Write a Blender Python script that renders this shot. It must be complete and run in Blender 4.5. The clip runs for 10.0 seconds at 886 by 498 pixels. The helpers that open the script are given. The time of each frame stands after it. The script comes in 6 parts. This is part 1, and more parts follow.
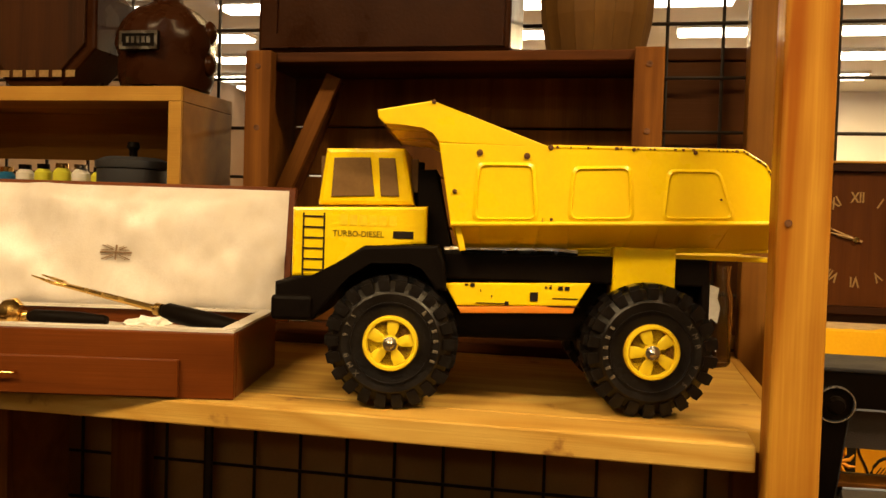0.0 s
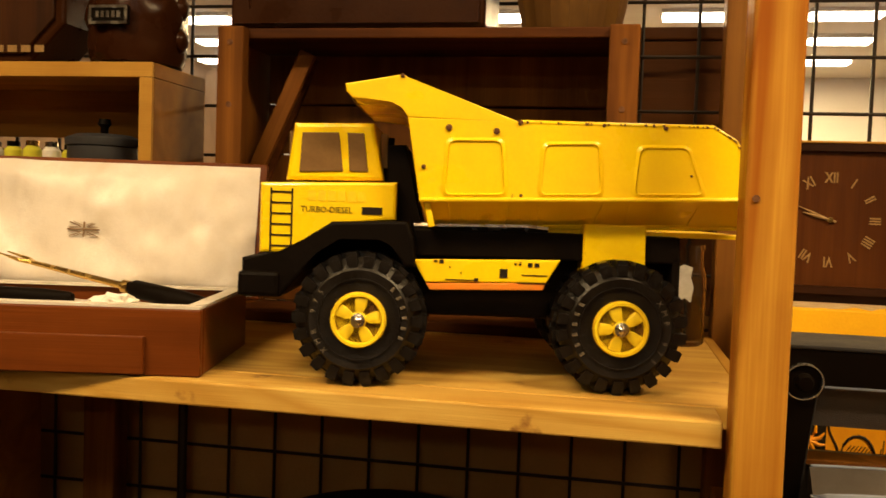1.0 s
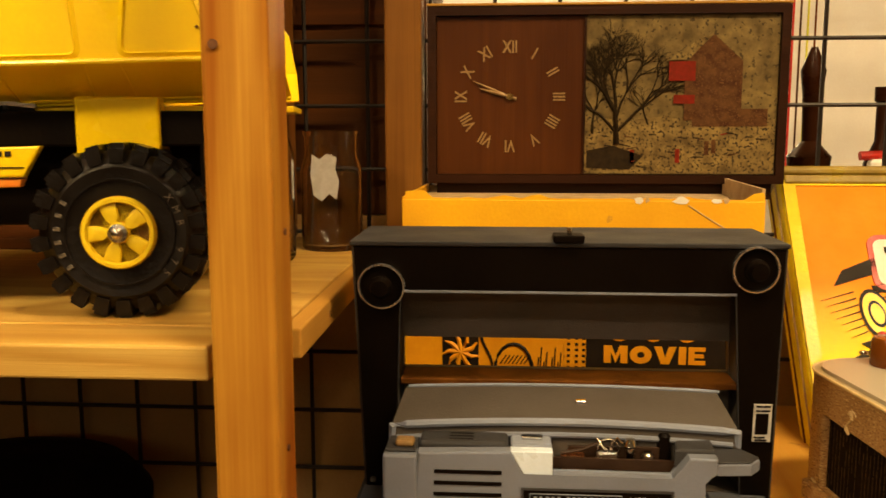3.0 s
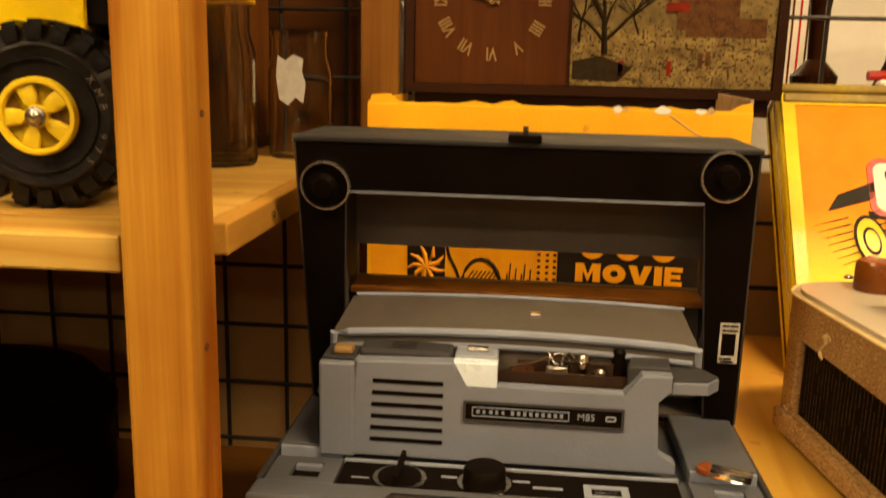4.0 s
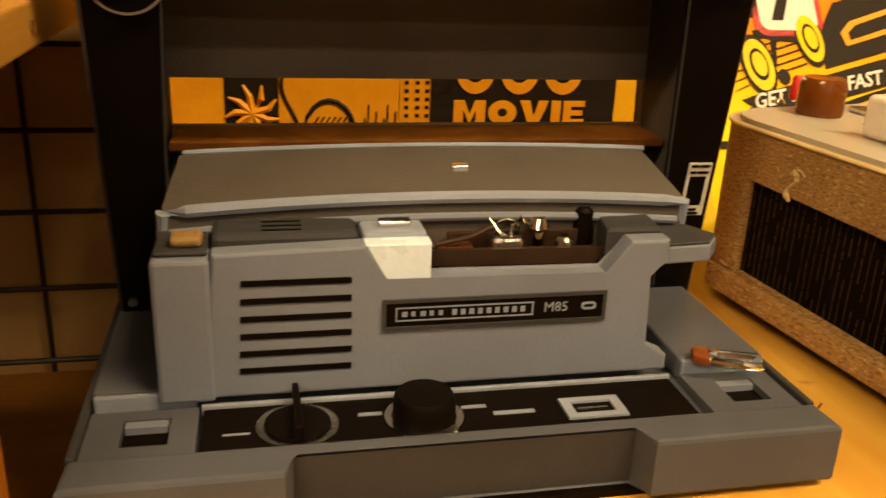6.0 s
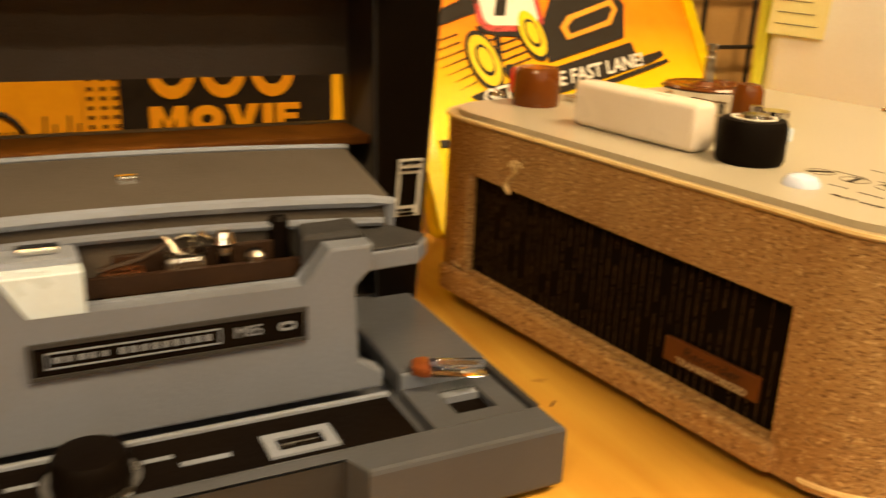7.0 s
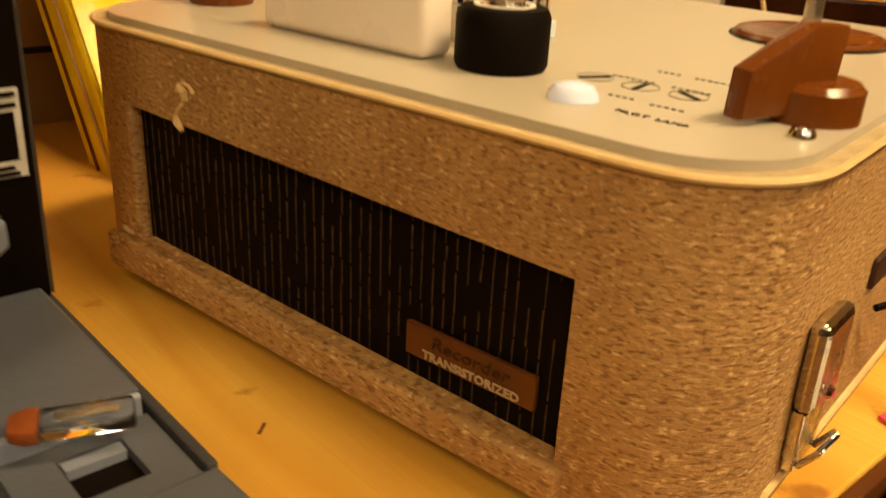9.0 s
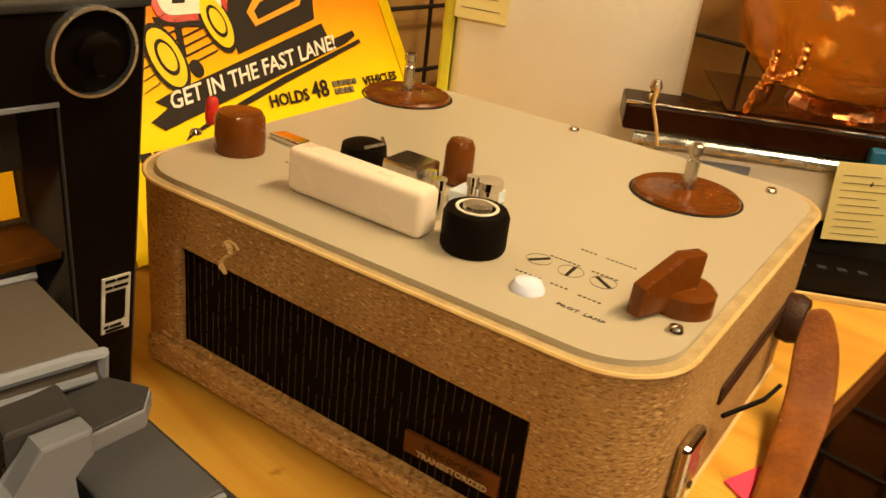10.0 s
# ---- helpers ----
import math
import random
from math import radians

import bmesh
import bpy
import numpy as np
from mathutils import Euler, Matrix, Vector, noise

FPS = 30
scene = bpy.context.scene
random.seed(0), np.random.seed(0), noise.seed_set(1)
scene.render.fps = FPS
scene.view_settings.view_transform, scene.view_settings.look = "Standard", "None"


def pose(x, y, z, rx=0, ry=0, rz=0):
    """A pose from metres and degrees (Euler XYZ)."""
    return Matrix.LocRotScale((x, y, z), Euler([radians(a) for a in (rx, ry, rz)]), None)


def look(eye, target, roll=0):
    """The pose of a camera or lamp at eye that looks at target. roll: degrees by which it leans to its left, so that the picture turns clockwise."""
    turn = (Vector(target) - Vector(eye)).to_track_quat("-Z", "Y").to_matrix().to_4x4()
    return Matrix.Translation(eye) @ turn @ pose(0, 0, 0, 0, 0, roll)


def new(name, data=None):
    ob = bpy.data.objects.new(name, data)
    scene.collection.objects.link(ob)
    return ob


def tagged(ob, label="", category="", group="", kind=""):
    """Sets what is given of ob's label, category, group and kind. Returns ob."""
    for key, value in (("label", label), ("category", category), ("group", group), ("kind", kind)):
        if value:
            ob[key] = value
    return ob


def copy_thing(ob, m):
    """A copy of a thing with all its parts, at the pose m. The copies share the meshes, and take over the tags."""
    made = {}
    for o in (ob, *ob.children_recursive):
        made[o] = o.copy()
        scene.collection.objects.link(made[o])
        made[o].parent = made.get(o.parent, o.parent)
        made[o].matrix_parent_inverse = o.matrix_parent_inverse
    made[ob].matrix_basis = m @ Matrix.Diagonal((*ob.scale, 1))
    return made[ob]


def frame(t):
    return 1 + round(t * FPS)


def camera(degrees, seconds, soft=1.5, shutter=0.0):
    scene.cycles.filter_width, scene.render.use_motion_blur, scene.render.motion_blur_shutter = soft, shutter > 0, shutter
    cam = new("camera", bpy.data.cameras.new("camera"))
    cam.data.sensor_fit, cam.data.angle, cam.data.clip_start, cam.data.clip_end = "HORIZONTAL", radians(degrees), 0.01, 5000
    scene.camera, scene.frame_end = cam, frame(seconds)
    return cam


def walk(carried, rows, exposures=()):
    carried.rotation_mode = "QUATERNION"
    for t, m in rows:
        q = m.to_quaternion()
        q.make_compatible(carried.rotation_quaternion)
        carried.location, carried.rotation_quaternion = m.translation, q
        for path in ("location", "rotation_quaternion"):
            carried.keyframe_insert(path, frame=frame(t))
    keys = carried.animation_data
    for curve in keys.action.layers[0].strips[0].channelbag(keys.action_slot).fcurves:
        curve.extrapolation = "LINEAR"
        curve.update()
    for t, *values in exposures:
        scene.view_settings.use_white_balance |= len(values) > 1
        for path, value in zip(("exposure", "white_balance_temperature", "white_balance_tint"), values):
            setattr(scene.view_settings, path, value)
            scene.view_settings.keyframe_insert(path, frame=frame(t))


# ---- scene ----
cam = camera(53.5, 10.0, 1.5, 0.4)
METRES, EYE, TILT, LEAN, TURN = 1.2, 1.35, -1.99, -1.70, 11.97
PATH = [
    (0, (0.009, -0.015, 1.346), (-0.403, 1.942, 1.284), 1.8),
    (0.5, (0.013, -0.013, 1.343), (-0.392, 1.944, 1.268), 2.1),
    (1, (0.023, -0.005, 1.338), (-0.355, 1.956, 1.243), 2.0),
    (1.5, (0.072, 0.04, 1.325), (-0.258, 2.008, 1.19), 0.8),
    (2, (0.173, 0.125, 1.313), (-0.079, 2.098, 1.103), 0.7),
    (2.5, (0.25, 0.188, 1.307), (0.081, 2.164, 1.049), -0.0),
    (2.7, (0.275, 0.205, 1.309), (0.132, 2.181, 1.039), -0.3),
    (3.8, (0.351, 0.243, 1.282), (0.18, 2.203, 0.925), 1.1),
    (4, (0.357, 0.261, 1.273), (0.171, 2.207, 0.855), 1.3),
    (4.5, (0.342, 0.316, 1.247), (0.222, 2.246, 0.738), -0.3),
    (5, (0.291, 0.385, 1.216), (0.337, 2.29, 0.61), -0.5),
    (5.2, (0.281, 0.404, 1.205), (0.383, 2.296, 0.566), -0.0),
    (6.5, (0.263, 0.483, 1.209), (0.892, 2.249, 0.512), 3.1),
    (7, (0.321, 0.496, 1.191), (1.183, 2.182, 0.548), 2.4),
    (7.5, (0.393, 0.553, 1.168), (1.462, 2.115, 0.522), 3.2),
    (8, (0.456, 0.59, 1.151), (1.583, 2.103, 0.486), 4.6),
    (8.5, (0.476, 0.602, 1.137), (1.615, 2.067, 0.39), 4.2),
    (9, (0.43, 0.595, 1.162), (1.668, 1.946, 0.36), 2.9),
    (9.5, (0.363, 0.582, 1.231), (1.726, 1.823, 0.455), 4.1),
    (10, (0.334, 0.568, 1.287), (1.723, 1.729, 0.438), 6.9),
]
walk(cam, [(t, look(eye, target, roll)) for t, eye, target, roll in PATH],
     [(0.0, -0.20), (1.0, -0.18), (2.0, -0.20), (2.5, -0.20), (4.0, -0.05), (4.5, -0.05), (5.0, -0.26), (6.5, -0.03), (7.0, -0.08), (8.5, -0.18), (9.5, -0.34), (10.0, -0.40)])

# ---- light ----
world = bpy.data.worlds.new("world")
scene.world = world
world.use_nodes = True
world.node_tree.nodes["Background"].inputs[0].default_value = (1.0, 0.82, 0.55, 1)
world.node_tree.nodes["Background"].inputs[1].default_value = 0.012
LAMP_COLOUR = (1.0, 0.675, 0.30)


def area(name, x, y, sx, sy, watts):
    data = bpy.data.lights.new(name, "AREA")
    data.shape, data.size, data.size_y, data.energy, data.color = "RECTANGLE", sx, sy, watts, LAMP_COLOUR
    ob = new(name, data)
    ob.matrix_world = pose(x, y, 2.93)
    return ob


# the rows of ceiling fixtures: over the aisle, farther back in the shop, and behind the shelves
area("tube_light", -1.0, -0.7, 1.2, 0.3, 84)
area("tube_light", 1.35, -0.1, 1.2, 0.3, 96)
# two unseen rows far down the aisle, added as low-angle front fill
area("tube_light", 0.2, -2.7, 3.4, 0.3, 24)
area("tube_light", 0.2, -5.2, 3.4, 0.5, 36)
area("tube_light", 0.3, 3.0, 2.4, 0.5, 60)
area("tube_light", 0.3, 8.6, 4.0, 0.8, 1000)


# ---- materials ----
def nodes(name):
    m = bpy.data.materials.new(name)
    m.use_nodes = True
    t = m.node_tree
    return m, t, t.nodes["Principled BSDF"], t.nodes.new("ShaderNodeTexCoord").outputs["Object"]


def mixed(t, fac, a, b, blend="MIX"):
    n = t.nodes.new("ShaderNodeMix")
    n.data_type, n.blend_type = "RGBA", blend
    for socket, value in ((n.inputs[0], fac), (n.inputs[6], a), (n.inputs[7], b)):
        if hasattr(value, "is_linked"):
            t.links.new(value, socket)
        elif isinstance(value, tuple):
            socket.default_value = (*value[:3], 1)
        else:
            socket.default_value = value
    return n.outputs[2]


def noisy(t, co, scale, detail=4, lo=0.35, hi=0.65, stretch=None, distortion=0.0):
    if stretch:
        mp = t.nodes.new("ShaderNodeMapping")
        mp.inputs["Scale"].default_value = stretch
        t.links.new(co, mp.inputs[0])
        co = mp.outputs[0]
    n = t.nodes.new("ShaderNodeTexNoise")
    n.inputs["Scale"].default_value, n.inputs["Detail"].default_value = scale, detail
    n.inputs["Distortion"].default_value = distortion
    t.links.new(co, n.inputs["Vector"])
    r = t.nodes.new("ShaderNodeMapRange")
    r.inputs[1].default_value, r.inputs[2].default_value = lo, hi
    t.links.new(n.outputs[0], r.inputs[0])
    return r.outputs[0]


def bumped(t, b, height, strength, distance=0.001):
    n = t.nodes.new("ShaderNodeBump")
    n.inputs["Strength"].default_value, n.inputs["Distance"].default_value = strength, distance
    t.links.new(height, n.inputs["Height"])
    t.links.new(n.outputs[0], b.inputs["Normal"])


def surface(name, colour, rough=0.5, metal=0.0, other=None, big=12, fine=180, amount=0.35, bump=0.25, worn=None, worn_at=0.66, coat=0.0, spec=0.30, vary=1.0):
    """A plain material with cloudy variation, fine grain, and patches of wear."""
    m, t, b, co = nodes(name)
    other = other or tuple(c * 0.72 for c in colour)
    cloud, grain = noisy(t, co, big), noisy(t, co, fine, 3)
    c = mixed(t, cloud, colour, tuple(x * (1 - amount) + y * amount for x, y in zip(colour, other)))
    c = mixed(t, grain, c, mixed(t, 0.25, c, other))
    if worn:
        c = mixed(t, noisy(t, co, big * 5, 6, worn_at, worn_at + 0.03), c, worn)
    t.links.new(c, b.inputs["Base Color"])
    r = t.nodes.new("ShaderNodeMapRange")
    r.inputs[3].default_value, r.inputs[4].default_value = max(rough - 0.08 * vary, 0.02), min(rough + 0.1 * vary, 1)
    t.links.new(cloud, r.inputs[0])
    t.links.new(r.outputs[0], b.inputs["Roughness"])
    b.inputs["Metallic"].default_value = metal
    b.inputs["Coat Weight"].default_value = coat
    b.inputs["Specular IOR Level"].default_value = spec
    if bump:
        bumped(t, b, grain, bump, 0.0006)
    return m


def timber(name, light, dark, axis=0, rough=0.5, ring=14, stains=None, bands=0):
    """Sawn wood, with its grain along one axis."""
    m, t, b, co = nodes(name)
    st = [1.0, 1.0, 1.0]
    st[axis] = 0.06
    rings = noisy(t, co, ring, 3, 0.3, 0.7, tuple(st), 1.2)
    st[axis] = 0.02
    fibre = noisy(t, co, 420, 4, 0.3, 0.7, tuple(st))
    cloud = noisy(t, co, 6, 4)
    c = mixed(t, rings, light, dark)
    if bands:
        # year rings: contour lines of a slow noise, drawn out along the grain
        st[axis] = 0.16
        slow = noisy(t, co, 9, 2, 0.2, 0.8, tuple(st), 0.6)
        n = t.nodes.new("ShaderNodeMath")
        n.operation, n.inputs[1].default_value = "MULTIPLY", bands
        t.links.new(slow, n.inputs[0])
        saw = t.nodes.new("ShaderNodeMath")
        saw.operation, saw.inputs[1].default_value = "PINGPONG", 1.0
        t.links.new(n.outputs[0], saw.inputs[0])
        r = t.nodes.new("ShaderNodeMapRange")
        r.inputs[1].default_value, r.inputs[2].default_value, r.inputs[4].default_value = 0.40, 0.95, 0.9
        t.links.new(saw.outputs[0], r.inputs[0])
        c = mixed(t, r.outputs[0], c, dark)
    c = mixed(t, fibre, c, mixed(t, 0.35, c, dark))
    c = mixed(t, cloud, c, mixed(t, 0.3, c, dark, "MULTIPLY"))
    if stains:
        c = mixed(t, noisy(t, co, 22, 5, 0.66, 0.72), c, stains)
    t.links.new(c, b.inputs["Base Color"])
    b.inputs["Roughness"].default_value = rough
    b.inputs["Specular IOR Level"].default_value = 0.13
    bumped(t, b, fibre, 0.3, 0.0005)
    return m


def glow(name, colour, strength):
    m = bpy.data.materials.new(name)
    m.use_nodes = True
    b = m.node_tree.nodes["Principled BSDF"]
    b.inputs["Base Color"].default_value = (0.8, 0.8, 0.8, 1)
    b.inputs["Emission Color"].default_value = (*colour, 1)
    b.inputs["Emission Strength"].default_value = strength
    return m


def glassy(name, colour, rough=0.02):
    m = bpy.data.materials.new(name)
    m.use_nodes = True
    b = m.node_tree.nodes["Principled BSDF"]
    b.inputs["Base Color"].default_value = (*colour, 1)
    b.inputs["Transmission Weight"].default_value = 1.0
    b.inputs["Roughness"].default_value = rough
    b.inputs["IOR"].default_value = 1.45
    return m


def amber_glass():
    """Thick moulded amber glass, clear in places and cloudy in others."""
    m, t, b, co = nodes("amber_glass")
    c = mixed(t, noisy(t, co, 16, 3, 0.3, 0.7), (1.0, 0.64, 0.17), (0.92, 0.45, 0.07))
    t.links.new(c, b.inputs["Base Color"])
    b.inputs["Transmission Weight"].default_value = 0.86
    b.inputs["Roughness"].default_value = 0.05
    b.inputs["IOR"].default_value = 1.5
    bumped(t, b, noisy(t, co, 22, 2, 0.2, 0.8), 0.5, 0.006)
    return m


PINE = timber("pine_board", (0.70, 0.49, 0.135), (0.46, 0.26, 0.048), 0, 0.5, 22, (0.22, 0.10, 0.022), 9)
PINE_Y = timber("pine_end", (0.560, 0.316, 0.0600), (0.380, 0.184, 0.0270), 1, 0.6)
POST = timber("orange_pine", (0.62, 0.345, 0.046), (0.29, 0.085, 0.005), 2, 0.45, 20, None, 9)
PLY = timber("plywood_top", (0.74, 0.47, 0.088), (0.56, 0.30, 0.042), 1, 0.42, 12, (0.30, 0.13, 0.022), 6)
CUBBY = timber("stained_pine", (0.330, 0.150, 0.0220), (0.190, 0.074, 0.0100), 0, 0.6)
CUBBY_EDGE = timber("pale_pine_edge", (0.520, 0.296, 0.0570), (0.360, 0.184, 0.0300), 0, 0.55)
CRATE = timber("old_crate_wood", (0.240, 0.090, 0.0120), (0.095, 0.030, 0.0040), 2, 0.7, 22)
CRATE_X = timber("old_crate_board", (0.125, 0.038, 0.0050), (0.050, 0.014, 0.0024), 0, 0.7, 22)
UPRIGHT = timber("brown_upright", (0.280, 0.128, 0.0210), (0.150, 0.056, 0.0084), 2, 0.45, 20)
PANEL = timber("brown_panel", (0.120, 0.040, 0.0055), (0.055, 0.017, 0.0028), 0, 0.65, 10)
MAHOGANY = timber("mahogany", (0.165, 0.042, 0.0065), (0.085, 0.020, 0.0032), 0, 0.34, 24)
CLOCKWOOD = timber("walnut_veneer", (0.092, 0.029, 0.0054), (0.056, 0.016, 0.0033), 2, 0.4, 30)
CLOCKFRAME = timber("dark_walnut", (0.034, 0.011, 0.0036), (0.018, 0.006, 0.0021), 0, 0.4, 26)
BACKING = surface("brown_hardboard", (0.42, 0.25, 0.085), 0.8, 0, (0.30, 0.165, 0.05), 7, 240, 0.6)
WIRE = surface("black_wire", (0.018, 0.013, 0.010), 0.4, 0.0, None, 20, 200, 0.3, 0.1)
YELLOW = surface("yellow_enamel", (0.92, 0.66, 0.004), 0.32, 0, (0.84, 0.54, 0.004), 14, 300, 0.6, 0.08, (0.16, 0.07, 0.02), 0.735, 0.3)
YELLOW_RIM = surface("yellow_plastic", (0.86, 0.66, 0.02), 0.35, 0, (0.70, 0.48, 0.015), 40, 300, 0.6, 0.08)
RUST = surface("rusty_steel", (0.16, 0.065, 0.025), 0.8, 0, (0.06, 0.025, 0.012), 120, 500, 0.8, 0.5)
RIMFLOOR = surface("brown_wheel_face", (0.17, 0.075, 0.010), 0.6, 0, (0.10, 0.04, 0.006), 60, 400, 0.6, 0.2)
ORANGE = surface("orange_stripe", (0.75, 0.20, 0.015), 0.5, 0, (0.6, 0.25, 0.02), 60, 400, 0.6, 0.1)
BRICK_ORANGE = surface("dull_orange_plastic", (0.20, 0.052, 0.012), 0.35, 0, (0.13, 0.034, 0.010), 120, 400, 0.6, 0.1)
BLACK = surface("black_enamel", (0.0028, 0.0015, 0.0010), 0.55, 0, (0.006, 0.0035, 0.002), 18, 260, 0.5, 0.1, None, 0.7, 0.0, 0.06)
DARKGLASS = surface("smoked_plastic", (0.20, 0.12, 0.05), 0.12, 0, (0.13, 0.07, 0.03), 30, 300, 0.6, 0.03)
RUBBER = surface("tyre_rubber", (0.0045, 0.0030, 0.0022), 0.36, 0, (0.010, 0.007, 0.005), 30, 300, 0.7, 0.3, None, 0.7, 0.0, 0.32)
LETTER = surface("pale_lettering", (0.22, 0.185, 0.135), 0.6, 0, (0.05, 0.04, 0.03), 260, 700, 1.0, 0.1)
INK = surface("black_ink", (0.010, 0.006, 0.004), 0.6, 0, (0.022, 0.014, 0.008), 200, 600, 0.5, 0.0, None, 0.7, 0.0, 0.2)
STEEL = surface("bright_steel", (0.62, 0.58, 0.52), 0.22, 1.0, (0.40, 0.36, 0.30), 60, 400, 0.6, 0.1)
CHROME = surface("chrome", (0.78, 0.75, 0.70), 0.08, 1.0, (0.6, 0.56, 0.5), 40, 400, 0.4, 0.03)
THREAD = surface("dull_gold_thread", (0.075, 0.040, 0.013), 0.55, 0, (0.018, 0.009, 0.004), 300, 900, 1.0, 0.1)
RIMCLOTH = surface("worn_rim_cloth", (0.46, 0.37, 0.22), 0.5, 0, (0.34, 0.25, 0.13), 60, 500, 0.8, 0.3)
OLIVE = surface("olive_vinyl_band", (0.34, 0.25, 0.035), 0.3, 0, (0.20, 0.13, 0.02), 26, 200, 0.8, 0.4, None, 0.7, 0.4)
GLOSSBROWN = surface("glossy_brown_top", (0.045, 0.015, 0.004), 0.12, 0, (0.08, 0.026, 0.006), 14, 200, 0.6, 0.03, None, 0.7, 0.5)
CRESTINK = surface("brown_crest_ink", (0.16, 0.095, 0.05), 0.6, 0, (0.30, 0.20, 0.12), 400, 900, 0.8, 0.0)
STICKER = surface("pale_sticker", (0.62, 0.62, 0.60), 0.5, 0, (0.45, 0.44, 0.42), 90, 500, 0.8, 0.1)
RINGMETAL = surface("satin_ring", (0.60, 0.63, 0.68), 0.22, 0.9, (0.45, 0.47, 0.50), 60, 400, 0.5, 0.05)
BRASS = surface("brass", (0.75, 0.50, 0.16), 0.22, 1.0, (0.5, 0.30, 0.08), 60, 400, 0.5, 0.05)
SATIN = surface("cream_satin", (0.66, 0.615, 0.57), 0.33, 0, (0.54, 0.485, 0.42), 24, 500, 0.7, 0.15)
GREY = surface("grey_case_paint", (0.160, 0.182, 0.245), 0.42, 0, (0.128, 0.142, 0.184), 16, 500, 0.7, 0.09, (0.08, 0.082, 0.09), 0.76, 0.0, 0.32)
GREY_DARK = surface("dark_grey_plastic", (0.037, 0.037, 0.042), 0.55, 0, (0.027, 0.027, 0.030), 16, 600, 0.6, 0.15, None, 0.7, 0.0, 0.2)
GREY_BASE = surface("grey_base_paint", (0.076, 0.083, 0.106), 0.40, 0, (0.058, 0.062, 0.076), 12, 500, 0.8, 0.09, (0.05, 0.051, 0.056), 0.74, 0.0, 0.3)
GREY_LID = surface("grey_lid_lining", (0.074, 0.064, 0.056), 0.62, 0, (0.056, 0.047, 0.040), 16, 700, 0.6, 0.3, None, 0.7, 0.0, 0.2)
# lighter copy of the lid lining: light on the lid's back wall put into the colour
LIDBACK_LIT = surface("brown_grey_lid_lit", (0.200, 0.165, 0.130), 0.7, 0, (0.15, 0.12, 0.09), 16, 700, 0.6, 0.4, None, 0.7, 0.0, 0.2)
GREY_EDGE = surface("pale_grey_edge", (0.225, 0.258, 0.345), 0.38, 0, (0.165, 0.185, 0.24), 30, 500, 0.5, 0.1)
WHITE_METAL = surface("silver_panel", (0.66, 0.79, 0.96), 0.3, 0.1, (0.54, 0.64, 0.78), 30, 500, 0.5, 0.1)
MECH = surface("dark_brown_mechanism", (0.018, 0.009, 0.005), 0.5, 0, (0.035, 0.016, 0.007), 60, 400, 0.6, 0.2, None, 0.7, 0.0, 0.25)
COPPER = surface("copper_roller", (0.55, 0.22, 0.08), 0.25, 0.9, (0.35, 0.13, 0.05), 60, 400, 0.5, 0.1)
CARD_YELLOW = surface("yellow_cardboard", (0.86, 0.47, 0.006), 0.55, 0, (0.72, 0.34, 0.004), 10, 300, 0.6, 0.15, (0.6, 0.30, 0.03), 0.72)
CARD_RAW = surface("raw_cardboard", (0.55, 0.40, 0.22), 0.85, 0, (0.40, 0.27, 0.14), 60, 500, 0.7, 0.5)
CARD_PRINT = surface("orange_print", (0.82, 0.36, 0.006), 0.5, 0, (0.7, 0.27, 0.004), 40, 300, 0.5, 0.1)
DECK = surface("beige_deck_enamel", (0.43, 0.395, 0.315), 0.30, 0, (0.38, 0.34, 0.265), 3, 900, 0.35, 0.02, None, 0.7, 0.0, 0.30, 0.15)
IVORY = surface("ivory_plastic", (0.80, 0.73, 0.66), 0.3, 0, (0.72, 0.64, 0.55), 30, 400, 0.5, 0.05)
LENS = surface("milky_lens", (0.66, 0.74, 1.0), 0.12, 0, (0.60, 0.68, 0.95), 60, 400, 0.4, 0.02, None, 0.7, 0.6)
BAKELITE = surface("brown_plastic", (0.145, 0.041, 0.005), 0.2, 0, (0.10, 0.027, 0.0035), 60, 400, 0.5, 0.05)
BADGE = surface("brown_badge", (0.115, 0.036, 0.008), 0.4, 0, (0.07, 0.022, 0.005), 80, 500, 0.6, 0.05)
GOLD = surface("copper_gilt", (0.92, 0.42, 0.12), 0.16, 1.0, (0.6, 0.22, 0.05), 90, 400, 0.6, 0.2)
RED = surface("red_plastic", (0.55, 0.03, 0.02), 0.3, 0, None, 60, 400, 0.4, 0.05)
LEATHER = surface("tan_leather", (0.27, 0.085, 0.009), 0.55, 0, (0.15, 0.042, 0.005), 40, 320, 0.9, 0.5, (0.40, 0.17, 0.035), 0.70)
LEATHER_DARK = surface("dark_leather", (0.035, 0.011, 0.005), 0.55, 0, None, 40, 420, 0.5, 0.4)
PIPING = surface("cream_piping", (0.66, 0.50, 0.25), 0.5, 0, (0.52, 0.35, 0.15), 40, 300, 0.6, 0.2)
PAPER = surface("cream_paper", (0.80, 0.74, 0.36), 0.8, 0, (0.72, 0.63, 0.28), 30, 400, 0.5, 0.1)
WHITE_CARD = surface("white_card", (0.80, 0.78, 0.72), 0.7, 0, (0.7, 0.66, 0.6), 20, 300, 0.5, 0.1)
PINK = surface("pink_paper", (0.75, 0.06, 0.16), 0.6, 0, None, 30, 300, 0.4, 0.1)
LIME = surface("lime_paper", (0.66, 0.66, 0.05), 0.6, 0, (0.55, 0.5, 0.04), 30, 300, 0.5, 0.1)
ENAMEL = surface("white_enamel", (0.80, 0.78, 0.74), 0.35, 0, (0.72, 0.68, 0.60), 8, 300, 0.6, 0.08, (0.30, 0.24, 0.16), 0.77)
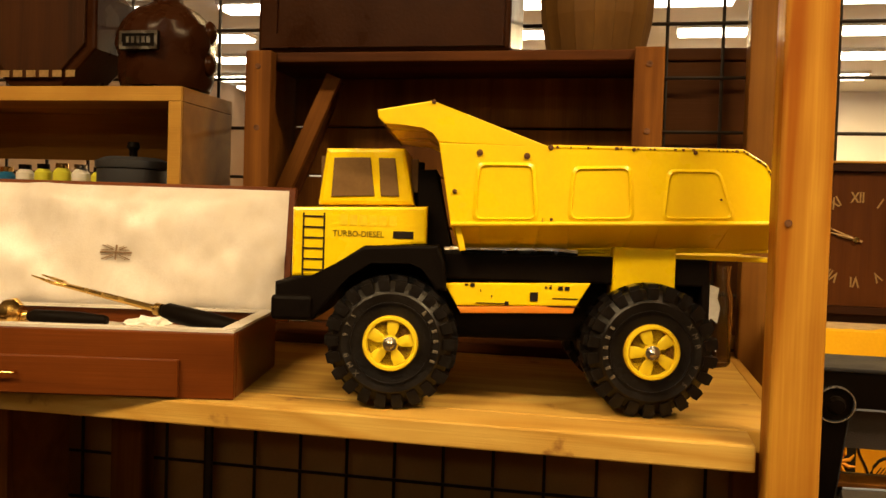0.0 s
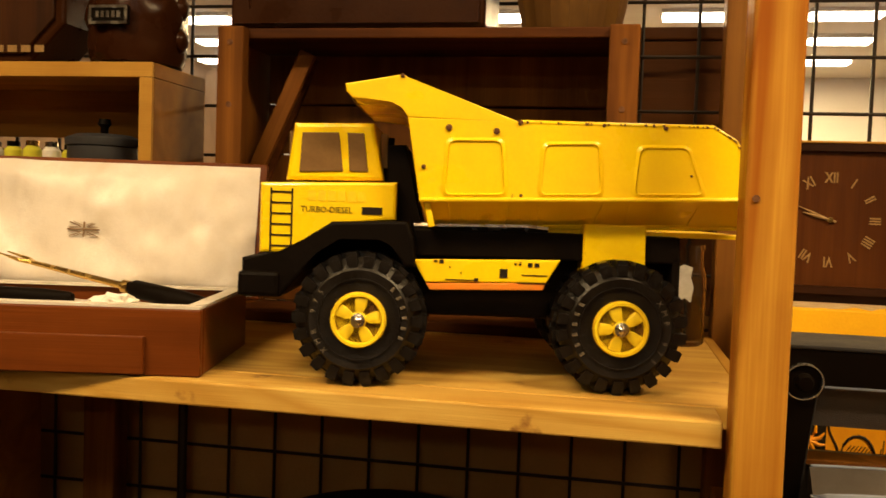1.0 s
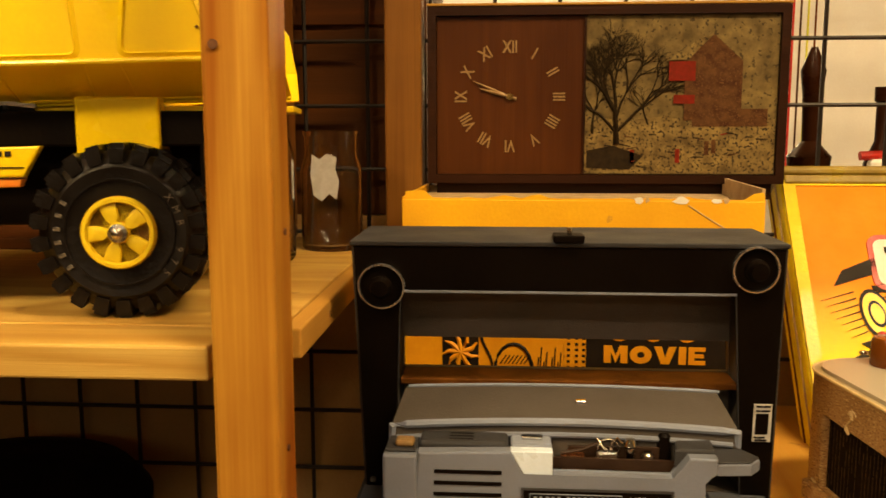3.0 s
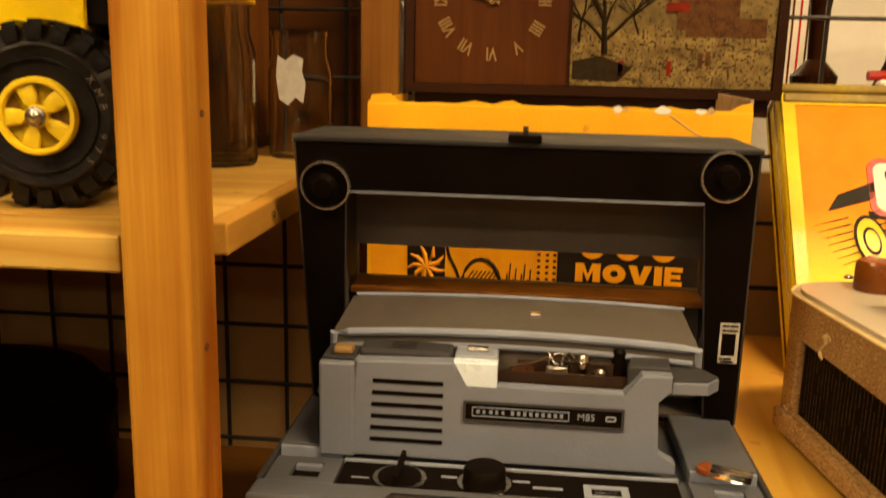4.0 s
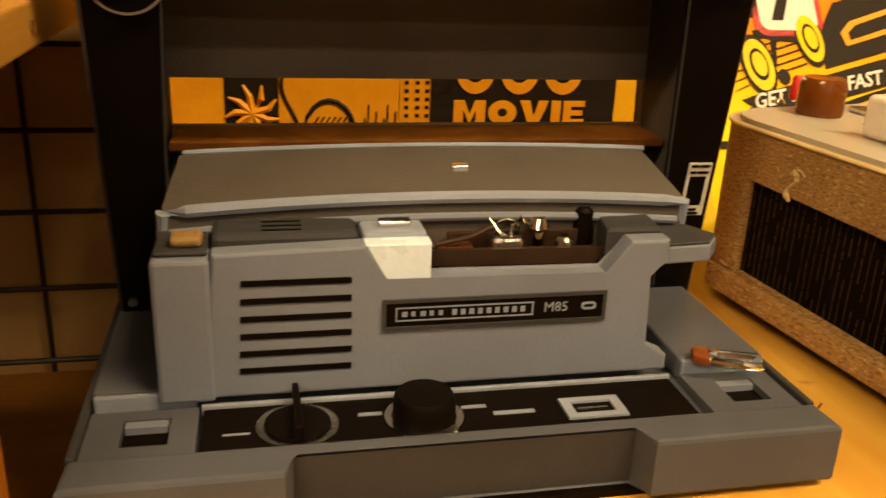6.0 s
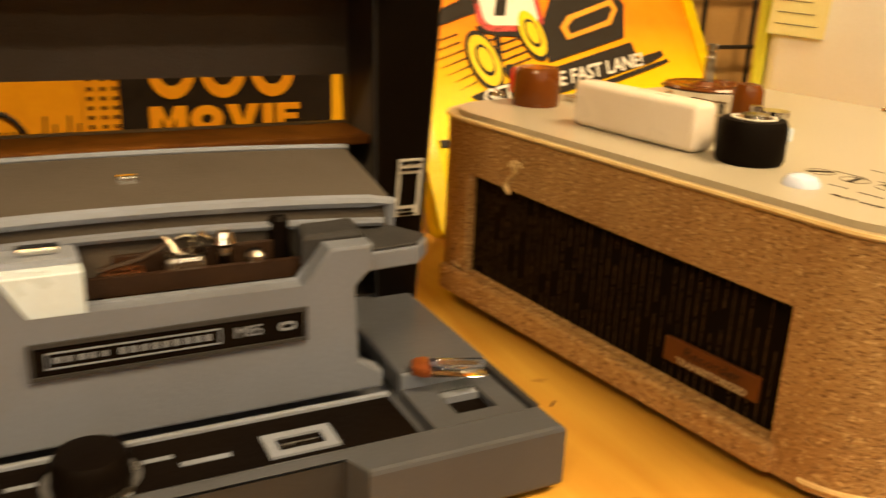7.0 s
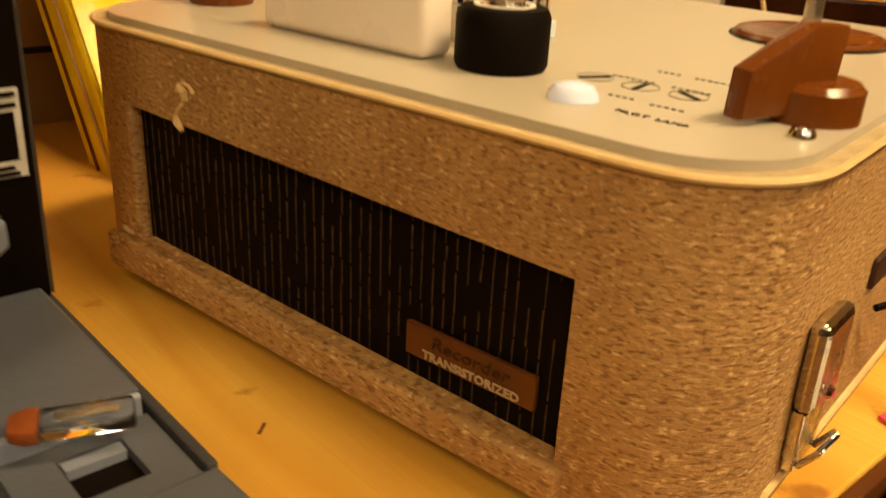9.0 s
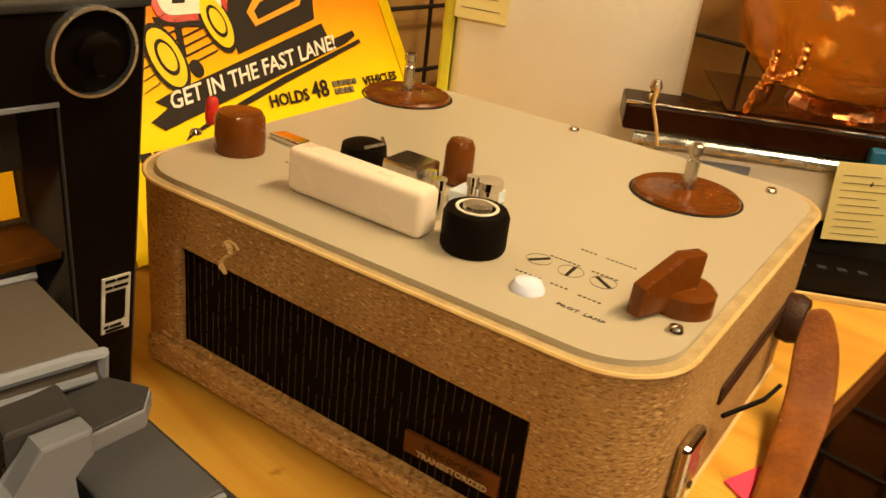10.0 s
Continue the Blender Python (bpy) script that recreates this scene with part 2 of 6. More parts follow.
BLUE = surface("blue_plastic", (0.02, 0.14, 0.30), 0.35, 0, None, 60, 300, 0.4, 0.1)
BROWN_GLASS = surface("dark_brown_glaze", (0.020, 0.0055, 0.0014), 0.28, 0, (0.034, 0.010, 0.0025), 24, 200, 0.6, 0.15, None, 0.7, 0.0, 0.10)
DARKBOX = surface("black_brown_lacquer", (0.020, 0.0060, 0.0015), 0.32, 0, (0.036, 0.011, 0.0026), 12, 200, 0.6, 0.15, None, 0.7, 0.0, 0.07)
OCTWOOD = timber("dark_reddish_wood", (0.060, 0.018, 0.003), (0.022, 0.007, 0.0014), 2, 0.55, 24)
BARREL = timber("keg_wood", (0.160, 0.082, 0.0204), (0.090, 0.041, 0.0102), 2, 0.55, 18)
AMBER = amber_glass()
CLEAR = glassy("clear_glass", (0.99, 0.985, 0.97), 0.02)
CEIL = surface("ceiling_tile", (0.58, 0.57, 0.54), 0.9, 0, None, 3, 60, 0.15, 0.2)
# dark brown for the added closing walls, to cut bounced light
AISLE = surface("low_bounce_brown", (0.22, 0.14, 0.08), 0.8, 0, None, 2, 60, 0.3, 0.1)
WALL = surface("white_wall_paint", (0.74, 0.71, 0.65), 0.85, 0, None, 2, 90, 0.15, 0.1)
FLOOR = surface("brown_carpet", (0.10, 0.065, 0.04), 0.95, 0, None, 3, 300, 0.4, 0.6)
TUBE = glow("lit_diffuser", (1.0, 0.90, 0.72), 10.0)
PANE = surface("painting_ground", (0.25, 0.175, 0.058), 0.55, 0, (0.09, 0.058, 0.02), 60, 300, 1.0, 0.2, (0.030, 0.019, 0.008), 0.56, 0.0, 0.15)
SKYPAINT = surface("painting_sky", (0.19, 0.135, 0.048), 0.55, 0, (0.075, 0.05, 0.018), 40, 160, 1.0, 0.2, (0.05, 0.033, 0.013), 0.60, 0.0, 0.15)
TREEPAINT = surface("painting_dark", (0.012, 0.007, 0.003), 0.6, 0, (0.03, 0.018, 0.007), 120, 300, 0.8, 0.1, None, 0.7, 0.0, 0.1)
BARNRED = surface("painting_red", (0.19, 0.014, 0.006), 0.6, 0, (0.12, 0.014, 0.005), 120, 300, 0.8, 0.1, None, 0.7, 0.0, 0.1)
BARNBROWN = surface("painting_brown", (0.042, 0.014, 0.006), 0.6, 0, (0.10, 0.045, 0.015), 90, 300, 1.0, 0.1, (0.11, 0.05, 0.018), 0.58, 0.0, 0.1)
GILT = surface("gilt_paint", (0.30, 0.185, 0.070), 0.5, 0.1, (0.18, 0.105, 0.035), 200, 500, 0.5, 0.1)


def tweed():
    m, t, b, co = nodes("tweed_cloth")
    cloud = noisy(t, co, 18, 4)
    c = mixed(t, cloud, (0.42, 0.245, 0.087), (0.33, 0.178, 0.057))
    dark = noisy(t, co, 820, 3, 0.52, 0.66, (0.34, 0.34, 1.0))
    pale = noisy(t, co, 640, 3, 0.55, 0.70, (0.38, 0.38, 1.0))
    blot = noisy(t, co, 260, 3, 0.60, 0.72, (0.45, 0.45, 1.0))
    c = mixed(t, pale, c, (0.62, 0.42, 0.19))
    c = mixed(t, dark, c, (0.20, 0.095, 0.027))
    c = mixed(t, blot, c, mixed(t, 0.4, c, (0.12, 0.055, 0.018)))
    t.links.new(c, b.inputs["Base Color"])
    b.inputs["Roughness"].default_value = 0.75
    bumped(t, b, noisy(t, co, 620, 4, 0.2, 0.8, (0.5, 0.5, 1.0)), 0.55, 0.0010)
    return m


def case_print():
    """The car case's sheet: yellow at the rim and foot, orange higher up."""
    m, t, b, co = nodes("yellow_orange_print")
    sep = t.nodes.new("ShaderNodeSeparateXYZ")
    t.links.new(co, sep.inputs[0])
    r = t.nodes.new("ShaderNodeMapRange")
    r.inputs[1].default_value, r.inputs[2].default_value = 0.10, 0.20
    t.links.new(sep.outputs[2], r.inputs[0])
    c = mixed(t, r.outputs[0], (0.84, 0.68, 0.002), (0.84, 0.23, 0.004))
    c = mixed(t, noisy(t, co, 30, 3), c, mixed(t, 0.12, c, (0.9, 0.5, 0.05)))
    t.links.new(c, b.inputs["Base Color"])
    b.inputs["Roughness"].default_value = 0.42
    b.inputs["Specular IOR Level"].default_value = 0.05
    b.inputs["Coat Weight"].default_value = 0.02
    b.inputs["Coat Roughness"].default_value = 0.08
    bumped(t, b, noisy(t, co, 26, 3, 0.2, 0.8), 0.25, 0.004)
    return m


TWEED, CASE_PRINT = tweed(), case_print()
CASE_YELLOW = surface("yellow_vinyl", (0.80, 0.62, 0.003), 0.35, 0, (0.66, 0.46, 0.003), 30, 200, 0.6, 0.3, None, 0.7, 0.1, 0.12)


# ---- shapes ----
def thing(name, m, label, category, group="", kind=""):
    ob = new(name)
    ob.empty_display_size = 0.02
    ob.matrix_world = m
    return tagged(ob, label, category, group, kind)


def part(name, bm, material, parent=None, label="", smooth=False, m=None):
    me = bpy.data.meshes.new(name)
    bmesh.ops.recalc_face_normals(bm, faces=bm.faces)
    bm.to_mesh(me)
    bm.free()
    me.materials.append(material)
    if smooth:
        me.shade_smooth()
        me.set_sharp_from_angle(angle=radians(35))
    ob = new(name, me)
    if parent is not None:
        ob.parent = parent
    if m is not None:
        ob.matrix_basis = m
    if label:
        ob["label"] = label
    return ob


def box(x0, x1, y0, y1, z0, z1, bevel=0.0, seg=2, bm=None):
    bm = bm or bmesh.new()
    made = bmesh.ops.create_cube(bm, size=1)["verts"]
    for v in made:
        v.co = Vector(((x0 + x1) / 2 + v.co.x * (x1 - x0), (y0 + y1) / 2 + v.co.y * (y1 - y0), (z0 + z1) / 2 + v.co.z * (z1 - z0)))
    if bevel:
        edges = list({e for v in made for e in v.link_edges})
        bmesh.ops.bevel(bm, geom=edges, offset=bevel, segments=seg, affect="EDGES", profile=0.5)
    return bm


def prism(points, a, b, axis="y", bevel=0.0, bm=None):
    """A flat outline drawn out from a to b along an axis."""
    bm = bm or bmesh.new()

    def at(p, w):
        return {"y": (p[0], w, p[1]), "z": (p[0], p[1], w), "x": (w, p[0], p[1])}[axis]
    lo = [bm.verts.new(at(p, a)) for p in points]
    hi = [bm.verts.new(at(p, b)) for p in points]
    n = len(points)
    faces = [bm.faces.new(lo), bm.faces.new(hi[::-1])]
    faces += [bm.faces.new((lo[i], lo[(i + 1) % n], hi[(i + 1) % n], hi[i])) for i in range(n)]
    if bevel:
        edges = list({e for f in faces[:2] for e in f.edges})
        bmesh.ops.bevel(bm, geom=edges, offset=bevel, segments=2, affect="EDGES", profile=0.5)
    return bm


def lathe(profile, n=32, axis="z", centre=(0, 0, 0), bm=None):
    """A turned body from (radius, height) pairs."""
    bm = bm or bmesh.new()
    rings = []
    for r, h in profile:
        ring = []
        for i in range(n):
            a = 2 * math.pi * i / n
            p = {"z": (r * math.cos(a), r * math.sin(a), h), "y": (r * math.cos(a), h, r * math.sin(a)), "x": (h, r * math.cos(a), r * math.sin(a))}[axis]
            ring.append(bm.verts.new(Vector(p) + Vector(centre)))
        rings.append(ring)
    for a, b in zip(rings, rings[1:]):
        for i in range(n):
            bm.faces.new((a[i], a[(i + 1) % n], b[(i + 1) % n], b[i]))
    bm.faces.new(rings[0])
    bm.faces.new(rings[-1])
    return bm


def tube(points, r, n=8, bm=None):
    """A round rod along a line of points."""
    bm = bm or bmesh.new()
    pts = [Vector(p) for p in points]
    rings = []
    for i, p in enumerate(pts):
        d = (pts[min(i + 1, len(pts) - 1)] - pts[max(i - 1, 0)]).normalized()
        s = d.cross(Vector((0, 0, 1)) if abs(d.z) < 0.9 else Vector((1, 0, 0))).normalized()
        u = d.cross(s)
        rad = r[i] if isinstance(r, (list, tuple)) else r
        rings.append([bm.verts.new(p + (s * math.cos(2 * math.pi * k / n) + u * math.sin(2 * math.pi * k / n)) * rad) for k in range(n)])
    for a, b in zip(rings, rings[1:]):
        for k in range(n):
            bm.faces.new((a[k], a[(k + 1) % n], b[(k + 1) % n], b[k]))
    bm.faces.new(rings[0])
    bm.faces.new(rings[-1])
    return bm


def ring_band(r0, r1, h0, h1, n=40, axis="y", centre=(0, 0, 0)):
    """A washer from radius r0 to r1."""
    bm = bmesh.new()
    prof = [(r0, h0), (r1, h0), (r1, h1), (r0, h1)]
    rings = []
    for r, h in prof:
        ring = []
        for i in range(n):
            a = 2 * math.pi * i / n
            p = {"z": (r * math.cos(a), r * math.sin(a), h), "y": (r * math.cos(a), h, r * math.sin(a))}[axis]
            ring.append(bm.verts.new(Vector(p) + Vector(centre)))
        rings.append(ring)
    for k in range(4):
        a, b = rings[k], rings[(k + 1) % 4]
        for i in range(n):
            bm.faces.new((a[i], a[(i + 1) % n], b[(i + 1) % n], b[i]))
    return bm


def rounded(x0, x1, y0, y1, r, n=8):
    """The outline of a rectangle with round corners."""
    out = []
    for cx, cy, a0 in ((x1 - r, y1 - r, 0), (x0 + r, y1 - r, 90), (x0 + r, y0 + r, 180), (x1 - r, y0 + r, 270)):
        for i in range(n + 1):
            a = radians(a0 + 90 * i / n)
            out.append((cx + r * math.cos(a), cy + r * math.sin(a)))
    return out


def frame_band(outer, inner, a, b, axis="y"):
    """A frame between two outlines with the same number of points."""
    bm = bmesh.new()

    def at(p, w):
        return {"y": (p[0], w, p[1]), "z": (p[0], p[1], w), "x": (w, p[0], p[1])}[axis]
    rows = [[bm.verts.new(at(p, w)) for p in o] for o, w in ((outer, a), (outer, b), (inner, b), (inner, a))]
    n = len(outer)
    for k in range(4):
        p, q = rows[k], rows[(k + 1) % 4]
        for i in range(n):
            bm.faces.new((p[i], p[(i + 1) % n], q[(i + 1) % n], q[i]))
    return bm


def rect(x0, x1, z0, z1):
    return [(x0, z0), (x1, z0), (x1, z1), (x0, z1)]


def lettering(name, words, size, m, material, parent, depth=0.0004, shear=0.0, squeeze=1.0, bold=0.0):
    """Raised letters in the plane z = 0 of the pose m, centred."""
    cu = bpy.data.curves.new(name, "FONT")
    cu.body, cu.size, cu.extrude, cu.shear, cu.align_x, cu.align_y = words, size, depth, shear, "CENTER", "CENTER"
    cu.resolution_u, cu.offset = 2, bold
    tmp = bpy.data.objects.new(name, cu)
    me = bpy.data.meshes.new_from_object(tmp)
    bpy.data.objects.remove(tmp)
    for v in me.vertices:
        v.co.x *= squeeze
    me.materials.clear()
    me.materials.append(material)
    ob = new(name, me)
    ob.parent = parent
    ob.matrix_basis = m
    return ob


FRONT = pose(0, 0, 0, 90, 0, 0)


# ---- the room and the shelving ----
SHELF, TABLE, MESH_Y = 1.169, 0.961, 1.325


def setting(name, bm, material, label, category):
    return tagged(part(name, bm, material), label, category, "", "structure")


setting("floor", box(-5, 6, -9, 11.2, -0.1, 0), FLOOR, "dark brown carpeted shop floor", "floor")
setting("ceiling", box(-5, 6, -9, 11.2, 3.0, 3.1), CEIL, "off-white tiled shop ceiling", "ceiling")
setting("wall_north", box(-5, 6, 11.0, 11.2, 0, 3.0), WALL, "white painted far wall of the shop", "wall")
# added walls that close the room, kept dark to hold down ambient bounce
setting("wall_south", box(-5, 6, -9.2, -9.0, 0, 3.0), AISLE, "unseen wall closing the room across the aisle, dark to cut bounced light", "wall")
setting("wall_west", box(-5.2, -5, -9, 11.2, 0, 3.0), AISLE, "side wall closing the room, dark to cut bounced light", "wall")
setting("wall_east", box(6, 6.2, -9, 11.2, 0, 3.0), AISLE, "side wall closing the room, dark to cut bounced light", "wall")


def ceiling_light():
    ob = thing("ceiling_light", pose(0, 0, 2.94), "long fluorescent ceiling light with a lit white diffuser", "ceiling light", "ceiling lights")
    part("housing", box(-0.64, 0.64, -0.17, 0.17, 0.03, 0.06, 0.004), WHITE_CARD, ob)
    part("diffuser", box(-0.6, 0.6, -0.14, 0.14, 0.0, 0.029, 0.01), TUBE, ob, "lit white diffuser")
    return ob


first_light = ceiling_light()
first_light.matrix_world = pose(-3.2, 4.6, 2.94)
# fixtures out of view over the aisle, added to go with its lamps
for x, y in ((-1.0, -0.7), (1.35, -0.1), (-0.9, -2.7), (1.3, -2.7), (-0.9, -5.2), (1.3, -5.2)):
    copy_thing(first_light, pose(x, y, 2.94))
SHORT = Matrix.Diagonal((0.45, 0.8, 1, 1))
for y, xs in ((6.45, (-4.0, -2.9, -0.9, 0.4, 1.6)), (7.5, (-3.7, -2.3, -0.95, 0.62, 1.75, 2.9)), (8.55, (-4.0, -2.4, -1.0, 0.6, 1.95, 3.1)), (9.7, (-4.55, -2.6, -1.1, 0.6, 2.05, 3.3)), (10.4, (-4.6, -1.2, 0.4, 1.5))):
    for x in xs:
        copy_thing(first_light, pose(x, y, 2.94) @ SHORT)

# the shelf with its front strip, the table shelf, and their wood frame
shelf = thing("shelf_board", pose(0, 0, SHELF), "pale pine shelf board with knots and scuffs, toys standing on it", "shelf", "", "structure")
part("board", box(-1.3, 0.152, 0.803, 1.29, -0.020, 0, 0.0015), PINE, shelf)
part("front_strip", box(-1.3, 0.119, 0.746, 0.8025, -0.0235, -0.0005, 0.002), PINE, shelf)
part("end_strip", box(0.1525, 0.166, 0.80, 1.29, -0.0225, -0.001, 0.0015), PINE_Y, shelf)
part("nail", lathe([(0.003, 0), (0.003, 0.0015)], 10, "x", (0.166, 0.90, -0.012)), STEEL, shelf)
table = thing("table_top", pose(0, 0, TABLE), "orange-brown plywood shelf top with dark scratches", "shelf", "", "structure")
part("board", box(0.172, 1.32, 0.686, 1.30, -0.02, 0, 0.0015), PLY, table)
part("edge_strip", box(0.172, 1.32, 0.680, 0.6855, -0.019, -0.001, 0.001), CRATE_X, table)
rs = random.Random(4)
for i in (0, 2, 3, 6, 8):
    x, y, a = 0.545 + rs.uniform(-0.025, 0.03), 0.66 + 0.07 * i * 0.55 + 0.07, rs.uniform(-70, 70)
    part("scratch", box(-0.005 * rs.uniform(0.3, 1), 0.003, -0.0007, 0.0007, 0.0001, 0.0004), RUST, table, "", False, pose(x, y, 0, 0, 0, a))
post = thing("post", pose(0, 0, 0), "orange-stained square pine post with scuffs and small nails", "post", "", "structure")
part("timber", box(0.1255, 0.1665, 0.733, 0.777, 0, 2.2, 0.003), POST, post)
part("nail", lathe([(0.003, 0.7315), (0.003, 0.734)], 10, "y", (0.134, 0, 1.3535)), RUST, post)
part("nail", lathe([(0.0022, 0.166), (0.0022, 0.1675)], 10, "x", (0, 0.755, 1.10)), RUST, post)
part("nail", lathe([(0.0022, 0.166), (0.0022, 0.1675)], 10, "x", (0, 0.76, 1.24)), RUST, post)
rear = thing("post", pose(0, 0, 0), "brown square wooden post standing at the wire panel", "post", "", "structure")
part("timber", box(0.163, 0.207, 1.26, 1.302, 0, 2.2, 0.003), UPRIGHT, rear)
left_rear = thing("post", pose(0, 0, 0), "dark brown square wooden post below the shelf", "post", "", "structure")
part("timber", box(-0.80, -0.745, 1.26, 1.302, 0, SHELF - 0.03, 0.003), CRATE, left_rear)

# the black wire panel, one rod a piece
grid = thing("wire_panel", pose(0, 0, 0), "black welded wire grid panel behind the shelves", "wire panel", "", "structure")
PITCH = 0.079
for i in range(-17, 17):
    x = 0.133 + i * PITCH
    part("rod", tube([(x, MESH_Y, 0.3), (x, MESH_Y, 2.2)], 0.0028, 6), WIRE, grid)
for j in range(24):
    z = 1.409 + (j - 14) * PITCH
    part("rod", tube([(-1.25, MESH_Y - 0.0035, z), (1.42, MESH_Y - 0.0035, z)], 0.0028, 6), WIRE, grid)
heavy = tube([(-0.655, MESH_Y - 0.01, 0.3), (-0.655, MESH_Y - 0.01, 1.13)], 0.008, 8)
part("edge_rod", heavy, WIRE, grid)
side = thing("wire_panel", pose(0, 0, 0), "black welded wire grid panel closing the end of the shelf", "wire panel", "", "structure")
for i in range(14):
    y = 0.30 + i * PITCH
    part("rod", tube([(1.40, y, 0.3), (1.40, y, 2.2)], 0.0028, 6), WIRE, side)
for j in range(24):
    z = 1.409 + (j - 14) * PITCH
    part("rod", tube([(1.3965, 0.25, z), (1.3965, 1.31, z)], 0.0028, 6), WIRE, side)
setting("wall_panel_lower", box(-1.5, 0.30, 1.345, 1.365, 0.0, 1.19), BACKING, "brown hardboard back below the shelf", "panel")
setting("wall_panel_right", box(0.30, 1.5, 1.345, 1.365, 0.0, 1.15), BACKING, "brown hardboard back behind the table shelf", "panel")
setting("wall_panel_end", box(1.415, 1.43, 0.0, 1.34, 0.94, 1.9), BACKING, "brown hardboard at the end of the shelf", "panel")
# lower half of the end panel: darker wood stands in for shade below the table
setting("wall_panel_end_lower", box(1.412, 1.43, 0.0, 1.34, 0.0, 0.939), PANEL, "end panel below the table shelf, darkened in place of shade", "panel")
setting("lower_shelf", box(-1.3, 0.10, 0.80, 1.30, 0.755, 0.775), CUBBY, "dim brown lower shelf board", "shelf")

# ---- things on the upper shelf ----
# the brown cupboard behind the wire panel
cup = thing("cupboard", pose(-0.02, 1.345, 1.191), "tall dark brown wooden cupboard behind the wire panel", "cupboard")
part("back", box(-0.46, 0.225, 0.0, 0.02, 0, 0.404, 0.002), PANEL, cup)
part("top", box(-0.47, 0.235, -0.004, 0.30, 0.405, 0.424, 0.003), PANEL, cup)
part("side", box(-0.46, -0.44, 0.021, 0.30, 0, 0.404, 0.002), PANEL, cup)
part("side", box(0.205, 0.225, 0.021, 0.30, 0, 0.404, 0.002), PANEL, cup)
part("rail", box(-0.44, 0.20, -0.006, -0.001, 0.24, 0.28, 0.001), CRATE_X, cup)

crate = thing("crate", pose(0, 0, SHELF), "old dark wooden crate on its side with corner battens", "crate")
CX0, CX1, CY0, CY1, CZ = -0.522, 0.046, 1.15, 1.30, 0.408
part("top_board", box(CX0, CX1, CY0 + 0.004, CY1, CZ - 0.014, CZ, 0.002), CRATE_X, crate)
part("bottom_board", box(CX0, CX1, CY0 + 0.004, CY1, 0.0, 0.014, 0.002), CRATE_X, crate)
for k, (a, b) in enumerate(((CX0, CX0 + 0.038), (CX1 - 0.038, CX1))):
    part("batten", box(a, b, CY0 - 0.018, CY0 + 0.003, 0.001, CZ - 0.001, 0.002), CRATE, crate)
    part("side_board", box(a + (0 if k == 0 else 0.026), b - (0.026 if k == 0 else 0), CY0 + 0.004, CY1, 0.015, CZ - 0.015), CRATE, crate)
# back planks: paler wood than the boards, imitating light inside the crate
for i in range(5):
    z = 0.016 + i * 0.076
    part("plank", box(CX0 + 0.013, CX1 - 0.013, CY1 - 0.012, CY1 - 0.001, z, z + 0.073, 0.002), CRATE, crate)
for z in (0.10, 0.30, 0.385):
    for x in (CX0 + 0.019, CX1 - 0.019):
        part("nail", lathe([(0.004, CY0 - 0.0195), (0.004, CY0 - 0.017)], 8, "y", (x, 0, z)), RUST, crate)
slat = thing("loose_slat", pose(-0.520, 1.205, SHELF + 0.150, 0, 24, 0), "thin loose wooden slat leaning in the crate", "slat")
part("slat", box(-0.012, 0.012, -0.005, 0.005, -0.128, 0.255, 0.002), CRATE, slat)
slat2 = thing("loose_slat", pose(-0.515, 1.245, SHELF + 0.150, 0, 22, 0), "dark loose wooden slat leaning in the crate", "slat")
part("slat", box(-0.008, 0.008, -0.005, 0.005, -0.128, 0.250, 0.002), CRATE_X, slat2)

keg_top = SHELF + CZ
chest = thing("lacquered_box", pose(-0.335, 1.225, keg_top), "large dark lacquered box with a raised border", "box")
part("body", box(-0.18, 0.18, -0.07, 0.07, 0, 0.17, 0.006), DARKBOX, chest)
part("border", frame_band(rect(-0.172, 0.172, 0.006, 0.164), rect(-0.150, 0.150, 0.026, 0.144), -0.0705, -0.074), DARKBOX, chest)
keg = thing("wooden_keg", pose(-0.045, 1.225, keg_top), "small brown wooden keg with bulging staves", "keg")
for i in range(18):
    a = 2 * math.pi * i / 18
    bm = bmesh.new()
    rows = []
    for h, r in ((0, 0.066), (0.05, 0.076), (0.09, 0.079), (0.13, 0.076), (0.18, 0.066)):
        rows.append([bm.verts.new((rr * math.cos(a + s * 0.172), rr * math.sin(a + s * 0.172), h)) for rr, s in ((r, -1), (r, 1), (r - 0.009, 1), (r - 0.009, -1))])
    for p, q in zip(rows, rows[1:]):
        for k in range(4):
            bm.faces.new((p[k], p[(k + 1) % 4], q[(k + 1) % 4], q[k]))
    bm.faces.new(rows[0]), bm.faces.new(rows[-1])
    part("stave", bm, BARREL, keg)
part("head", lathe([(0.063, 0.165), (0.063, 0.172)], 28), BARREL, keg)
part("head", lathe([(0.063, 0.006), (0.063, 0.012)], 28), BARREL, keg)

cubby = thing("cubby_box", pose(-0.636, 1.13, SHELF - 0.0), "open-fronted stained pine box shelf with pale front edges", "box shelf")
part("top", box(-0.45, 0.020, 0.004, 0.16, 0.336, 0.357, 0.001), CUBBY, cubby)
part("side", box(0.0, 0.020, 0.004, 0.16, 0.0, 0.3355, 0.001), CUBBY, cubby)
part("side", box(-0.45, -0.43, 0.004, 0.16, 0.0, 0.3355, 0.001), CUBBY, cubby)
part("middle_board", box(-0.43, -0.0005, 0.004, 0.16, 0.182, 0.200, 0.001), CUBBY, cubby)
part("top_edge", box(-0.45, 0.020, -0.002, 0.0035, 0.336, 0.357, 0.001), CUBBY_EDGE, cubby)
part("side_edge", box(0.0, 0.020, -0.002, 0.0035, 0.0, 0.3355, 0.001), CUBBY_EDGE, cubby)
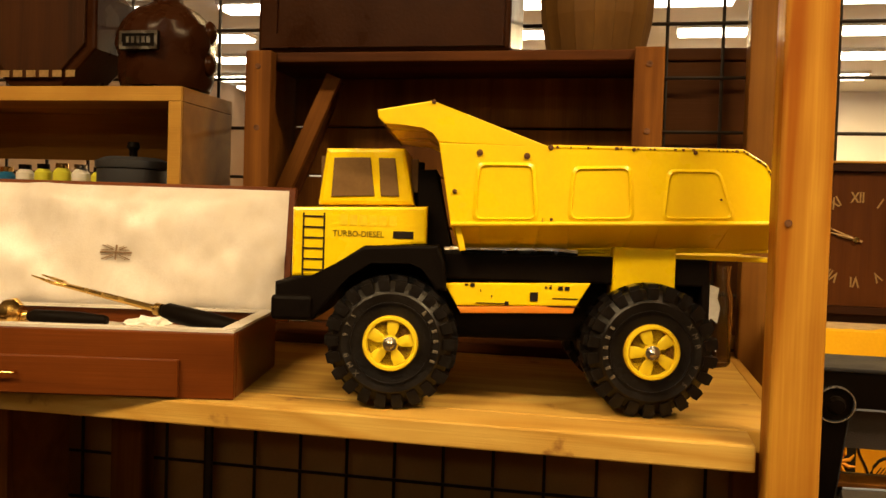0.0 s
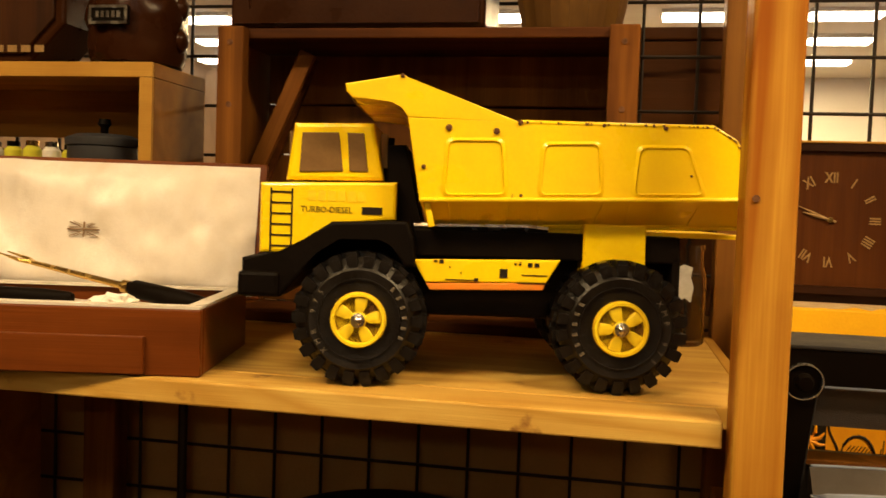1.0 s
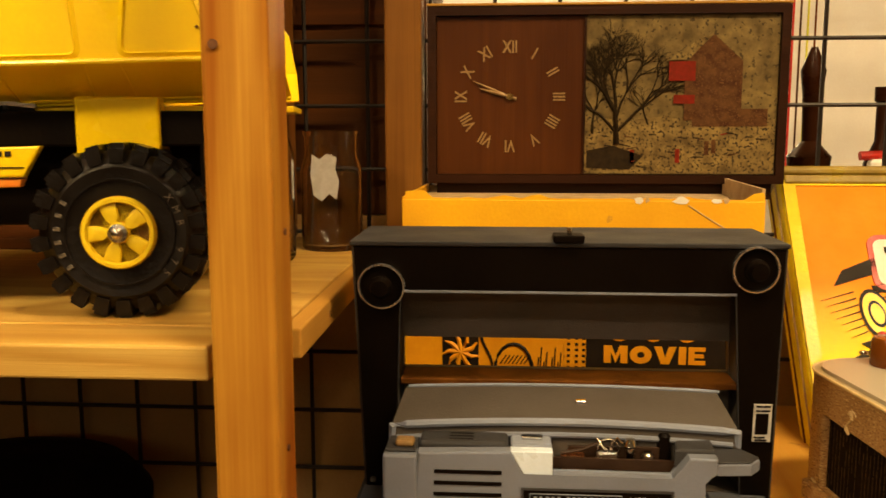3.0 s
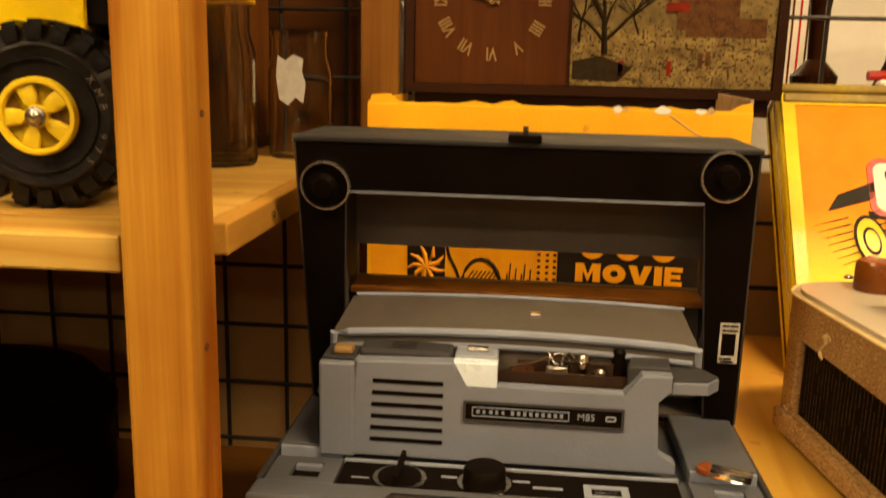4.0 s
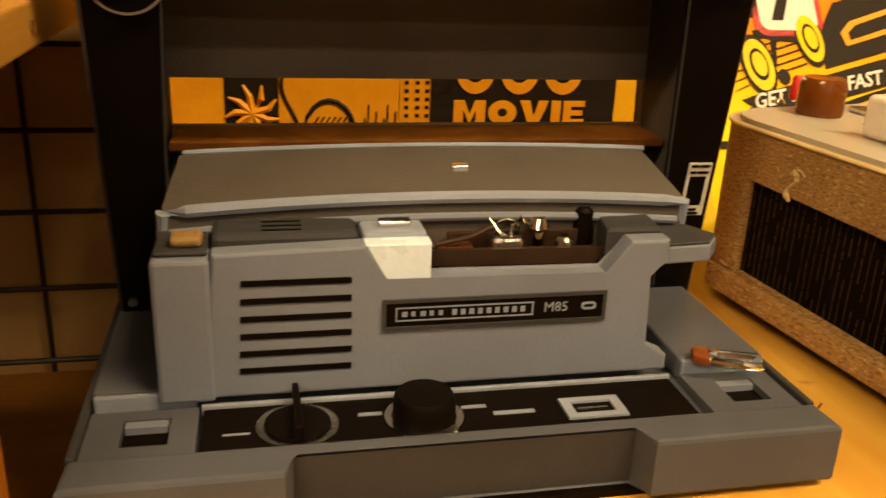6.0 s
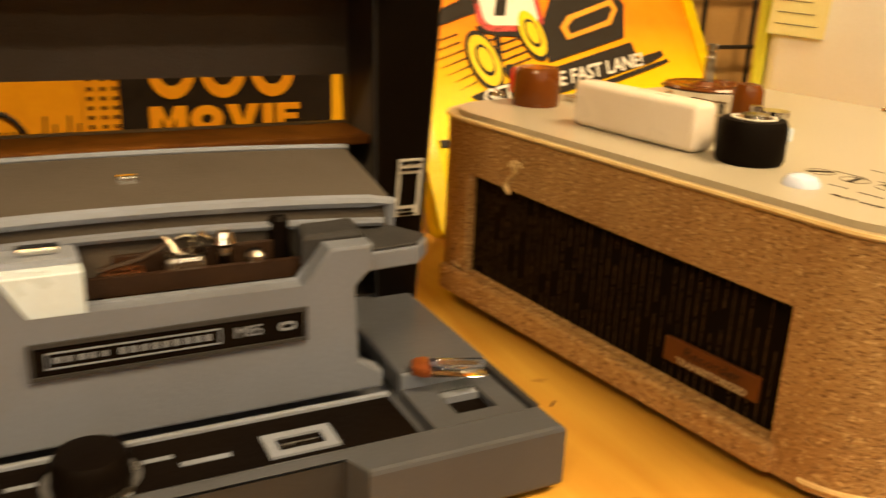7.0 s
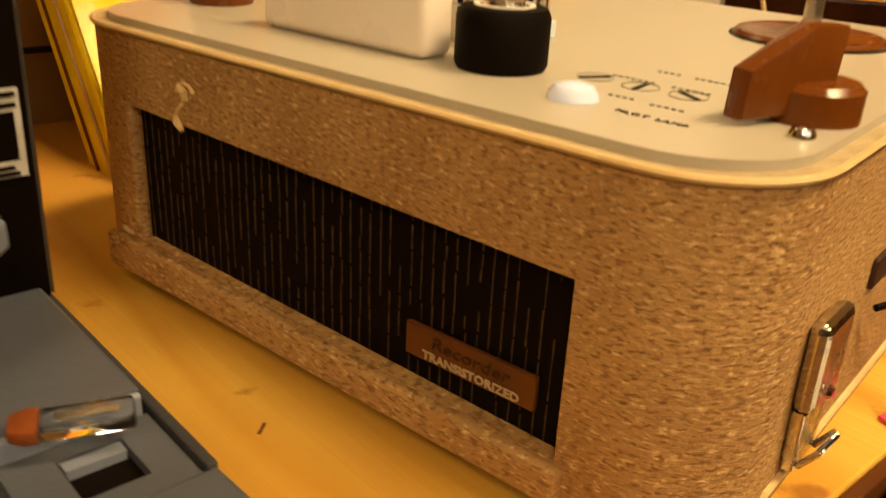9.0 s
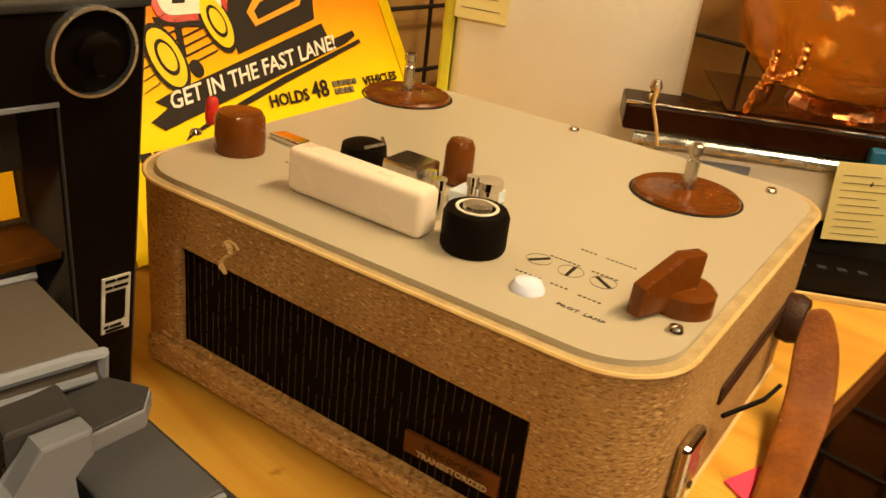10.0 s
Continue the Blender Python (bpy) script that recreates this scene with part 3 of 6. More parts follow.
part("upper_back", box(-0.43, -0.0005, 0.15, 0.158, 0.26, 0.3355), CUBBY, cubby)
CUB_TOP = SHELF + 0.357
ct = thing("round_tin", pose(-0.733, 1.20, SHELF + 0.200) @ Matrix.Diagonal((1, 1, 0.8, 1)), "low round dark grey tin with a knob on its lid", "tin")
part("body", lathe([(0.05, 0), (0.052, 0.004), (0.052, 0.05), (0.05, 0.052)], 32), GREY_DARK, ct, "", True)
part("lid", lathe([(0.054, 0.0525), (0.055, 0.056), (0.055, 0.066), (0.04, 0.074), (0.006, 0.076)], 32), GREY_DARK, ct, "", True)
part("knob", lathe([(0.006, 0.0765), (0.006, 0.088), (0.010, 0.094), (0.008, 0.104)], 16), BLACK, ct, "", True)
rs = random.Random(8)
for i in range(9):
    x = -1.06 + i * 0.034
    jar = thing("small_jar", pose(x, 1.25, SHELF + 0.200), "small bright trinket jar standing in the box shelf", "jar", "trinkets in the box shelf")
    h = rs.uniform(0.028, 0.045)
    part("body", lathe([(0.012, 0), (0.014, 0.003), (0.014, h), (0.009, h + 0.006)], 14), (WHITE_CARD, PAPER, RED, LIME, BLUE, IVORY)[rs.randrange(6)], jar, "", True)
    part("lid", lathe([(0.010, h + 0.0065), (0.010, h + 0.014)], 14), (BRASS, BLACK, STEEL)[rs.randrange(3)], jar, "", True)

lant = thing("octagonal_box", pose(-0.868, 1.20, CUB_TOP), "dark octagonal wooden box with a lettered lower edge", "box")
octo = [(0.108 * math.cos(radians(22.5 + 45 * i)), 0.100 + 0.108 * math.sin(radians(22.5 + 45 * i))) for i in range(8)]
part("body", prism(octo, -0.05, 0.05, "y", 0.005), DARKBOX, lant)
inset = [(x * 0.86, 0.100 + (z - 0.100) * 0.86) for x, z in octo]
part("front_panel", prism(inset, -0.056, -0.0505, "y", 0.002), OCTWOOD, lant)
for i in range(7):
    part("label_bar", box(-0.075 + i * 0.022, -0.060 + i * 0.022, -0.0575, -0.0565, 0.016, 0.026), GILT, lant)
jug = thing("figural_jug", pose(-0.675, 1.19, CUB_TOP), "knobbly dark brown glazed jug with a small label plate", "jug")
bm = lathe([(0.050, 0), (0.064, 0.003), (0.067, 0.012), (0.069, 0.03), (0.069, 0.05), (0.071, 0.065), (0.071, 0.08), (0.066, 0.095), (0.055, 0.108), (0.046, 0.118), (0.030, 0.126), (0.022, 0.132), (0.019, 0.145), (0.018, 0.16), (0.022, 0.164)], 40)
for v in bm.verts:
    if v.co.z > 0.004:
        swell = 1 + 0.10 * noise.noise(v.co * 42 + Vector((3, 1, 7))) + 0.05 * noise.noise(v.co * 110)
        v.co.x, v.co.y = v.co.x * swell, v.co.y * swell
part("body", bm, BROWN_GLASS, jug, "", True)
for s_, h in ((-1, 0.030), (-1, 0.078), (1, 0.040), (1, 0.086)):
    bm = bmesh.new()
    bmesh.ops.create_icosphere(bm, subdivisions=2, radius=0.014)
    for v in bm.verts:
        v.co = Vector((v.co.x * 0.8 + s_ * 0.068, v.co.y, v.co.z * 1.3 + h)) * (1 + 0.06 * noise.noise(v.co * 160))
    part("ear", bm, BROWN_GLASS, jug, "moulded side lump", True)
part("label_plate", box(-0.030, 0.030, -0.078, -0.070, 0.048, 0.076, 0.003), BLACK, jug, "black label plate")
part("label_rim", frame_band(rect(-0.029, 0.029, 0.049, 0.075), rect(-0.025, 0.025, 0.053, 0.071), -0.0782, -0.0798), STEEL, jug)
for i in range(5):
    part("label_bar", box(-0.019 + i * 0.008, -0.014 + i * 0.008, -0.0792, -0.0782, 0.058, 0.067), STEEL, jug)

# the cutlery case with its lid raised
case = thing("cutlery_case", pose(-0.355, 0.762, SHELF, 0, 0, 11.5), "open mahogany cutlery case lined with cream satin, lid raised", "case")
W, D, H = 0.46, 0.20, 0.064
part("front", box(-W, 0, 0, 0.010, 0, H, 0.0015), MAHOGANY, case)
part("side", box(-0.010, 0, 0.0105, D, 0, H, 0.0015), MAHOGANY, case)
part("side", box(-W, -W + 0.010, 0.0105, D, 0, H, 0.0015), MAHOGANY, case)
part("rear", box(-W + 0.0105, -0.0105, D - 0.010, D, 0, H, 0.0015), MAHOGANY, case)
part("bottom", box(-W + 0.0105, -0.0105, 0.0105, D - 0.0105, 0.002, 0.008), MAHOGANY, case)
drawer = part("drawer", box(-W + 0.02, -0.052, -0.006, -0.0005, 0.002, 0.038, 0.001), MAHOGANY, case)
part("pull", tube([(-0.225, -0.0062, 0.022), (-0.225, -0.012, 0.022), (-0.205, -0.012, 0.022), (-0.205, -0.0062, 0.022)], 0.0013, 6), BRASS, drawer)
part("rim", frame_band(rect(-W + 0.001, -0.001, 0.001, D - 0.001), rect(-W + 0.016, -0.016, 0.016, D - 0.016), H + 0.0003, H + 0.003, "z"), SATIN, case, "cream satin rim")
bm = bmesh.new()
nx, ny = 40, 16
rows = []
for j in range(ny + 1):
    rows.append([bm.verts.new((-W + 0.0165 + (W - 0.033) * i / nx, 0.0165 + (D - 0.033) * j / ny, H - 0.016 + 0.006 * noise.noise(Vector((i * 0.35, j * 0.35, 2))))) for i in range(nx + 1)])
for p, q in zip(rows, rows[1:]):
    for i in range(nx):
        bm.faces.new((p[i], p[i + 1], q[i + 1], q[i]))
part("lining", bm, SATIN, case, "rumpled cream satin lining", True)
lid = part("lid", box(-W, 0.012, 0, 0.012, 0, 0.165, 0.0015), MAHOGANY, case, "", False, pose(0, D + 0.012, H - 0.012, -12, 0, 0))
bm = bmesh.new()
rows = []
nx, nz = 64, 26
for j in range(nz + 1):
    row = []
    for i in range(nx + 1):
        u, w = i / nx, j / nz
        edge = min(u, 1 - u, w, 1 - w) * 8
        bulge = 0.012 * min(edge, 1) ** 0.6 + 0.009 * noise.noise(Vector((u * 7 + w * 2, w * 2.2, 5))) + 0.0028 * noise.noise(Vector((u * 19 - w * 3, w * 4, 1))) + 0.002 * noise.noise(Vector((u * 46, w * 7, 3))) + 0.003 * abs(math.sin(u * 60 + 3 * w)) * max(0, w - 0.85)
        row.append(bm.verts.new((-W + 0.006 + (W - 0.002) * u, -0.001 - max(bulge, 0), 0.003 + 0.157 * w)))
    rows.append(row)
for p, q in zip(rows, rows[1:]):
    for i in range(nx):
        bm.faces.new((p[i], p[i + 1], q[i + 1], q[i]))
part("lid_lining", bm, SATIN, lid, "puckered cream satin lid lining", True)
bm = bmesh.new()
for x0, z0, x1, z1, w in ((-0.019, 0, 0.019, 0, 0.0011), (0, -0.009, 0, 0.009, 0.0011), (-0.018, 0.003, -0.003, 0.003, 0.0005), (0.003, 0.003, 0.018, 0.003, 0.0005), (-0.018, -0.003, -0.003, -0.003, 0.0005),
                          (0.003, -0.003, 0.018, -0.003, 0.0005), (-0.017, 0.0085, -0.004, 0.0035, 0.0007), (0.017, 0.0085, 0.004, 0.0035, 0.0007), (-0.017, -0.0085, -0.004, -0.0035, 0.0007), (0.017, -0.0085, 0.004, -0.0035, 0.0007),
                          (-0.012, 0.0088, -0.003, 0.0052, 0.0004), (0.012, 0.0088, 0.003, 0.0052, 0.0004), (-0.012, -0.0088, -0.003, -0.0052, 0.0004), (0.012, -0.0088, 0.003, -0.0052, 0.0004)):
    tube([(x0, 0, z0), (x1, 0, z1)], w, 6, bm)
part("crest", bm, CRESTINK, lid, "faint brown printed crest", False, pose(-0.196, -0.0145, 0.075))


def carving_piece(m, label, blade):
    ob = thing("carving_knife" if blade else "carving_fork", m, label, "cutlery", "cutlery in the case")
    part("handle", lathe([(0.004, 0), (0.0075, 0.006), (0.008, 0.05), (0.0065, 0.078), (0.005, 0.082)], 14, "x"), BLACK, ob, "", True)
    part("collar", lathe([(0.0055, -0.006), (0.0055, 0.0)], 12, "x"), BRASS, ob, "", True)
    if blade:
        part("guard", lathe([(0.007, -0.030), (0.016, -0.024), (0.018, -0.014), (0.011, -0.0065)], 18, "x"), BRASS, ob, "", True)
        part("blade", prism([(-0.10, -0.004), (-0.0065, -0.010), (-0.0065, 0.010), (-0.09, 0.010), (-0.105, 0.004)], -0.001, 0.001, "z"), BRASS, ob)
    else:
        part("shank", tube([(-0.0065, 0, 0), (-0.10, 0, 0.001)], [0.003, 0.0022], 8), BRASS, ob)
        for s in (-1, 1):
            part("tine", tube([(-0.10, 0, 0.001), (-0.11, s * 0.006, 0.002), (-0.135, s * 0.006, 0.004)], [0.002, 0.0018, 0.0006], 6), BRASS, ob)
    return ob


carving_piece(pose(-0.480, 0.848, SHELF + H + 0.008, 0, 8.0, -8) @ Matrix.Scale(1.3, 4), "two-tined brass carving fork with a black handle", False)
carving_piece(pose(-0.596, 0.785, SHELF + H + 0.002, 0, 2, 12), "brass carving piece with a long black handle", True)
wad = thing("crumpled_tissue", pose(-0.475, 0.81, SHELF + H - 0.012), "crumpled white tissue paper in the case", "tissue paper")
bm = bmesh.new()
bmesh.ops.create_icosphere(bm, subdivisions=3, radius=0.016)
for v in bm.verts:
    v.co *= 1 + 0.5 * noise.noise(v.co * 120)
    v.co.z = 0.008 + v.co.z * 0.6
    v.co.x *= 1.5
part("tissue", bm, WHITE_CARD, wad)

# glass jars at the back of the shelf end
def jar_of_glass(x, y, r, h, label, tag):
    ob = thing("glass_jar", pose(x, y, SHELF), label, "jar", "glass jars")
    prof = [(0.0006, 0), (r * 0.92, 0), (r, 0.004), (r, h * 0.72), (r * 0.86, h * 0.84), (r * 0.86, h), (r * 0.80, h), (r * 0.80, h * 0.83), (r * 0.93, h * 0.70), (r * 0.95, 0.008), (0.0006, 0.006)]
    part("glass", lathe(prof, 32), CLEAR, ob, "", True)
    part("rim", ring_band(r * 0.80, r * 0.91, h + 0.0003, h + 0.006, 32, "z"), CLEAR, ob, "", True)
    if tag:
        part("torn_label", prism([(-0.013, 0.062), (-0.004, 0.056), (0.004, 0.064), (0.012, 0.058), (0.015, 0.078), (0.011, 0.090), (0.013, 0.103), (0.002, 0.107), (-0.006, 0.101), (-0.014, 0.106), (-0.016, 0.085)], -r - 0.0012, -r - 0.0004), STICKER, ob, "torn white paper label")
    return ob


jar_of_glass(0.112, 1.19, 0.034, 0.125, "clear glass jar with a torn white label", True)
jar_of_glass(0.055, 1.10, 0.036, 0.15, "tall clear glass jar with ribbed sides", False)
jar_of_glass(0.02, 1.19, 0.036, 0.16, "clear glass jar standing behind the truck", False)

# below the shelf
hat = thing("round_black_case", pose(-0.265, 1.10, 0.775), "low round black domed case on the lower shelf", "case")
part("body", lathe([(0.165, 0), (0.175, 0.01), (0.175, 0.095), (0.17, 0.10)], 40), BLACK, hat, "", True)
part("lid", lathe([(0.178, 0.1005), (0.179, 0.115), (0.16, 0.138), (0.11, 0.152), (0.05, 0.159), (0.005, 0.160)], 40), BLACK, hat, "", True)
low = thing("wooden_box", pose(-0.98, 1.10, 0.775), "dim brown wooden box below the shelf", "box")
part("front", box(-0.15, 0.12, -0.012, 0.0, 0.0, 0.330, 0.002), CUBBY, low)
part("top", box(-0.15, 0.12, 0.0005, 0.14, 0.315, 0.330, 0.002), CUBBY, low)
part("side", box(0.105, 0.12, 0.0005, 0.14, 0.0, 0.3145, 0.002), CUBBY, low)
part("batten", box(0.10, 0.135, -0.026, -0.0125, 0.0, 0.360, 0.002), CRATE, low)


# ---- the toy dump truck ----
truck = thing("toy_dump_truck", pose(-0.09, 0.796, SHELF, 0, 0, 10.5), "yellow pressed-steel toy dump truck with chipped paint and black tyres", "toy truck")
TW = 0.222
# cab
cab = part("cab", prism([(-0.217, 0.187), (-0.087, 0.191), (-0.087, 0.155), (-0.145, 0.154), (-0.191, 0.121), (-0.217, 0.120)], 0.030, TW - 0.030, "y", 0.003), YELLOW, truck)
cab_top = part("cab_top", prism([(-0.194, 0.190), (-0.187, 0.245), (-0.111, 0.247), (-0.100, 0.192)], 0.036, TW - 0.036, "y", 0.004), YELLOW, truck)
for ys, ye in ((0.0345, 0.0362), (TW - 0.0362, TW - 0.0345)):
    part("side_window", prism([(-0.181, 0.198), (-0.179, 0.236), (-0.144, 0.237), (-0.139, 0.200)], ys, ye, "y", 0.0008), DARKGLASS, cab_top, "smoky brown window")
    part("side_window", prism([(-0.133, 0.200), (-0.136, 0.237), (-0.120, 0.237), (-0.115, 0.200)], ys, ye, "y", 0.0008), DARKGLASS, cab_top, "smoky brown window")
part("rear_window", prism([(0.05, 0.205), (TW - 0.05, 0.205), (TW - 0.05, 0.238), (0.05, 0.238)], -0.098, -0.105, "x", 0.001), DARKGLASS, cab_top)
part("windscreen", prism([(0.05, 0.205), (TW - 0.05, 0.205), (TW - 0.05, 0.238), (0.05, 0.238)], -0.1941, -0.1888, "x", 0.001), DARKGLASS, cab_top)
for mx in (-0.2062, -0.1862):
    part("ladder_rail", box(mx - 0.0008, mx + 0.0008, 0.0292, 0.0300, 0.121, 0.182), INK, cab)
for i in range(6):
    z = 0.127 + i * 0.0103
    part("ladder_rung", box(-0.2057, -0.1867, 0.0292, 0.0300, z - 0.0008, z + 0.0008), INK, cab)
lettering("printed_line", "TURBO-DIESEL", 0.0082, pose(-0.1531, 0.0297, 0.1625, 90, 0, 0), INK, cab, 0.0002, 0, 0.92)
for i in range(6):
    part("faded_decal", box(-0.1709 + i * 0.0095, -0.1709 + i * 0.0095 + 0.007, 0.0295, 0.0300, 0.171, 0.181), YELLOW_RIM, cab, "worn yellow raised decal")
part("decal_plate", box(-0.1194, -0.0999, 0.0292, 0.0300, 0.1595, 0.1665), INK, cab)
# black fender, bumper, chassis
part("fender", prism([(-0.228, 0.116), (-0.192, 0.120), (-0.145, 0.152), (-0.075, 0.155), (-0.068, 0.139), (-0.066, 0.112), (-0.076, 0.112), (-0.087, 0.134), (-0.100, 0.140), (-0.139, 0.139), (-0.160, 0.125), (-0.172, 0.104), (-0.192, 0.080), (-0.228, 0.079)], 0.008, TW - 0.008, "y", 0.003), BLACK, truck)
part("bumper", box(-0.231, -0.192, 0.004, TW - 0.004, 0.080, 0.104, 0.004), BLACK, truck)
part("chassis", box(-0.17, 0.185, 0.060, TW - 0.060, 0.062, 0.150, 0.003), BLACK, truck)
part("frame_rail", box(-0.07, 0.185, 0.030, 0.050, 0.122, 0.148, 0.002), BLACK, truck)
part("frame_rail", box(-0.07, 0.185, TW - 0.050, TW - 0.030, 0.122, 0.148, 0.002), BLACK, truck)
part("grip_tube", tube([(-0.07, 0.045, 0.150), (0.04, 0.045, 0.152), (0.06, 0.045, 0.150)], 0.004, 8), STEEL, truck)
part("bulkhead", prism([(-0.098, 0.227), (-0.080, 0.228), (-0.066, 0.154), (-0.058, 0.139), (-0.098, 0.138)], 0.045, TW - 0.045, "y", 0.002), BLACK, truck)
part("exhaust", tube([(-0.098, 0.060, 0.15), (-0.098, 0.060, 0.235)], 0.006, 10), BLACK, truck)
for yy0, yy1 in ((0.016, 0.026), (TW - 0.026, TW - 0.016)):
    tank = part("side_tank", prism([(-0.069, 0.119), (0.070, 0.123), (0.057, 0.101), (-0.056, 0.098)], yy0, yy1, "y", 0.0015), YELLOW, truck, "yellow side panel with printed pipes")
    part("tank_stripe", prism([(-0.056, 0.097), (0.057, 0.101), (0.054, 0.094), (-0.052, 0.091)], yy0, yy1, "y", 0.001), ORANGE, tank, "orange stripe")
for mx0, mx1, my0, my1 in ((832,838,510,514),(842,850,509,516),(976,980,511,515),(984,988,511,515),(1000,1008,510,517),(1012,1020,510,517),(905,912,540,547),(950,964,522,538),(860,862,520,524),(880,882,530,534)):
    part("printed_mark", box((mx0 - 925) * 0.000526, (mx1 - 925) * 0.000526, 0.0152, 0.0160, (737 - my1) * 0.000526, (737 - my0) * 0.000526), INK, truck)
part("printed_pipe", box(-0.038, -0.010, 0.0152, 0.0160, 0.1010, 0.1018), INK, truck)
part("printed_pipe", box(0.030, 0.060, 0.0152, 0.0160, 0.1000, 0.1008), INK, truck)
part("printed_pipe", box(0.034, 0.058, 0.0152, 0.0160, 0.1075, 0.1083), INK, truck)
part("pivot_block", box(0.092, 0.151, 0.024, TW - 0.024, 0.105, 0.158, 0.002), YELLOW, truck)
part("rear_plate", box(0.178, 0.186, 0.03, TW - 0.03, 0.06, 0.13, 0.002), BLACK, truck)

# dump bed: walls, canopy, floor, pressed panels
UP = [(-0.077, 0.250), (0.026, 0.249), (0.203, 0.250), (0.223, 0.238), (0.235, 0.220), (0.241, 0.185), (-0.064, 0.175)]
SK = [(-0.064, 0.175), (0.241, 0.185), (0.245, 0.158), (-0.055, 0.149)]
bed = part("bed_side", prism(UP, 0.0, 0.0035, "y", 0.0012), YELLOW, truck)
far_side = part("bed_side", prism(UP, TW - 0.0035, TW, "y", 0.0012), YELLOW, truck)
bm = bmesh.new()
for y0, y1 in ((0.0, 0.048), (TW, TW - 0.048)):
    s = 1 if y1 > y0 else -1
    v = [bm.verts.new(p) for p in ((SK[0][0], y0, SK[0][1]), (SK[1][0], y0, SK[1][1]), (SK[2][0], y1, SK[2][1]), (SK[3][0], y1, SK[3][1]))]
    w = [bm.verts.new((q.co.x, q.co.y + 0.003 * s, q.co.z + 0.001)) for q in v]
    bm.faces.new(v), bm.faces.new(w[::-1])
    for k in range(4):
        bm.faces.new((v[k], v[(k + 1) % 4], w[(k + 1) % 4], w[k]))
part("bed_skirt", bm, YELLOW, truck, "yellow sloping lower bed wall")
part("bed_floor", box(SK[3][0], SK[2][0] + 0.002, 0.048, TW - 0.048, SK[3][1] - 0.002, SK[3][1] + 0.003, 0.001), YELLOW, truck)
part("bed_front", prism([(-0.077, 0.248), (-0.071, 0.248), (-0.049, 0.151), (-0.055, 0.150)], 0.004, TW - 0.004, "y", 0.001), YELLOW, truck)
can = part("canopy", prism([(-0.135, 0.279), (-0.083, 0.289), (-0.077, 0.286), (0.026, 0.249), (0.018, 0.249), (-0.077, 0.250), (-0.082, 0.260), (-0.092, 0.265), (-0.128, 0.266), (-0.134, 0.272)], 0.0, TW, "y", 0.0015), YELLOW, truck, "yellow canopy lip with rusted corner")
part("canopy_edge", prism([(-0.136, 0.280), (-0.134, 0.280), (-0.127, 0.265), (-0.129, 0.265)], 0.002, TW - 0.002, "y", 0.0005), RUST, can, "rusted edge")
def soft_corners(pts, r, n=5):
    """An outline with its corners rounded off."""
    out = []
    for i, p in enumerate(pts):
        p, q, w = Vector(p), Vector(pts[i - 1]), Vector(pts[(i + 1) % len(pts)])
        e, f = p + (q - p).normalized() * r, p + (w - p).normalized() * r
        for k in range(n + 1):
            u = k / n
            out.append(tuple(e * (1 - u) ** 2 + p * 2 * u * (1 - u) + f * u ** 2))
    return out


for a in ([(-0.039, 0.231), (0.010, 0.232), (0.015, 0.182), (-0.042, 0.180)], [(0.049, 0.230), (0.099, 0.232), (0.103, 0.185), (0.046, 0.183)], [(0.136, 0.230), (0.180, 0.231), (0.196, 0.188), (0.132, 0.186)]):
    cx, cz = sum(p[0] for p in a) / 4, sum(p[1] for p in a) / 4
    a = soft_corners(a, 0.007)
    inner = [(cx + (x - cx) * 0.94, cz + (z - cz) * 0.93) for x, z in a]
    for yo, yi in ((-0.0002, -0.0019), (TW + 0.0002, TW + 0.0019)):
        bm = bmesh.new()
        o = [bm.verts.new((cx + (x - cx) * 1.10, yo, cz + (z - cz) * 1.09)) for x, z in a]
        mid = [bm.verts.new((cx + (x - cx) * 0.985, yi, cz + (z - cz) * 0.98)) for x, z in a]
        i2 = [bm.verts.new((x, yo, z)) for x, z in inner]
        n = len(a)
        for k in range(n):
            bm.faces.new((o[k], o[(k + 1) % n], mid[(k + 1) % n], mid[k]))
            bm.faces.new((mid[k], mid[(k + 1) % n], i2[(k + 1) % n], i2[k]))
        part("pressed_panel", bm, YELLOW, bed if yo < 0 else far_side, "", True)
part("bed_rib", tube([(SK[0][0], -0.0005, SK[0][1]), (SK[1][0], -0.0005, SK[1][1])], 0.0022, 8), YELLOW, bed)
part("bed_rib", tube([(SK[3][0], 0.046, SK[3][1]), (SK[2][0], 0.046, SK[2][1])], 0.0018, 8), YELLOW, bed)
for xa, xb in ((-0.038, 0.020), (0.046, 0.106), (0.130, 0.196)):
    za, zb = 0.1745 + (xa + 0.064) * 0.034, 0.1505 + (xa + 0.055) * 0.034
    part("pressed_line", tube([(xa, 0.002, za), (xa + 0.003, 0.043, zb), (xb - 0.003, 0.043, zb + (xb - xa) * 0.034), (xb, 0.002, za + (xb - xa) * 0.034)], 0.0011, 6), YELLOW, bed)
part("top_edge", tube([(UP[1][0], 0.0015, UP[1][1]), (UP[2][0], 0.0015, UP[2][1]), (UP[3][0], 0.0015, UP[3][1]), (UP[4][0], 0.0015, UP[4][1]), (UP[5][0], 0.0015, UP[5][1])], 0.0022, 8), YELLOW, bed)
rs = random.Random(5)
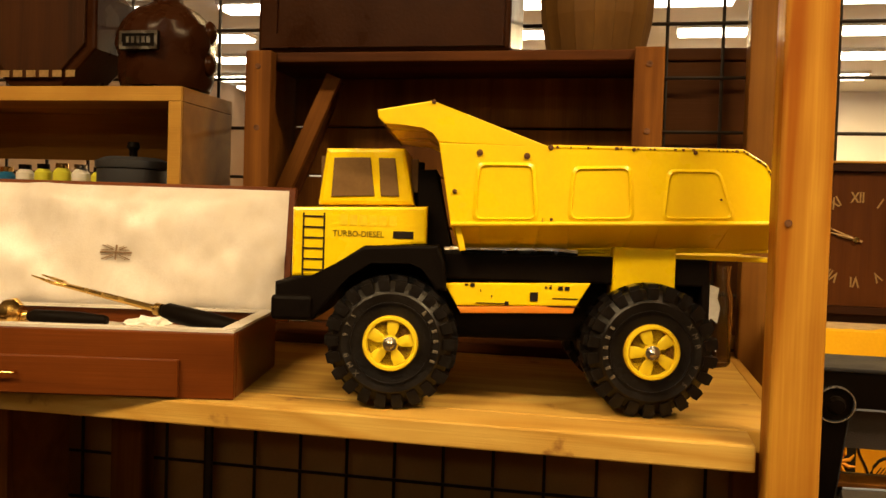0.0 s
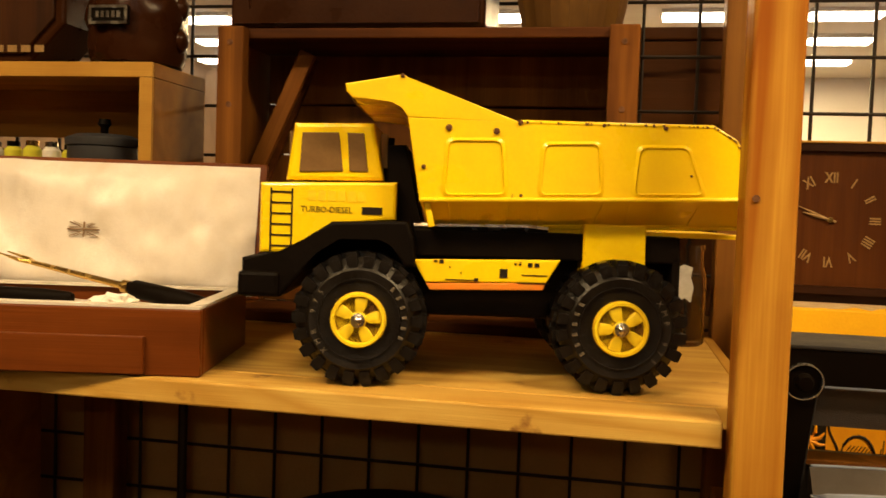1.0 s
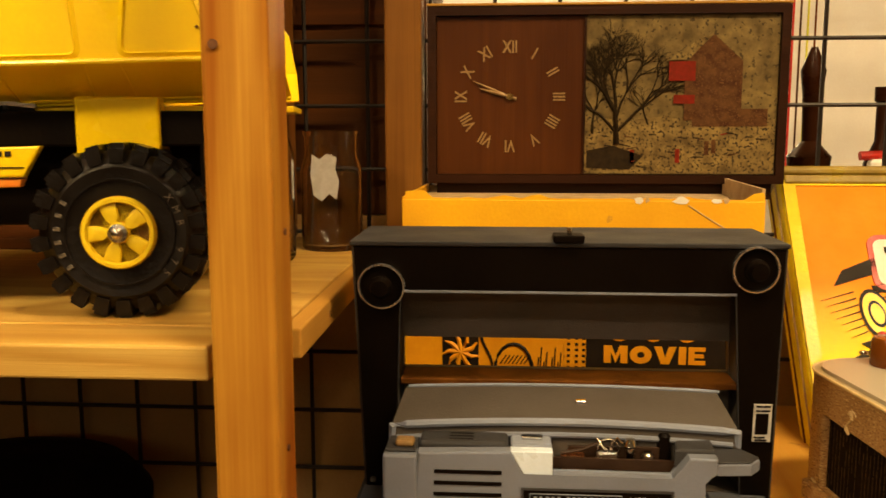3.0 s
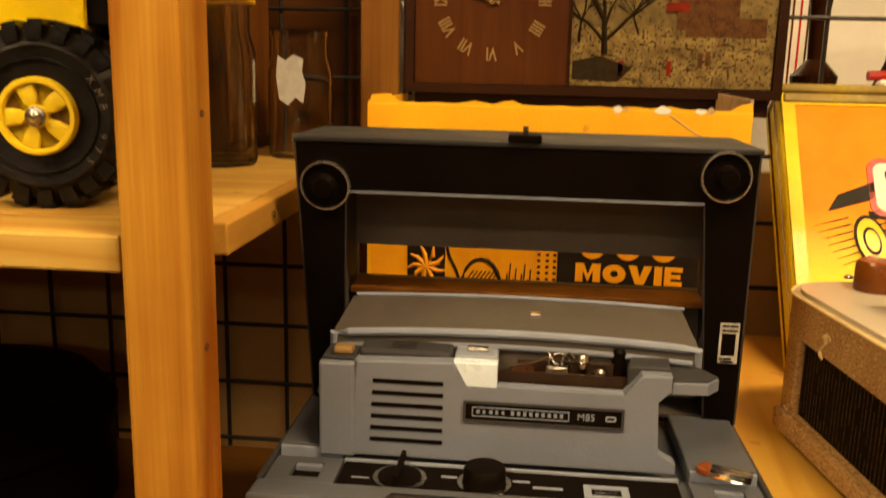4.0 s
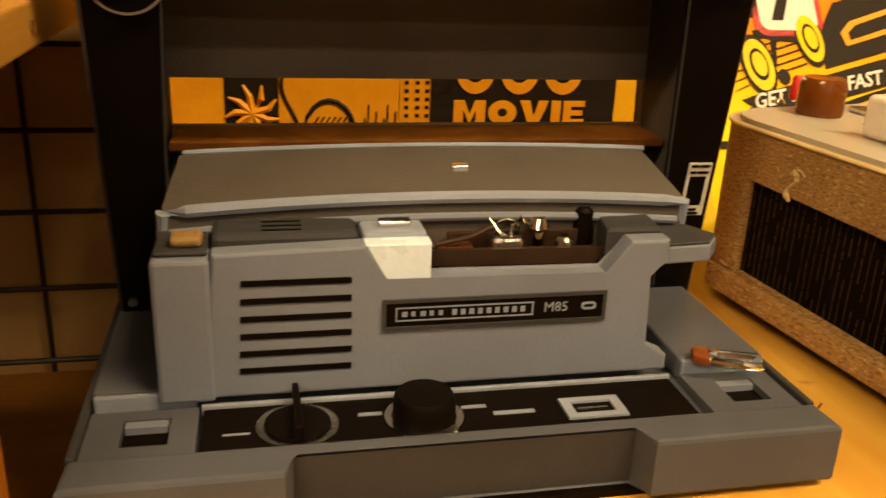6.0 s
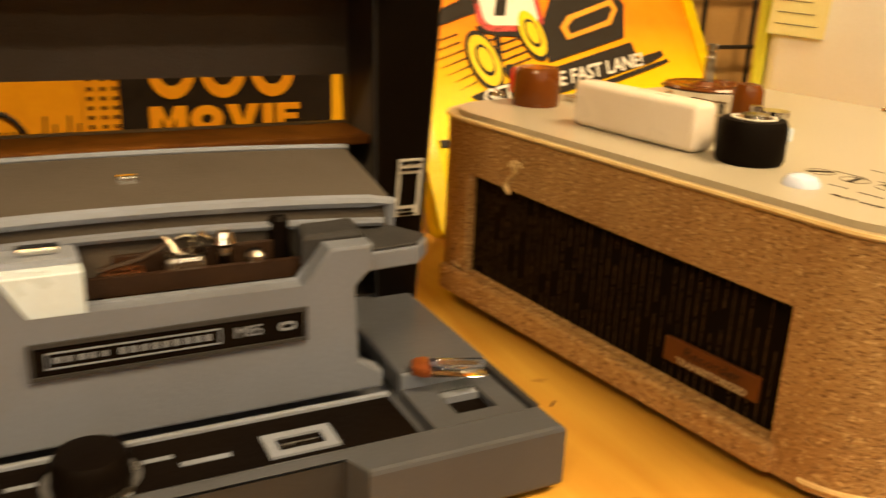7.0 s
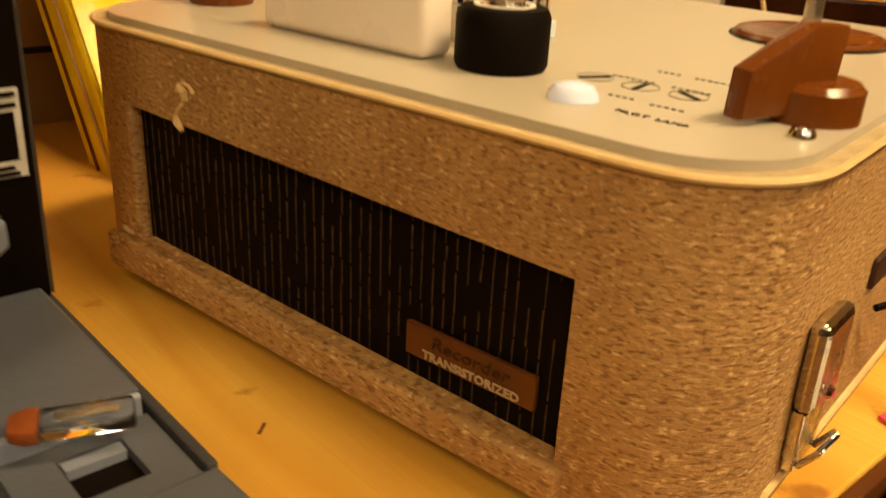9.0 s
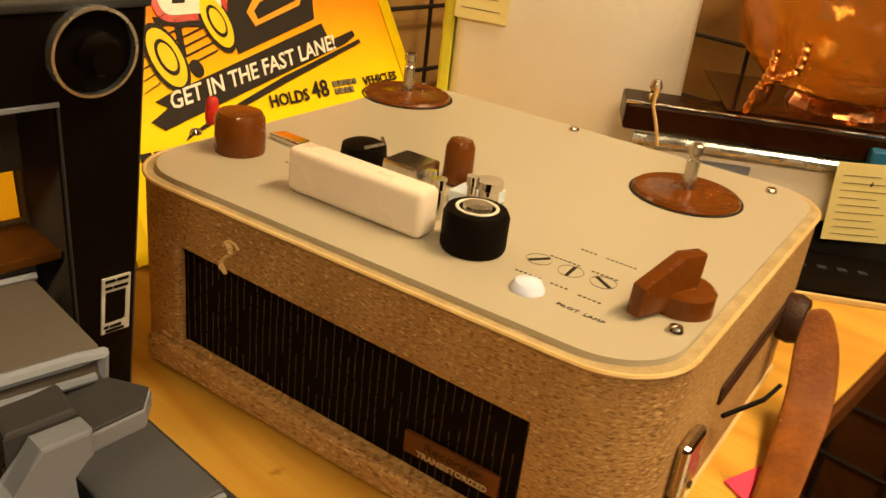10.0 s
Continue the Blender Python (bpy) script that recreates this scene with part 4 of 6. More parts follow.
for k in range(90):
    s = rs.random()
    seg = (3, 4) if s < 0.35 else ((4, 5) if s < 0.55 else ((2, 3) if s < 0.75 else (1, 2)))
    f = rs.random()
    x = UP[seg[0]][0] * (1 - f) + UP[seg[1]][0] * f
    z = UP[seg[0]][1] * (1 - f) + UP[seg[1]][1] * f
    r = rs.uniform(0.0005, 0.0015)
    part("paint_chip", lathe([(r, -0.0022), (r * 0.6, -0.0028)], 6, "y", (x, 0.0015, z)), RUST, bed, "", False)
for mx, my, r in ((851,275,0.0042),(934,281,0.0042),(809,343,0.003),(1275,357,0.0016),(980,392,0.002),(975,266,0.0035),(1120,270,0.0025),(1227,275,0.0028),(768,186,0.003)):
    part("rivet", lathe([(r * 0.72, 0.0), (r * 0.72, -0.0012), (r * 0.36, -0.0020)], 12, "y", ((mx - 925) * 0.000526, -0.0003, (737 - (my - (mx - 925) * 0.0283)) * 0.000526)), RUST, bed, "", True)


# wheels
def block_mesh(points, y0, y1):
    bm = prism(points, y0, y1, "y")
    bmesh.ops.recalc_face_normals(bm, faces=bm.faces)
    me = bpy.data.meshes.new("tread_block")
    bm.to_mesh(me)
    bm.free()
    me.materials.append(RUBBER)
    return me


LUG = [(-0.0056, 0.0558), (0.0056, 0.0558), (0.0045, 0.0628), (-0.0045, 0.0628)]
TREAD_NEAR, TREAD_FAR = block_mesh(LUG, 0.0035, 0.026), block_mesh(LUG, 0.024, 0.0465)
SHOULDER = block_mesh([(-0.0045, 0.049), (0.0045, 0.049), (0.0055, 0.059), (-0.0055, 0.059)], -0.0012, 0.006)


def wheel_of(name, x, y, s, spin=0):
    """s: -1 on the near side, 1 on the far side."""
    R, Wd = 0.0625, 0.050
    lug = lathe([(0.030, 0), (0.046, -0.002), (0.053, 0.003), (0.0575, 0.008), (0.0575, Wd - 0.008), (0.053, Wd - 0.003), (0.030, Wd)], 48, "y")
    wh = part(name, lug, RUBBER, truck, "black ribbed rubber tyre", True, pose(x, y, R) @ pose(0, 0, 0, 0, spin, 0 if s < 0 else 180))
    for mesh, n, shift in ((TREAD_NEAR, 22, 0.0), (TREAD_FAR, 22, 0.5), (SHOULDER, 22, 0.0)):
        for i in range(n):
            ob = new("tread_block", mesh)
            ob.parent = wh
            ob.matrix_basis = pose(0, 0, 0, 0, -360 * (i + shift) / n, 0)
    part("sidewall_ring", ring_band(0.0372, 0.0384, -0.0030, -0.001, 48), RUBBER, wh)
    part("rim_bed", lathe([(0.0262, -0.0015), (0.0262, 0.006)], 36, "y"), RIMFLOOR, wh, "brown inner wheel face")
    rim = part("rim", lathe([(0.0212, -0.0015), (0.0214, -0.0060), (0.0224, -0.0074), (0.0246, -0.0074), (0.0258, -0.0055), (0.0260, 0.001)], 40, "y"), YELLOW_RIM, wh, "yellow plastic rim", True)
    for i in range(5):
        a = radians(72 * i + 20)
        bm = bmesh.new()
        prism([(-0.0026, 0.006), (0.0026, 0.006), (0.0046, 0.0110), (0.0056, 0.0145), (0.0060, 0.0212), (-0.0060, 0.0212), (-0.0056, 0.0145), (-0.0046, 0.0110)], -0.0052, -0.0012, "y", 0.0015, bm)
        for v in bm.verts:
            x0, z0 = v.co.x, v.co.z
            v.co.x, v.co.z = x0 * math.cos(a) - z0 * math.sin(a), x0 * math.sin(a) + z0 * math.cos(a)
        part("spoke", bm, YELLOW_RIM, rim, "", True)
    part("hub", lathe([(0.0080, -0.0012), (0.0076, -0.0055), (0.0060, -0.0070)], 20, "y"), YELLOW_RIM, rim, "", True)
    part("axle_cap", lathe([(0.0068, -0.0071), (0.0066, -0.0082), (0.0042, -0.0088), (0.0040, -0.0105), (0.0025, -0.0120), (0.0005, -0.0125)], 18, "y"), STEEL, rim, "bright steel axle cap", True)
    for word, a0, step in (("XMB 975", 35, -13), ("      ", 215, -13)):
        for i, ch in enumerate(word):
            a = radians(a0 + step * i)
            if ch == " " and word.strip():
                continue
            if word.strip():
                lettering("tyre_letter", ch, 0.0072, pose(0.0425 * math.cos(a), -0.0022, 0.0425 * math.sin(a)) @ pose(0, 0, 0, 90, 0, 0) @ pose(0, 0, 0, 0, 0, math.degrees(a) - 90), LETTER, wh, 0.0003)
            else:
                part("tyre_bar", box(-0.0015, 0.0015, -0.0026, -0.0018, -0.0024, 0.0024, 0.0005), LETTER, wh, "", False, pose(0.0425 * math.cos(a), 0, 0.0425 * math.sin(a), 0, 90 - math.degrees(a), 0))
    return wh


wheel_of("wheel", -0.1165, 0.0, -1, 172)
wheel_of("wheel", 0.1255, 0.0, -1)
wheel_of("wheel", -0.1165, TW, 1)
wheel_of("wheel", 0.1255, TW, 1)
part("axle", tube([(-0.1165, 0.05, 0.0625), (-0.1165, TW - 0.05, 0.0625)], 0.004, 10), STEEL, truck)
part("axle", tube([(0.1255, 0.05, 0.0625), (0.1255, TW - 0.05, 0.0625)], 0.004, 10), STEEL, truck)


# ---- the movie projector ----
PX, PY = 0.355, 0.779
proj = thing("movie_projector", pose(PX, PY, TABLE), "grey movie projector in its open case with a black-framed lid", "projector")
HB, BW, BD = 0.030, 0.173, 0.185
# base tray, with a notch in its front for the grip
tray = part("base_tray", prism([(-BW, 0.0172), (BW, 0.0172), (BW - 0.003, BD), (-BW + 0.003, BD)], 0.004, HB - 0.004, "z", 0.002), GREY_BASE, proj)
part("tray_foot", prism([(-BW + 0.004, 0.004), (BW - 0.004, 0.004), (BW - 0.006, BD), (-BW + 0.006, BD)], 0.0, 0.0035, "z"), BLACK, proj)
part("front_rail", prism([(-BW, -0.005), (-0.084, -0.005), (-0.080, 0.010), (0.076, 0.010), (0.080, -0.005), (BW, -0.005), (BW - 0.001, 0.017), (-BW + 0.001, 0.017)], 0.004, HB + 0.004, "z", 0.0022), GREY_BASE, proj)
part("grip_recess", box(-0.079, 0.075, 0.0088, 0.0098, 0.005, HB + 0.002), GREY_DARK, proj)
for s in (-1, 1):
    part("side_rim", box(min(s * BW, s * (BW - 0.004)), max(s * BW, s * (BW - 0.004)), 0.0175, BD, HB - 0.0035, HB + 0.004, 0.001), GREY_DARK, proj)
    a, b = sorted((s * 0.121, s * (BW - 0.0045)))
    part("corner_ledge", box(a, b, 0.062, BD - 0.02, HB - 0.0035, HB + 0.009, 0.0015), GREY_BASE, proj)
    part("ledge_front", box(a + 0.001, b - 0.001, 0.0585, 0.0615, HB - 0.0035, HB + 0.0085, 0.001), GREY_EDGE, proj)
    well = part("well", frame_band(rect(a, b, 0.018, 0.058), rect(a + 0.015, b - 0.012, 0.028, 0.050), HB - 0.0035, HB + 0.001, "z"), GREY_BASE, proj)
    part("well_floor", box(a + 0.014, b - 0.011, 0.027, 0.051, HB - 0.0039, HB - 0.0030), BLACK, well)
    part("well_wall", box(a + 0.016, b - 0.013, 0.044, 0.0495, HB - 0.0029, HB + 0.0005), GREY, well)
# control strip with two dials, a meter and printed marks
strip = part("control_strip", box(-0.119, 0.113, 0.018, 0.0545, HB - 0.0035, HB + 0.0015, 0.0006), BLACK, proj, "black control panel")
part("strip_edge", box(-0.120, 0.114, 0.0548, 0.0575, HB - 0.0035, HB + 0.003, 0.0006), GREY_EDGE, proj)


def dial(x, y, r, kind_of):
    ob = part("dial", ring_band(r * 0.82, r, HB + 0.0016, HB + 0.0026, 36, "z", (x, y, 0)), STEEL, strip, "black knob in a pale printed ring")
    part("knob", lathe([(r * 0.80, HB + 0.0016), (r * 0.80, HB + 0.004), (r * 0.55, HB + 0.006)] if kind_of == "pointer" else [(r * 0.80, HB + 0.0016), (r * 0.78, HB + 0.012), (r * 0.70, HB + 0.0145), (r * 0.2, HB + 0.015)], 28, "z", (x, y, 0)), BLACK, ob, "", True)
    if kind_of == "pointer":
        part("pointer", prism([(x - 0.002, y - r), (x + 0.002, y - r), (x + 0.0015, y + r * 1.1), (x - 0.0015, y + r * 1.1)], HB + 0.006, HB + 0.013, "z", 0.0008), BLACK, ob)
    return ob


dial(-0.077, 0.034, 0.0185, "pointer")
dial(-0.019, 0.034, 0.0185, "round")
meter = part("meter", frame_band(rect(0.048, 0.078, 0.022, 0.040), rect(0.053, 0.073, 0.026, 0.036), HB + 0.0016, HB + 0.0028, "z"), GREY_EDGE, strip, "small pale framed meter window")
part("needle", box(0.055, 0.070, 0.030, 0.0312, HB + 0.0016, HB + 0.0024), STEEL, meter)
for x0, x1, y0, y1 in ((-0.049, -0.038, 0.0385, 0.041), (0.000, 0.012, 0.0385, 0.041), (0.014, 0.034, 0.031, 0.034), (-0.110, -0.098, 0.030, 0.0312), (-0.030, -0.006, 0.0190, 0.0202)):
    part("printed_mark", box(x0, x1, y0, y1, HB + 0.0016, HB + 0.0020), GREY_EDGE, strip)
# projector body: lamp house with slots, front plate cut out over the film gate
FY = 0.056
body = part("body", prism([(-0.118, 0.036), (0.111, 0.036), (0.111, 0.044), (0.097, 0.050), (0.095, 0.089), (0.105, 0.095), (0.105, 0.107), (0.085, 0.107), (0.074, 0.090), (-0.035, 0.091), (-0.044, 0.109), (-0.112, 0.107)], FY, FY + 0.012, "y", 0.0015), GREY, proj)
part("lamp_house", box(-0.1125, -0.0455, FY + 0.0125, 0.100, 0.0345, 0.112, 0.003), GREY_DARK, proj, "dark grey lamp house top")
for i in range(3):
    part("top_mark", box(-0.090, -0.072, 0.072 + i * 0.006, 0.0735 + i * 0.006, 0.1121, 0.1124), BLACK, proj)
part("silver_panel", prism([(-0.044, 0.109), (-0.0135, 0.109), (-0.0135, 0.0915), (-0.0345, 0.0915)], FY + 0.001, FY + 0.0115, "y", 0.0006), WHITE_METAL, proj, "bright silver corner panel")
part("silver_top", box(-0.044, -0.0135, FY + 0.0125, 0.098, 0.095, 0.1105, 0.002), GREY_EDGE, proj)
part("gate_floor", box(-0.013, 0.076, FY + 0.0125, 0.100, 0.0345, 0.086, 0.001), MECH, proj, "dark brown film gate")
part("gate_front", prism([(-0.013, 0.0995), (0.080, 0.0985), (0.074, 0.0905), (-0.013, 0.0915)], FY + 0.016, FY + 0.019, "y"), MECH, proj)
part("gate_block", prism([(0.0765, FY + 0.0125), (0.105, FY + 0.0125), (0.109, 0.100), (0.082, 0.102)], 0.094, 0.1095, "z", 0.002), GREY_DARK, proj)
part("right_column", box(0.076, 0.096, FY + 0.0125, 0.095, 0.0345, 0.0935, 0.001), GREY_DARK, proj)
shelf_out = [(0.1058, FY + 0.004), (0.130, FY + 0.006), (0.139, FY + 0.017), (0.128, FY + 0.036), (0.1058, FY + 0.036)]
lens_shelf = part("lens_shelf", prism(shelf_out, 0.0925, 0.1015, "z", 0.001), GREY, proj)
part("shelf_top", prism([(x * 0.995, y + 0.0006) for x, y in shelf_out], 0.1016, 0.1032, "z", 0.0006), GREY_DARK, lens_shelf, "dark grey shelf top")
part("side_box", box(-0.1385, -0.1130, FY - 0.001, 0.098, 0.0345, 0.105, 0.002), GREY, proj)
part("side_box_top", box(-0.137, -0.114, FY + 0.004, 0.096, 0.1051, 0.1075, 0.001), GREY_DARK, proj)
part("lamp_knob", box(-0.130, -0.116, FY + 0.008, FY + 0.02, 0.1076, 0.113, 0.002), GILT, proj, "tan lamp catch")
for i in range(6):
    z = 0.0495 + i * 0.0087
    part("vent_slot", box(-0.102 + 0.0004 * i, -0.0505, FY - 0.0006, FY + 0.0002, z - 0.0014, z + 0.0014), BLACK, body)
plate = part("name_plate", frame_band(rect(-0.0362, 0.0742, 0.0668, 0.0822), rect(-0.0345, 0.0725, 0.0685, 0.0805), FY - 0.0015, FY - 0.0001), GREY_DARK, body)
part("plate_field", box(-0.0345, 0.0725, FY - 0.0009, FY - 0.0002, 0.0685, 0.0805), BLACK, plate)
part("plate_border", frame_band(rect(-0.030, 0.037, 0.0712, 0.0782), rect(-0.0294, 0.0364, 0.0718, 0.0776), FY - 0.0014, FY - 0.0010), GREY_EDGE, plate)
for i, w in enumerate((0.004, 0.003, 0.004, 0.003, 0.003)):
    part("name_bar", box(-0.027 + i * 0.0044, -0.027 + i * 0.0044 + w * 0.62, FY - 0.0014, FY - 0.0010, 0.0736, 0.0760), GREY_EDGE, plate)
for i in range(9):
    part("name_bar", box(-0.003 + i * 0.0042, -0.003 + i * 0.0042 + 0.0022, FY - 0.0014, FY - 0.0010, 0.0734, 0.0762), GREY_EDGE, plate)
lettering("model_mark", "M85", 0.0070, pose(0.0485, FY - 0.0012, 0.0747, 90, 0, 0), GREY_EDGE, plate, 0.0002)
part("emblem", frame_band(rounded(0.0615, 0.0690, 0.0728, 0.0767, 0.0018, 5), rounded(0.0627, 0.0678, 0.0738, 0.0757, 0.0009, 5), FY - 0.0015, FY - 0.0010), GREY_EDGE, plate)
# film path
part("roller", lathe([(0.009, 0.0865), (0.009, 0.090), (0.006, 0.091), (0.006, 0.095), (0.009, 0.096), (0.009, 0.0985)], 20, "z", (0.003, FY + 0.026, 0)), COPPER, proj, "copper film roller", True)
part("film_lever", tube([(0.012, 0.10, 0.122), (0.020, 0.090, 0.112), (0.026, 0.082, 0.104), (0.032, 0.080, 0.101)], 0.0009, 6), STEEL, proj)
part("film_lever", tube([(0.030, 0.082, 0.087), (0.032, 0.082, 0.108), (0.036, 0.082, 0.112), (0.040, 0.082, 0.108)], 0.0011, 6), STEEL, proj)
part("film_clip", box(0.020, 0.036, 0.074, 0.080, 0.0866, 0.104, 0.002), STEEL, proj)
part("sprocket", lathe([(0.004, 0.0865), (0.004, 0.104), (0.0055, 0.106), (0.0035, 0.111)], 14, "z", (0.046, FY + 0.028, 0)), CHROME, proj, "", True)
part("guide_post", lathe([(0.006, 0.0865), (0.005, 0.112), (0.003, 0.114)], 14, "z", (0.072, FY + 0.034, 0)), BLACK, proj, "", True)
part("chrome_catch", box(-0.036, -0.020, FY + 0.020, FY + 0.026, 0.1107, 0.1140, 0.001), CHROME, proj)
part("gate_mark", box(0.020, 0.030, FY + 0.022, FY + 0.0235, 0.0861, 0.0870), STEEL, proj)
part("gate_mark", box(0.055, 0.068, FY + 0.022, FY + 0.0235, 0.0861, 0.0870), STEEL, proj)
part("film_loop", tube([(0.030 + 0.008 * math.cos(a / 6 * math.pi), 0.086, 0.100 + 0.010 * math.sin(a / 6 * math.pi)) for a in range(9)], 0.0008, 6), STEEL, proj)
part("gate_arm", tube([(-0.006, 0.080, 0.100), (0.010, 0.078, 0.104), (0.022, 0.082, 0.108)], 0.0014, 6), MECH, proj)
part("guide_roller", lathe([(0.005, 0.0865), (0.005, 0.101), (0.003, 0.103)], 14, "z", (0.058, FY + 0.022, 0)), STEEL, proj, "", True)
part("guide_roller", lathe([(0.004, 0.0865), (0.004, 0.100), (0.0055, 0.102)], 14, "z", (0.028, FY + 0.036, 0)), CHROME, proj, "", True)
# curved rear cover in front of the lid
bm = bmesh.new()
rows = []
for i in range(25):
    s = i / 24
    x = -0.135 + 0.262 * s
    bow = 0.005 * (1 - (2 * s - 1) ** 2)
    rows.append([bm.verts.new(p) for p in ((x, 0.090, 0.085), (x, 0.090, 0.114 + bow), (x, 0.094, 0.118 + bow), (x * 0.96, 0.138, 0.131 + bow * 0.6), (x * 0.96, 0.142, 0.129 + bow * 0.6), (x * 0.96, 0.142, 0.085))])
for p, q in zip(rows, rows[1:]):
    for k in range(6):
        bm.faces.new((p[k], p[(k + 1) % 6], q[(k + 1) % 6], q[k]))
bm.faces.new(rows[0]), bm.faces.new(rows[-1])
cover = part("rear_cover", bm, GREY_LID, proj, "grey curved rear cover", True)
part("cover_lip", tube([(-0.136, 0.096, 0.088)] + [(-0.135 + 0.262 * i / 24, 0.0905, 0.1155 + 0.005 * (1 - (2 * i / 24 - 1) ** 2)) for i in range(25)] + [(0.128, 0.096, 0.088)], 0.0032, 8), GREY_EDGE, cover)
part("cover_lip", tube([(-0.132 + 0.255 * i / 24, 0.0890, 0.106 + 0.005 * (1 - (2 * i / 24 - 1) ** 2)) for i in range(25)], 0.0022, 8), GREY, cover)
part("cover_edge", tube([(-0.128 + 0.252 * i / 24, 0.1405, 0.1315 + 0.003 * (1 - (2 * i / 24 - 1) ** 2)) for i in range(25)], 0.0016, 8), GREY_EDGE, cover)
part("pull_tab", box(0.007, 0.016, 0.112, 0.117, 0.1245, 0.131, 0.001), CHROME, cover)
# raised lid: a deep frame with a window through its back
LX0, LX1, LZ0, LZ1, LY0, LY1 = -0.168, 0.173, 0.034, 0.256, 0.124, 0.205
lid = part("case_lid", frame_band(rect(LX0, LX1, LZ0, LZ1), rect(LX0 + 0.004, LX1 - 0.004, LZ0 + 0.004, LZ1 - 0.004), LY0, LY1), GREY_LID, proj, "raised black and grey case lid")
IN_L, IN_R = ((LX0 + 0.027, LZ0 + 0.004), (LX0 + 0.037, LZ1 - 0.040)), ((LX1 - 0.026, LZ0 + 0.004), (LX1 - 0.039, LZ1 - 0.040))
part("front_frame", frame_band(rect(LX0 + 0.002, LX1 - 0.002, LZ0, LZ1 - 0.003), [IN_L[0], IN_R[0], IN_R[1], IN_L[1]], LY0 - 0.002, LY0 + 0.002), BLACK, lid, "black front frame")
part("top_edge", box(LX0 - 0.001, LX1 + 0.001, LY0 - 0.003, LY1, LZ1 - 0.0025, LZ1 + 0.0015, 0.001), GREY_DARK, lid)
part("inner_rim", box(LX0 + 0.038, LX1 - 0.039, LY0 - 0.0035, LY0 - 0.0021, LZ1 - 0.0400, LZ1 - 0.0382), GREY_EDGE, lid)
for (xa, za), (xb, zb) in (IN_L, IN_R):
    part("inner_rim", tube([(xa, LY0 - 0.002, za), (xb, LY0 - 0.002, zb)], 0.0007, 6), GREY_DARK, lid)
part("liner", frame_band(rect(LX0 + 0.014, LX1 - 0.014, LZ0 + 0.0045, LZ1 - 0.030), rect(LX0 + 0.030, LX1 - 0.025, LZ0 + 0.006, LZ1 - 0.036), LY0 + 0.004, LY1 - 0.004), GREY_LID, lid)
# the back wall's paler colour stands in for light reaching inside the lid
part("back_wall", frame_band(rect(LX0 + 0.0045, LX1 - 0.0045, LZ0 + 0.0045, LZ1 - 0.0045), rect(LX0 + 0.031, LX1 - 0.026, 0.135, 0.162), 0.188, 0.194), LIDBACK_LIT, lid)
part("gate_wall", box(0.0, 0.0760, 0.0862, 0.0885, 0.0866, 0.1035, 0.0006), MECH, proj, "dark brown gate wall")
part("window_ledge", box(LX0 + 0.032, LX1 - 0.027, 0.146, 0.188, 0.129, 0.1345, 0.001), CRATE, lid, "brown inner ledge")


def turn_lock(x, z):
    ob = part("round_lock", ring_band(0.0171, 0.0184, LY0 - 0.007, LY0 - 0.002, 40, "y", (x, 0, z)), RINGMETAL, lid, "round black lock in a chrome ring")
    part("lock_disc", lathe([(0.0170, LY0 - 0.0025), (0.0165, LY0 - 0.004), (0.009, LY0 - 0.005), (0.009, LY0 - 0.010), (0.0075, LY0 - 0.012), (0.0065, LY0 - 0.0165), (0.001, LY0 - 0.017)], 28, "y", (x, 0, z)), BLACK, ob, "", True)
    return ob


turn_lock(-0.1455, 0.221)
turn_lock(0.1475, 0.2375)
part("top_latch", box(-0.013, 0.011, LY0 - 0.006, LY0 + 0.014, LZ1 + 0.0016, LZ1 + 0.007, 0.001), BLACK, lid)
part("top_latch_pin", lathe([(0.002, LZ1 + 0.0071), (0.002, LZ1 + 0.013)], 10, "z", (-0.001, LY0, 0)), STEEL, lid)
clasp = part("lid_label", frame_band(rect(0.1540, 0.1685, 0.0905, 0.1245), rect(0.1556, 0.1662, 0.0970, 0.1160), LY0 - 0.0032, LY0 - 0.0022), STICKER, lid, "pale printed sticker with a black window")
part("sticker_field", prism([(0.1556, 0.0970), (0.1648, 0.0970), (0.1662, 0.0995), (0.1662, 0.1160), (0.1556, 0.1160)], LY0 - 0.0030, LY0 - 0.0021), BLACK, clasp)
for x0, x1, z in ((0.1555, 0.1605, 0.1225), (0.1612, 0.1672, 0.1225), (0.1555, 0.1590, 0.1185), (0.1597, 0.1670, 0.1185), (0.1550, 0.1575, 0.0945), (0.1582, 0.1640, 0.0945), (0.1560, 0.1655, 0.0920)):
    part("sticker_bar", box(x0, x1, LY0 - 0.0036, LY0 - 0.0032, z - 0.0008, z + 0.0008), BLACK, clasp)
part("hinge_pin", lathe([(0.0025, LY0 - 0.006), (0.0025, LY0 - 0.002)], 10, "y", (-0.160, 0, 0.046)), STEEL, lid)


def lean(ob):
    """The lid's front leans forward at the top and narrows on its far side; its back stands upright."""
    for v in ob.data.vertices:
        w = min(max((LY1 - v.co.y) / (LY1 - LY0), 0), 1)
        h = v.co.z
        v.co.y -= 0.231 * (h - 0.175) * w
        if v.co.x > 0:
            v.co.x *= 1 - 0.32 * (h - 0.05)
    for child in ob.children:
        lean(child)


lean(lid)
spool = thing("splice_tube", pose(0.498, 0.832, TABLE + 0.0392, 0, 0, -20) @ Matrix.Scale(0.72, 4), "small flat clear plastic case with an orange end", "plastic case")
part("case", box(-0.012, 0.026, -0.010, 0.010, 0, 0.006, 0.002), CLEAR, spool, "", True)
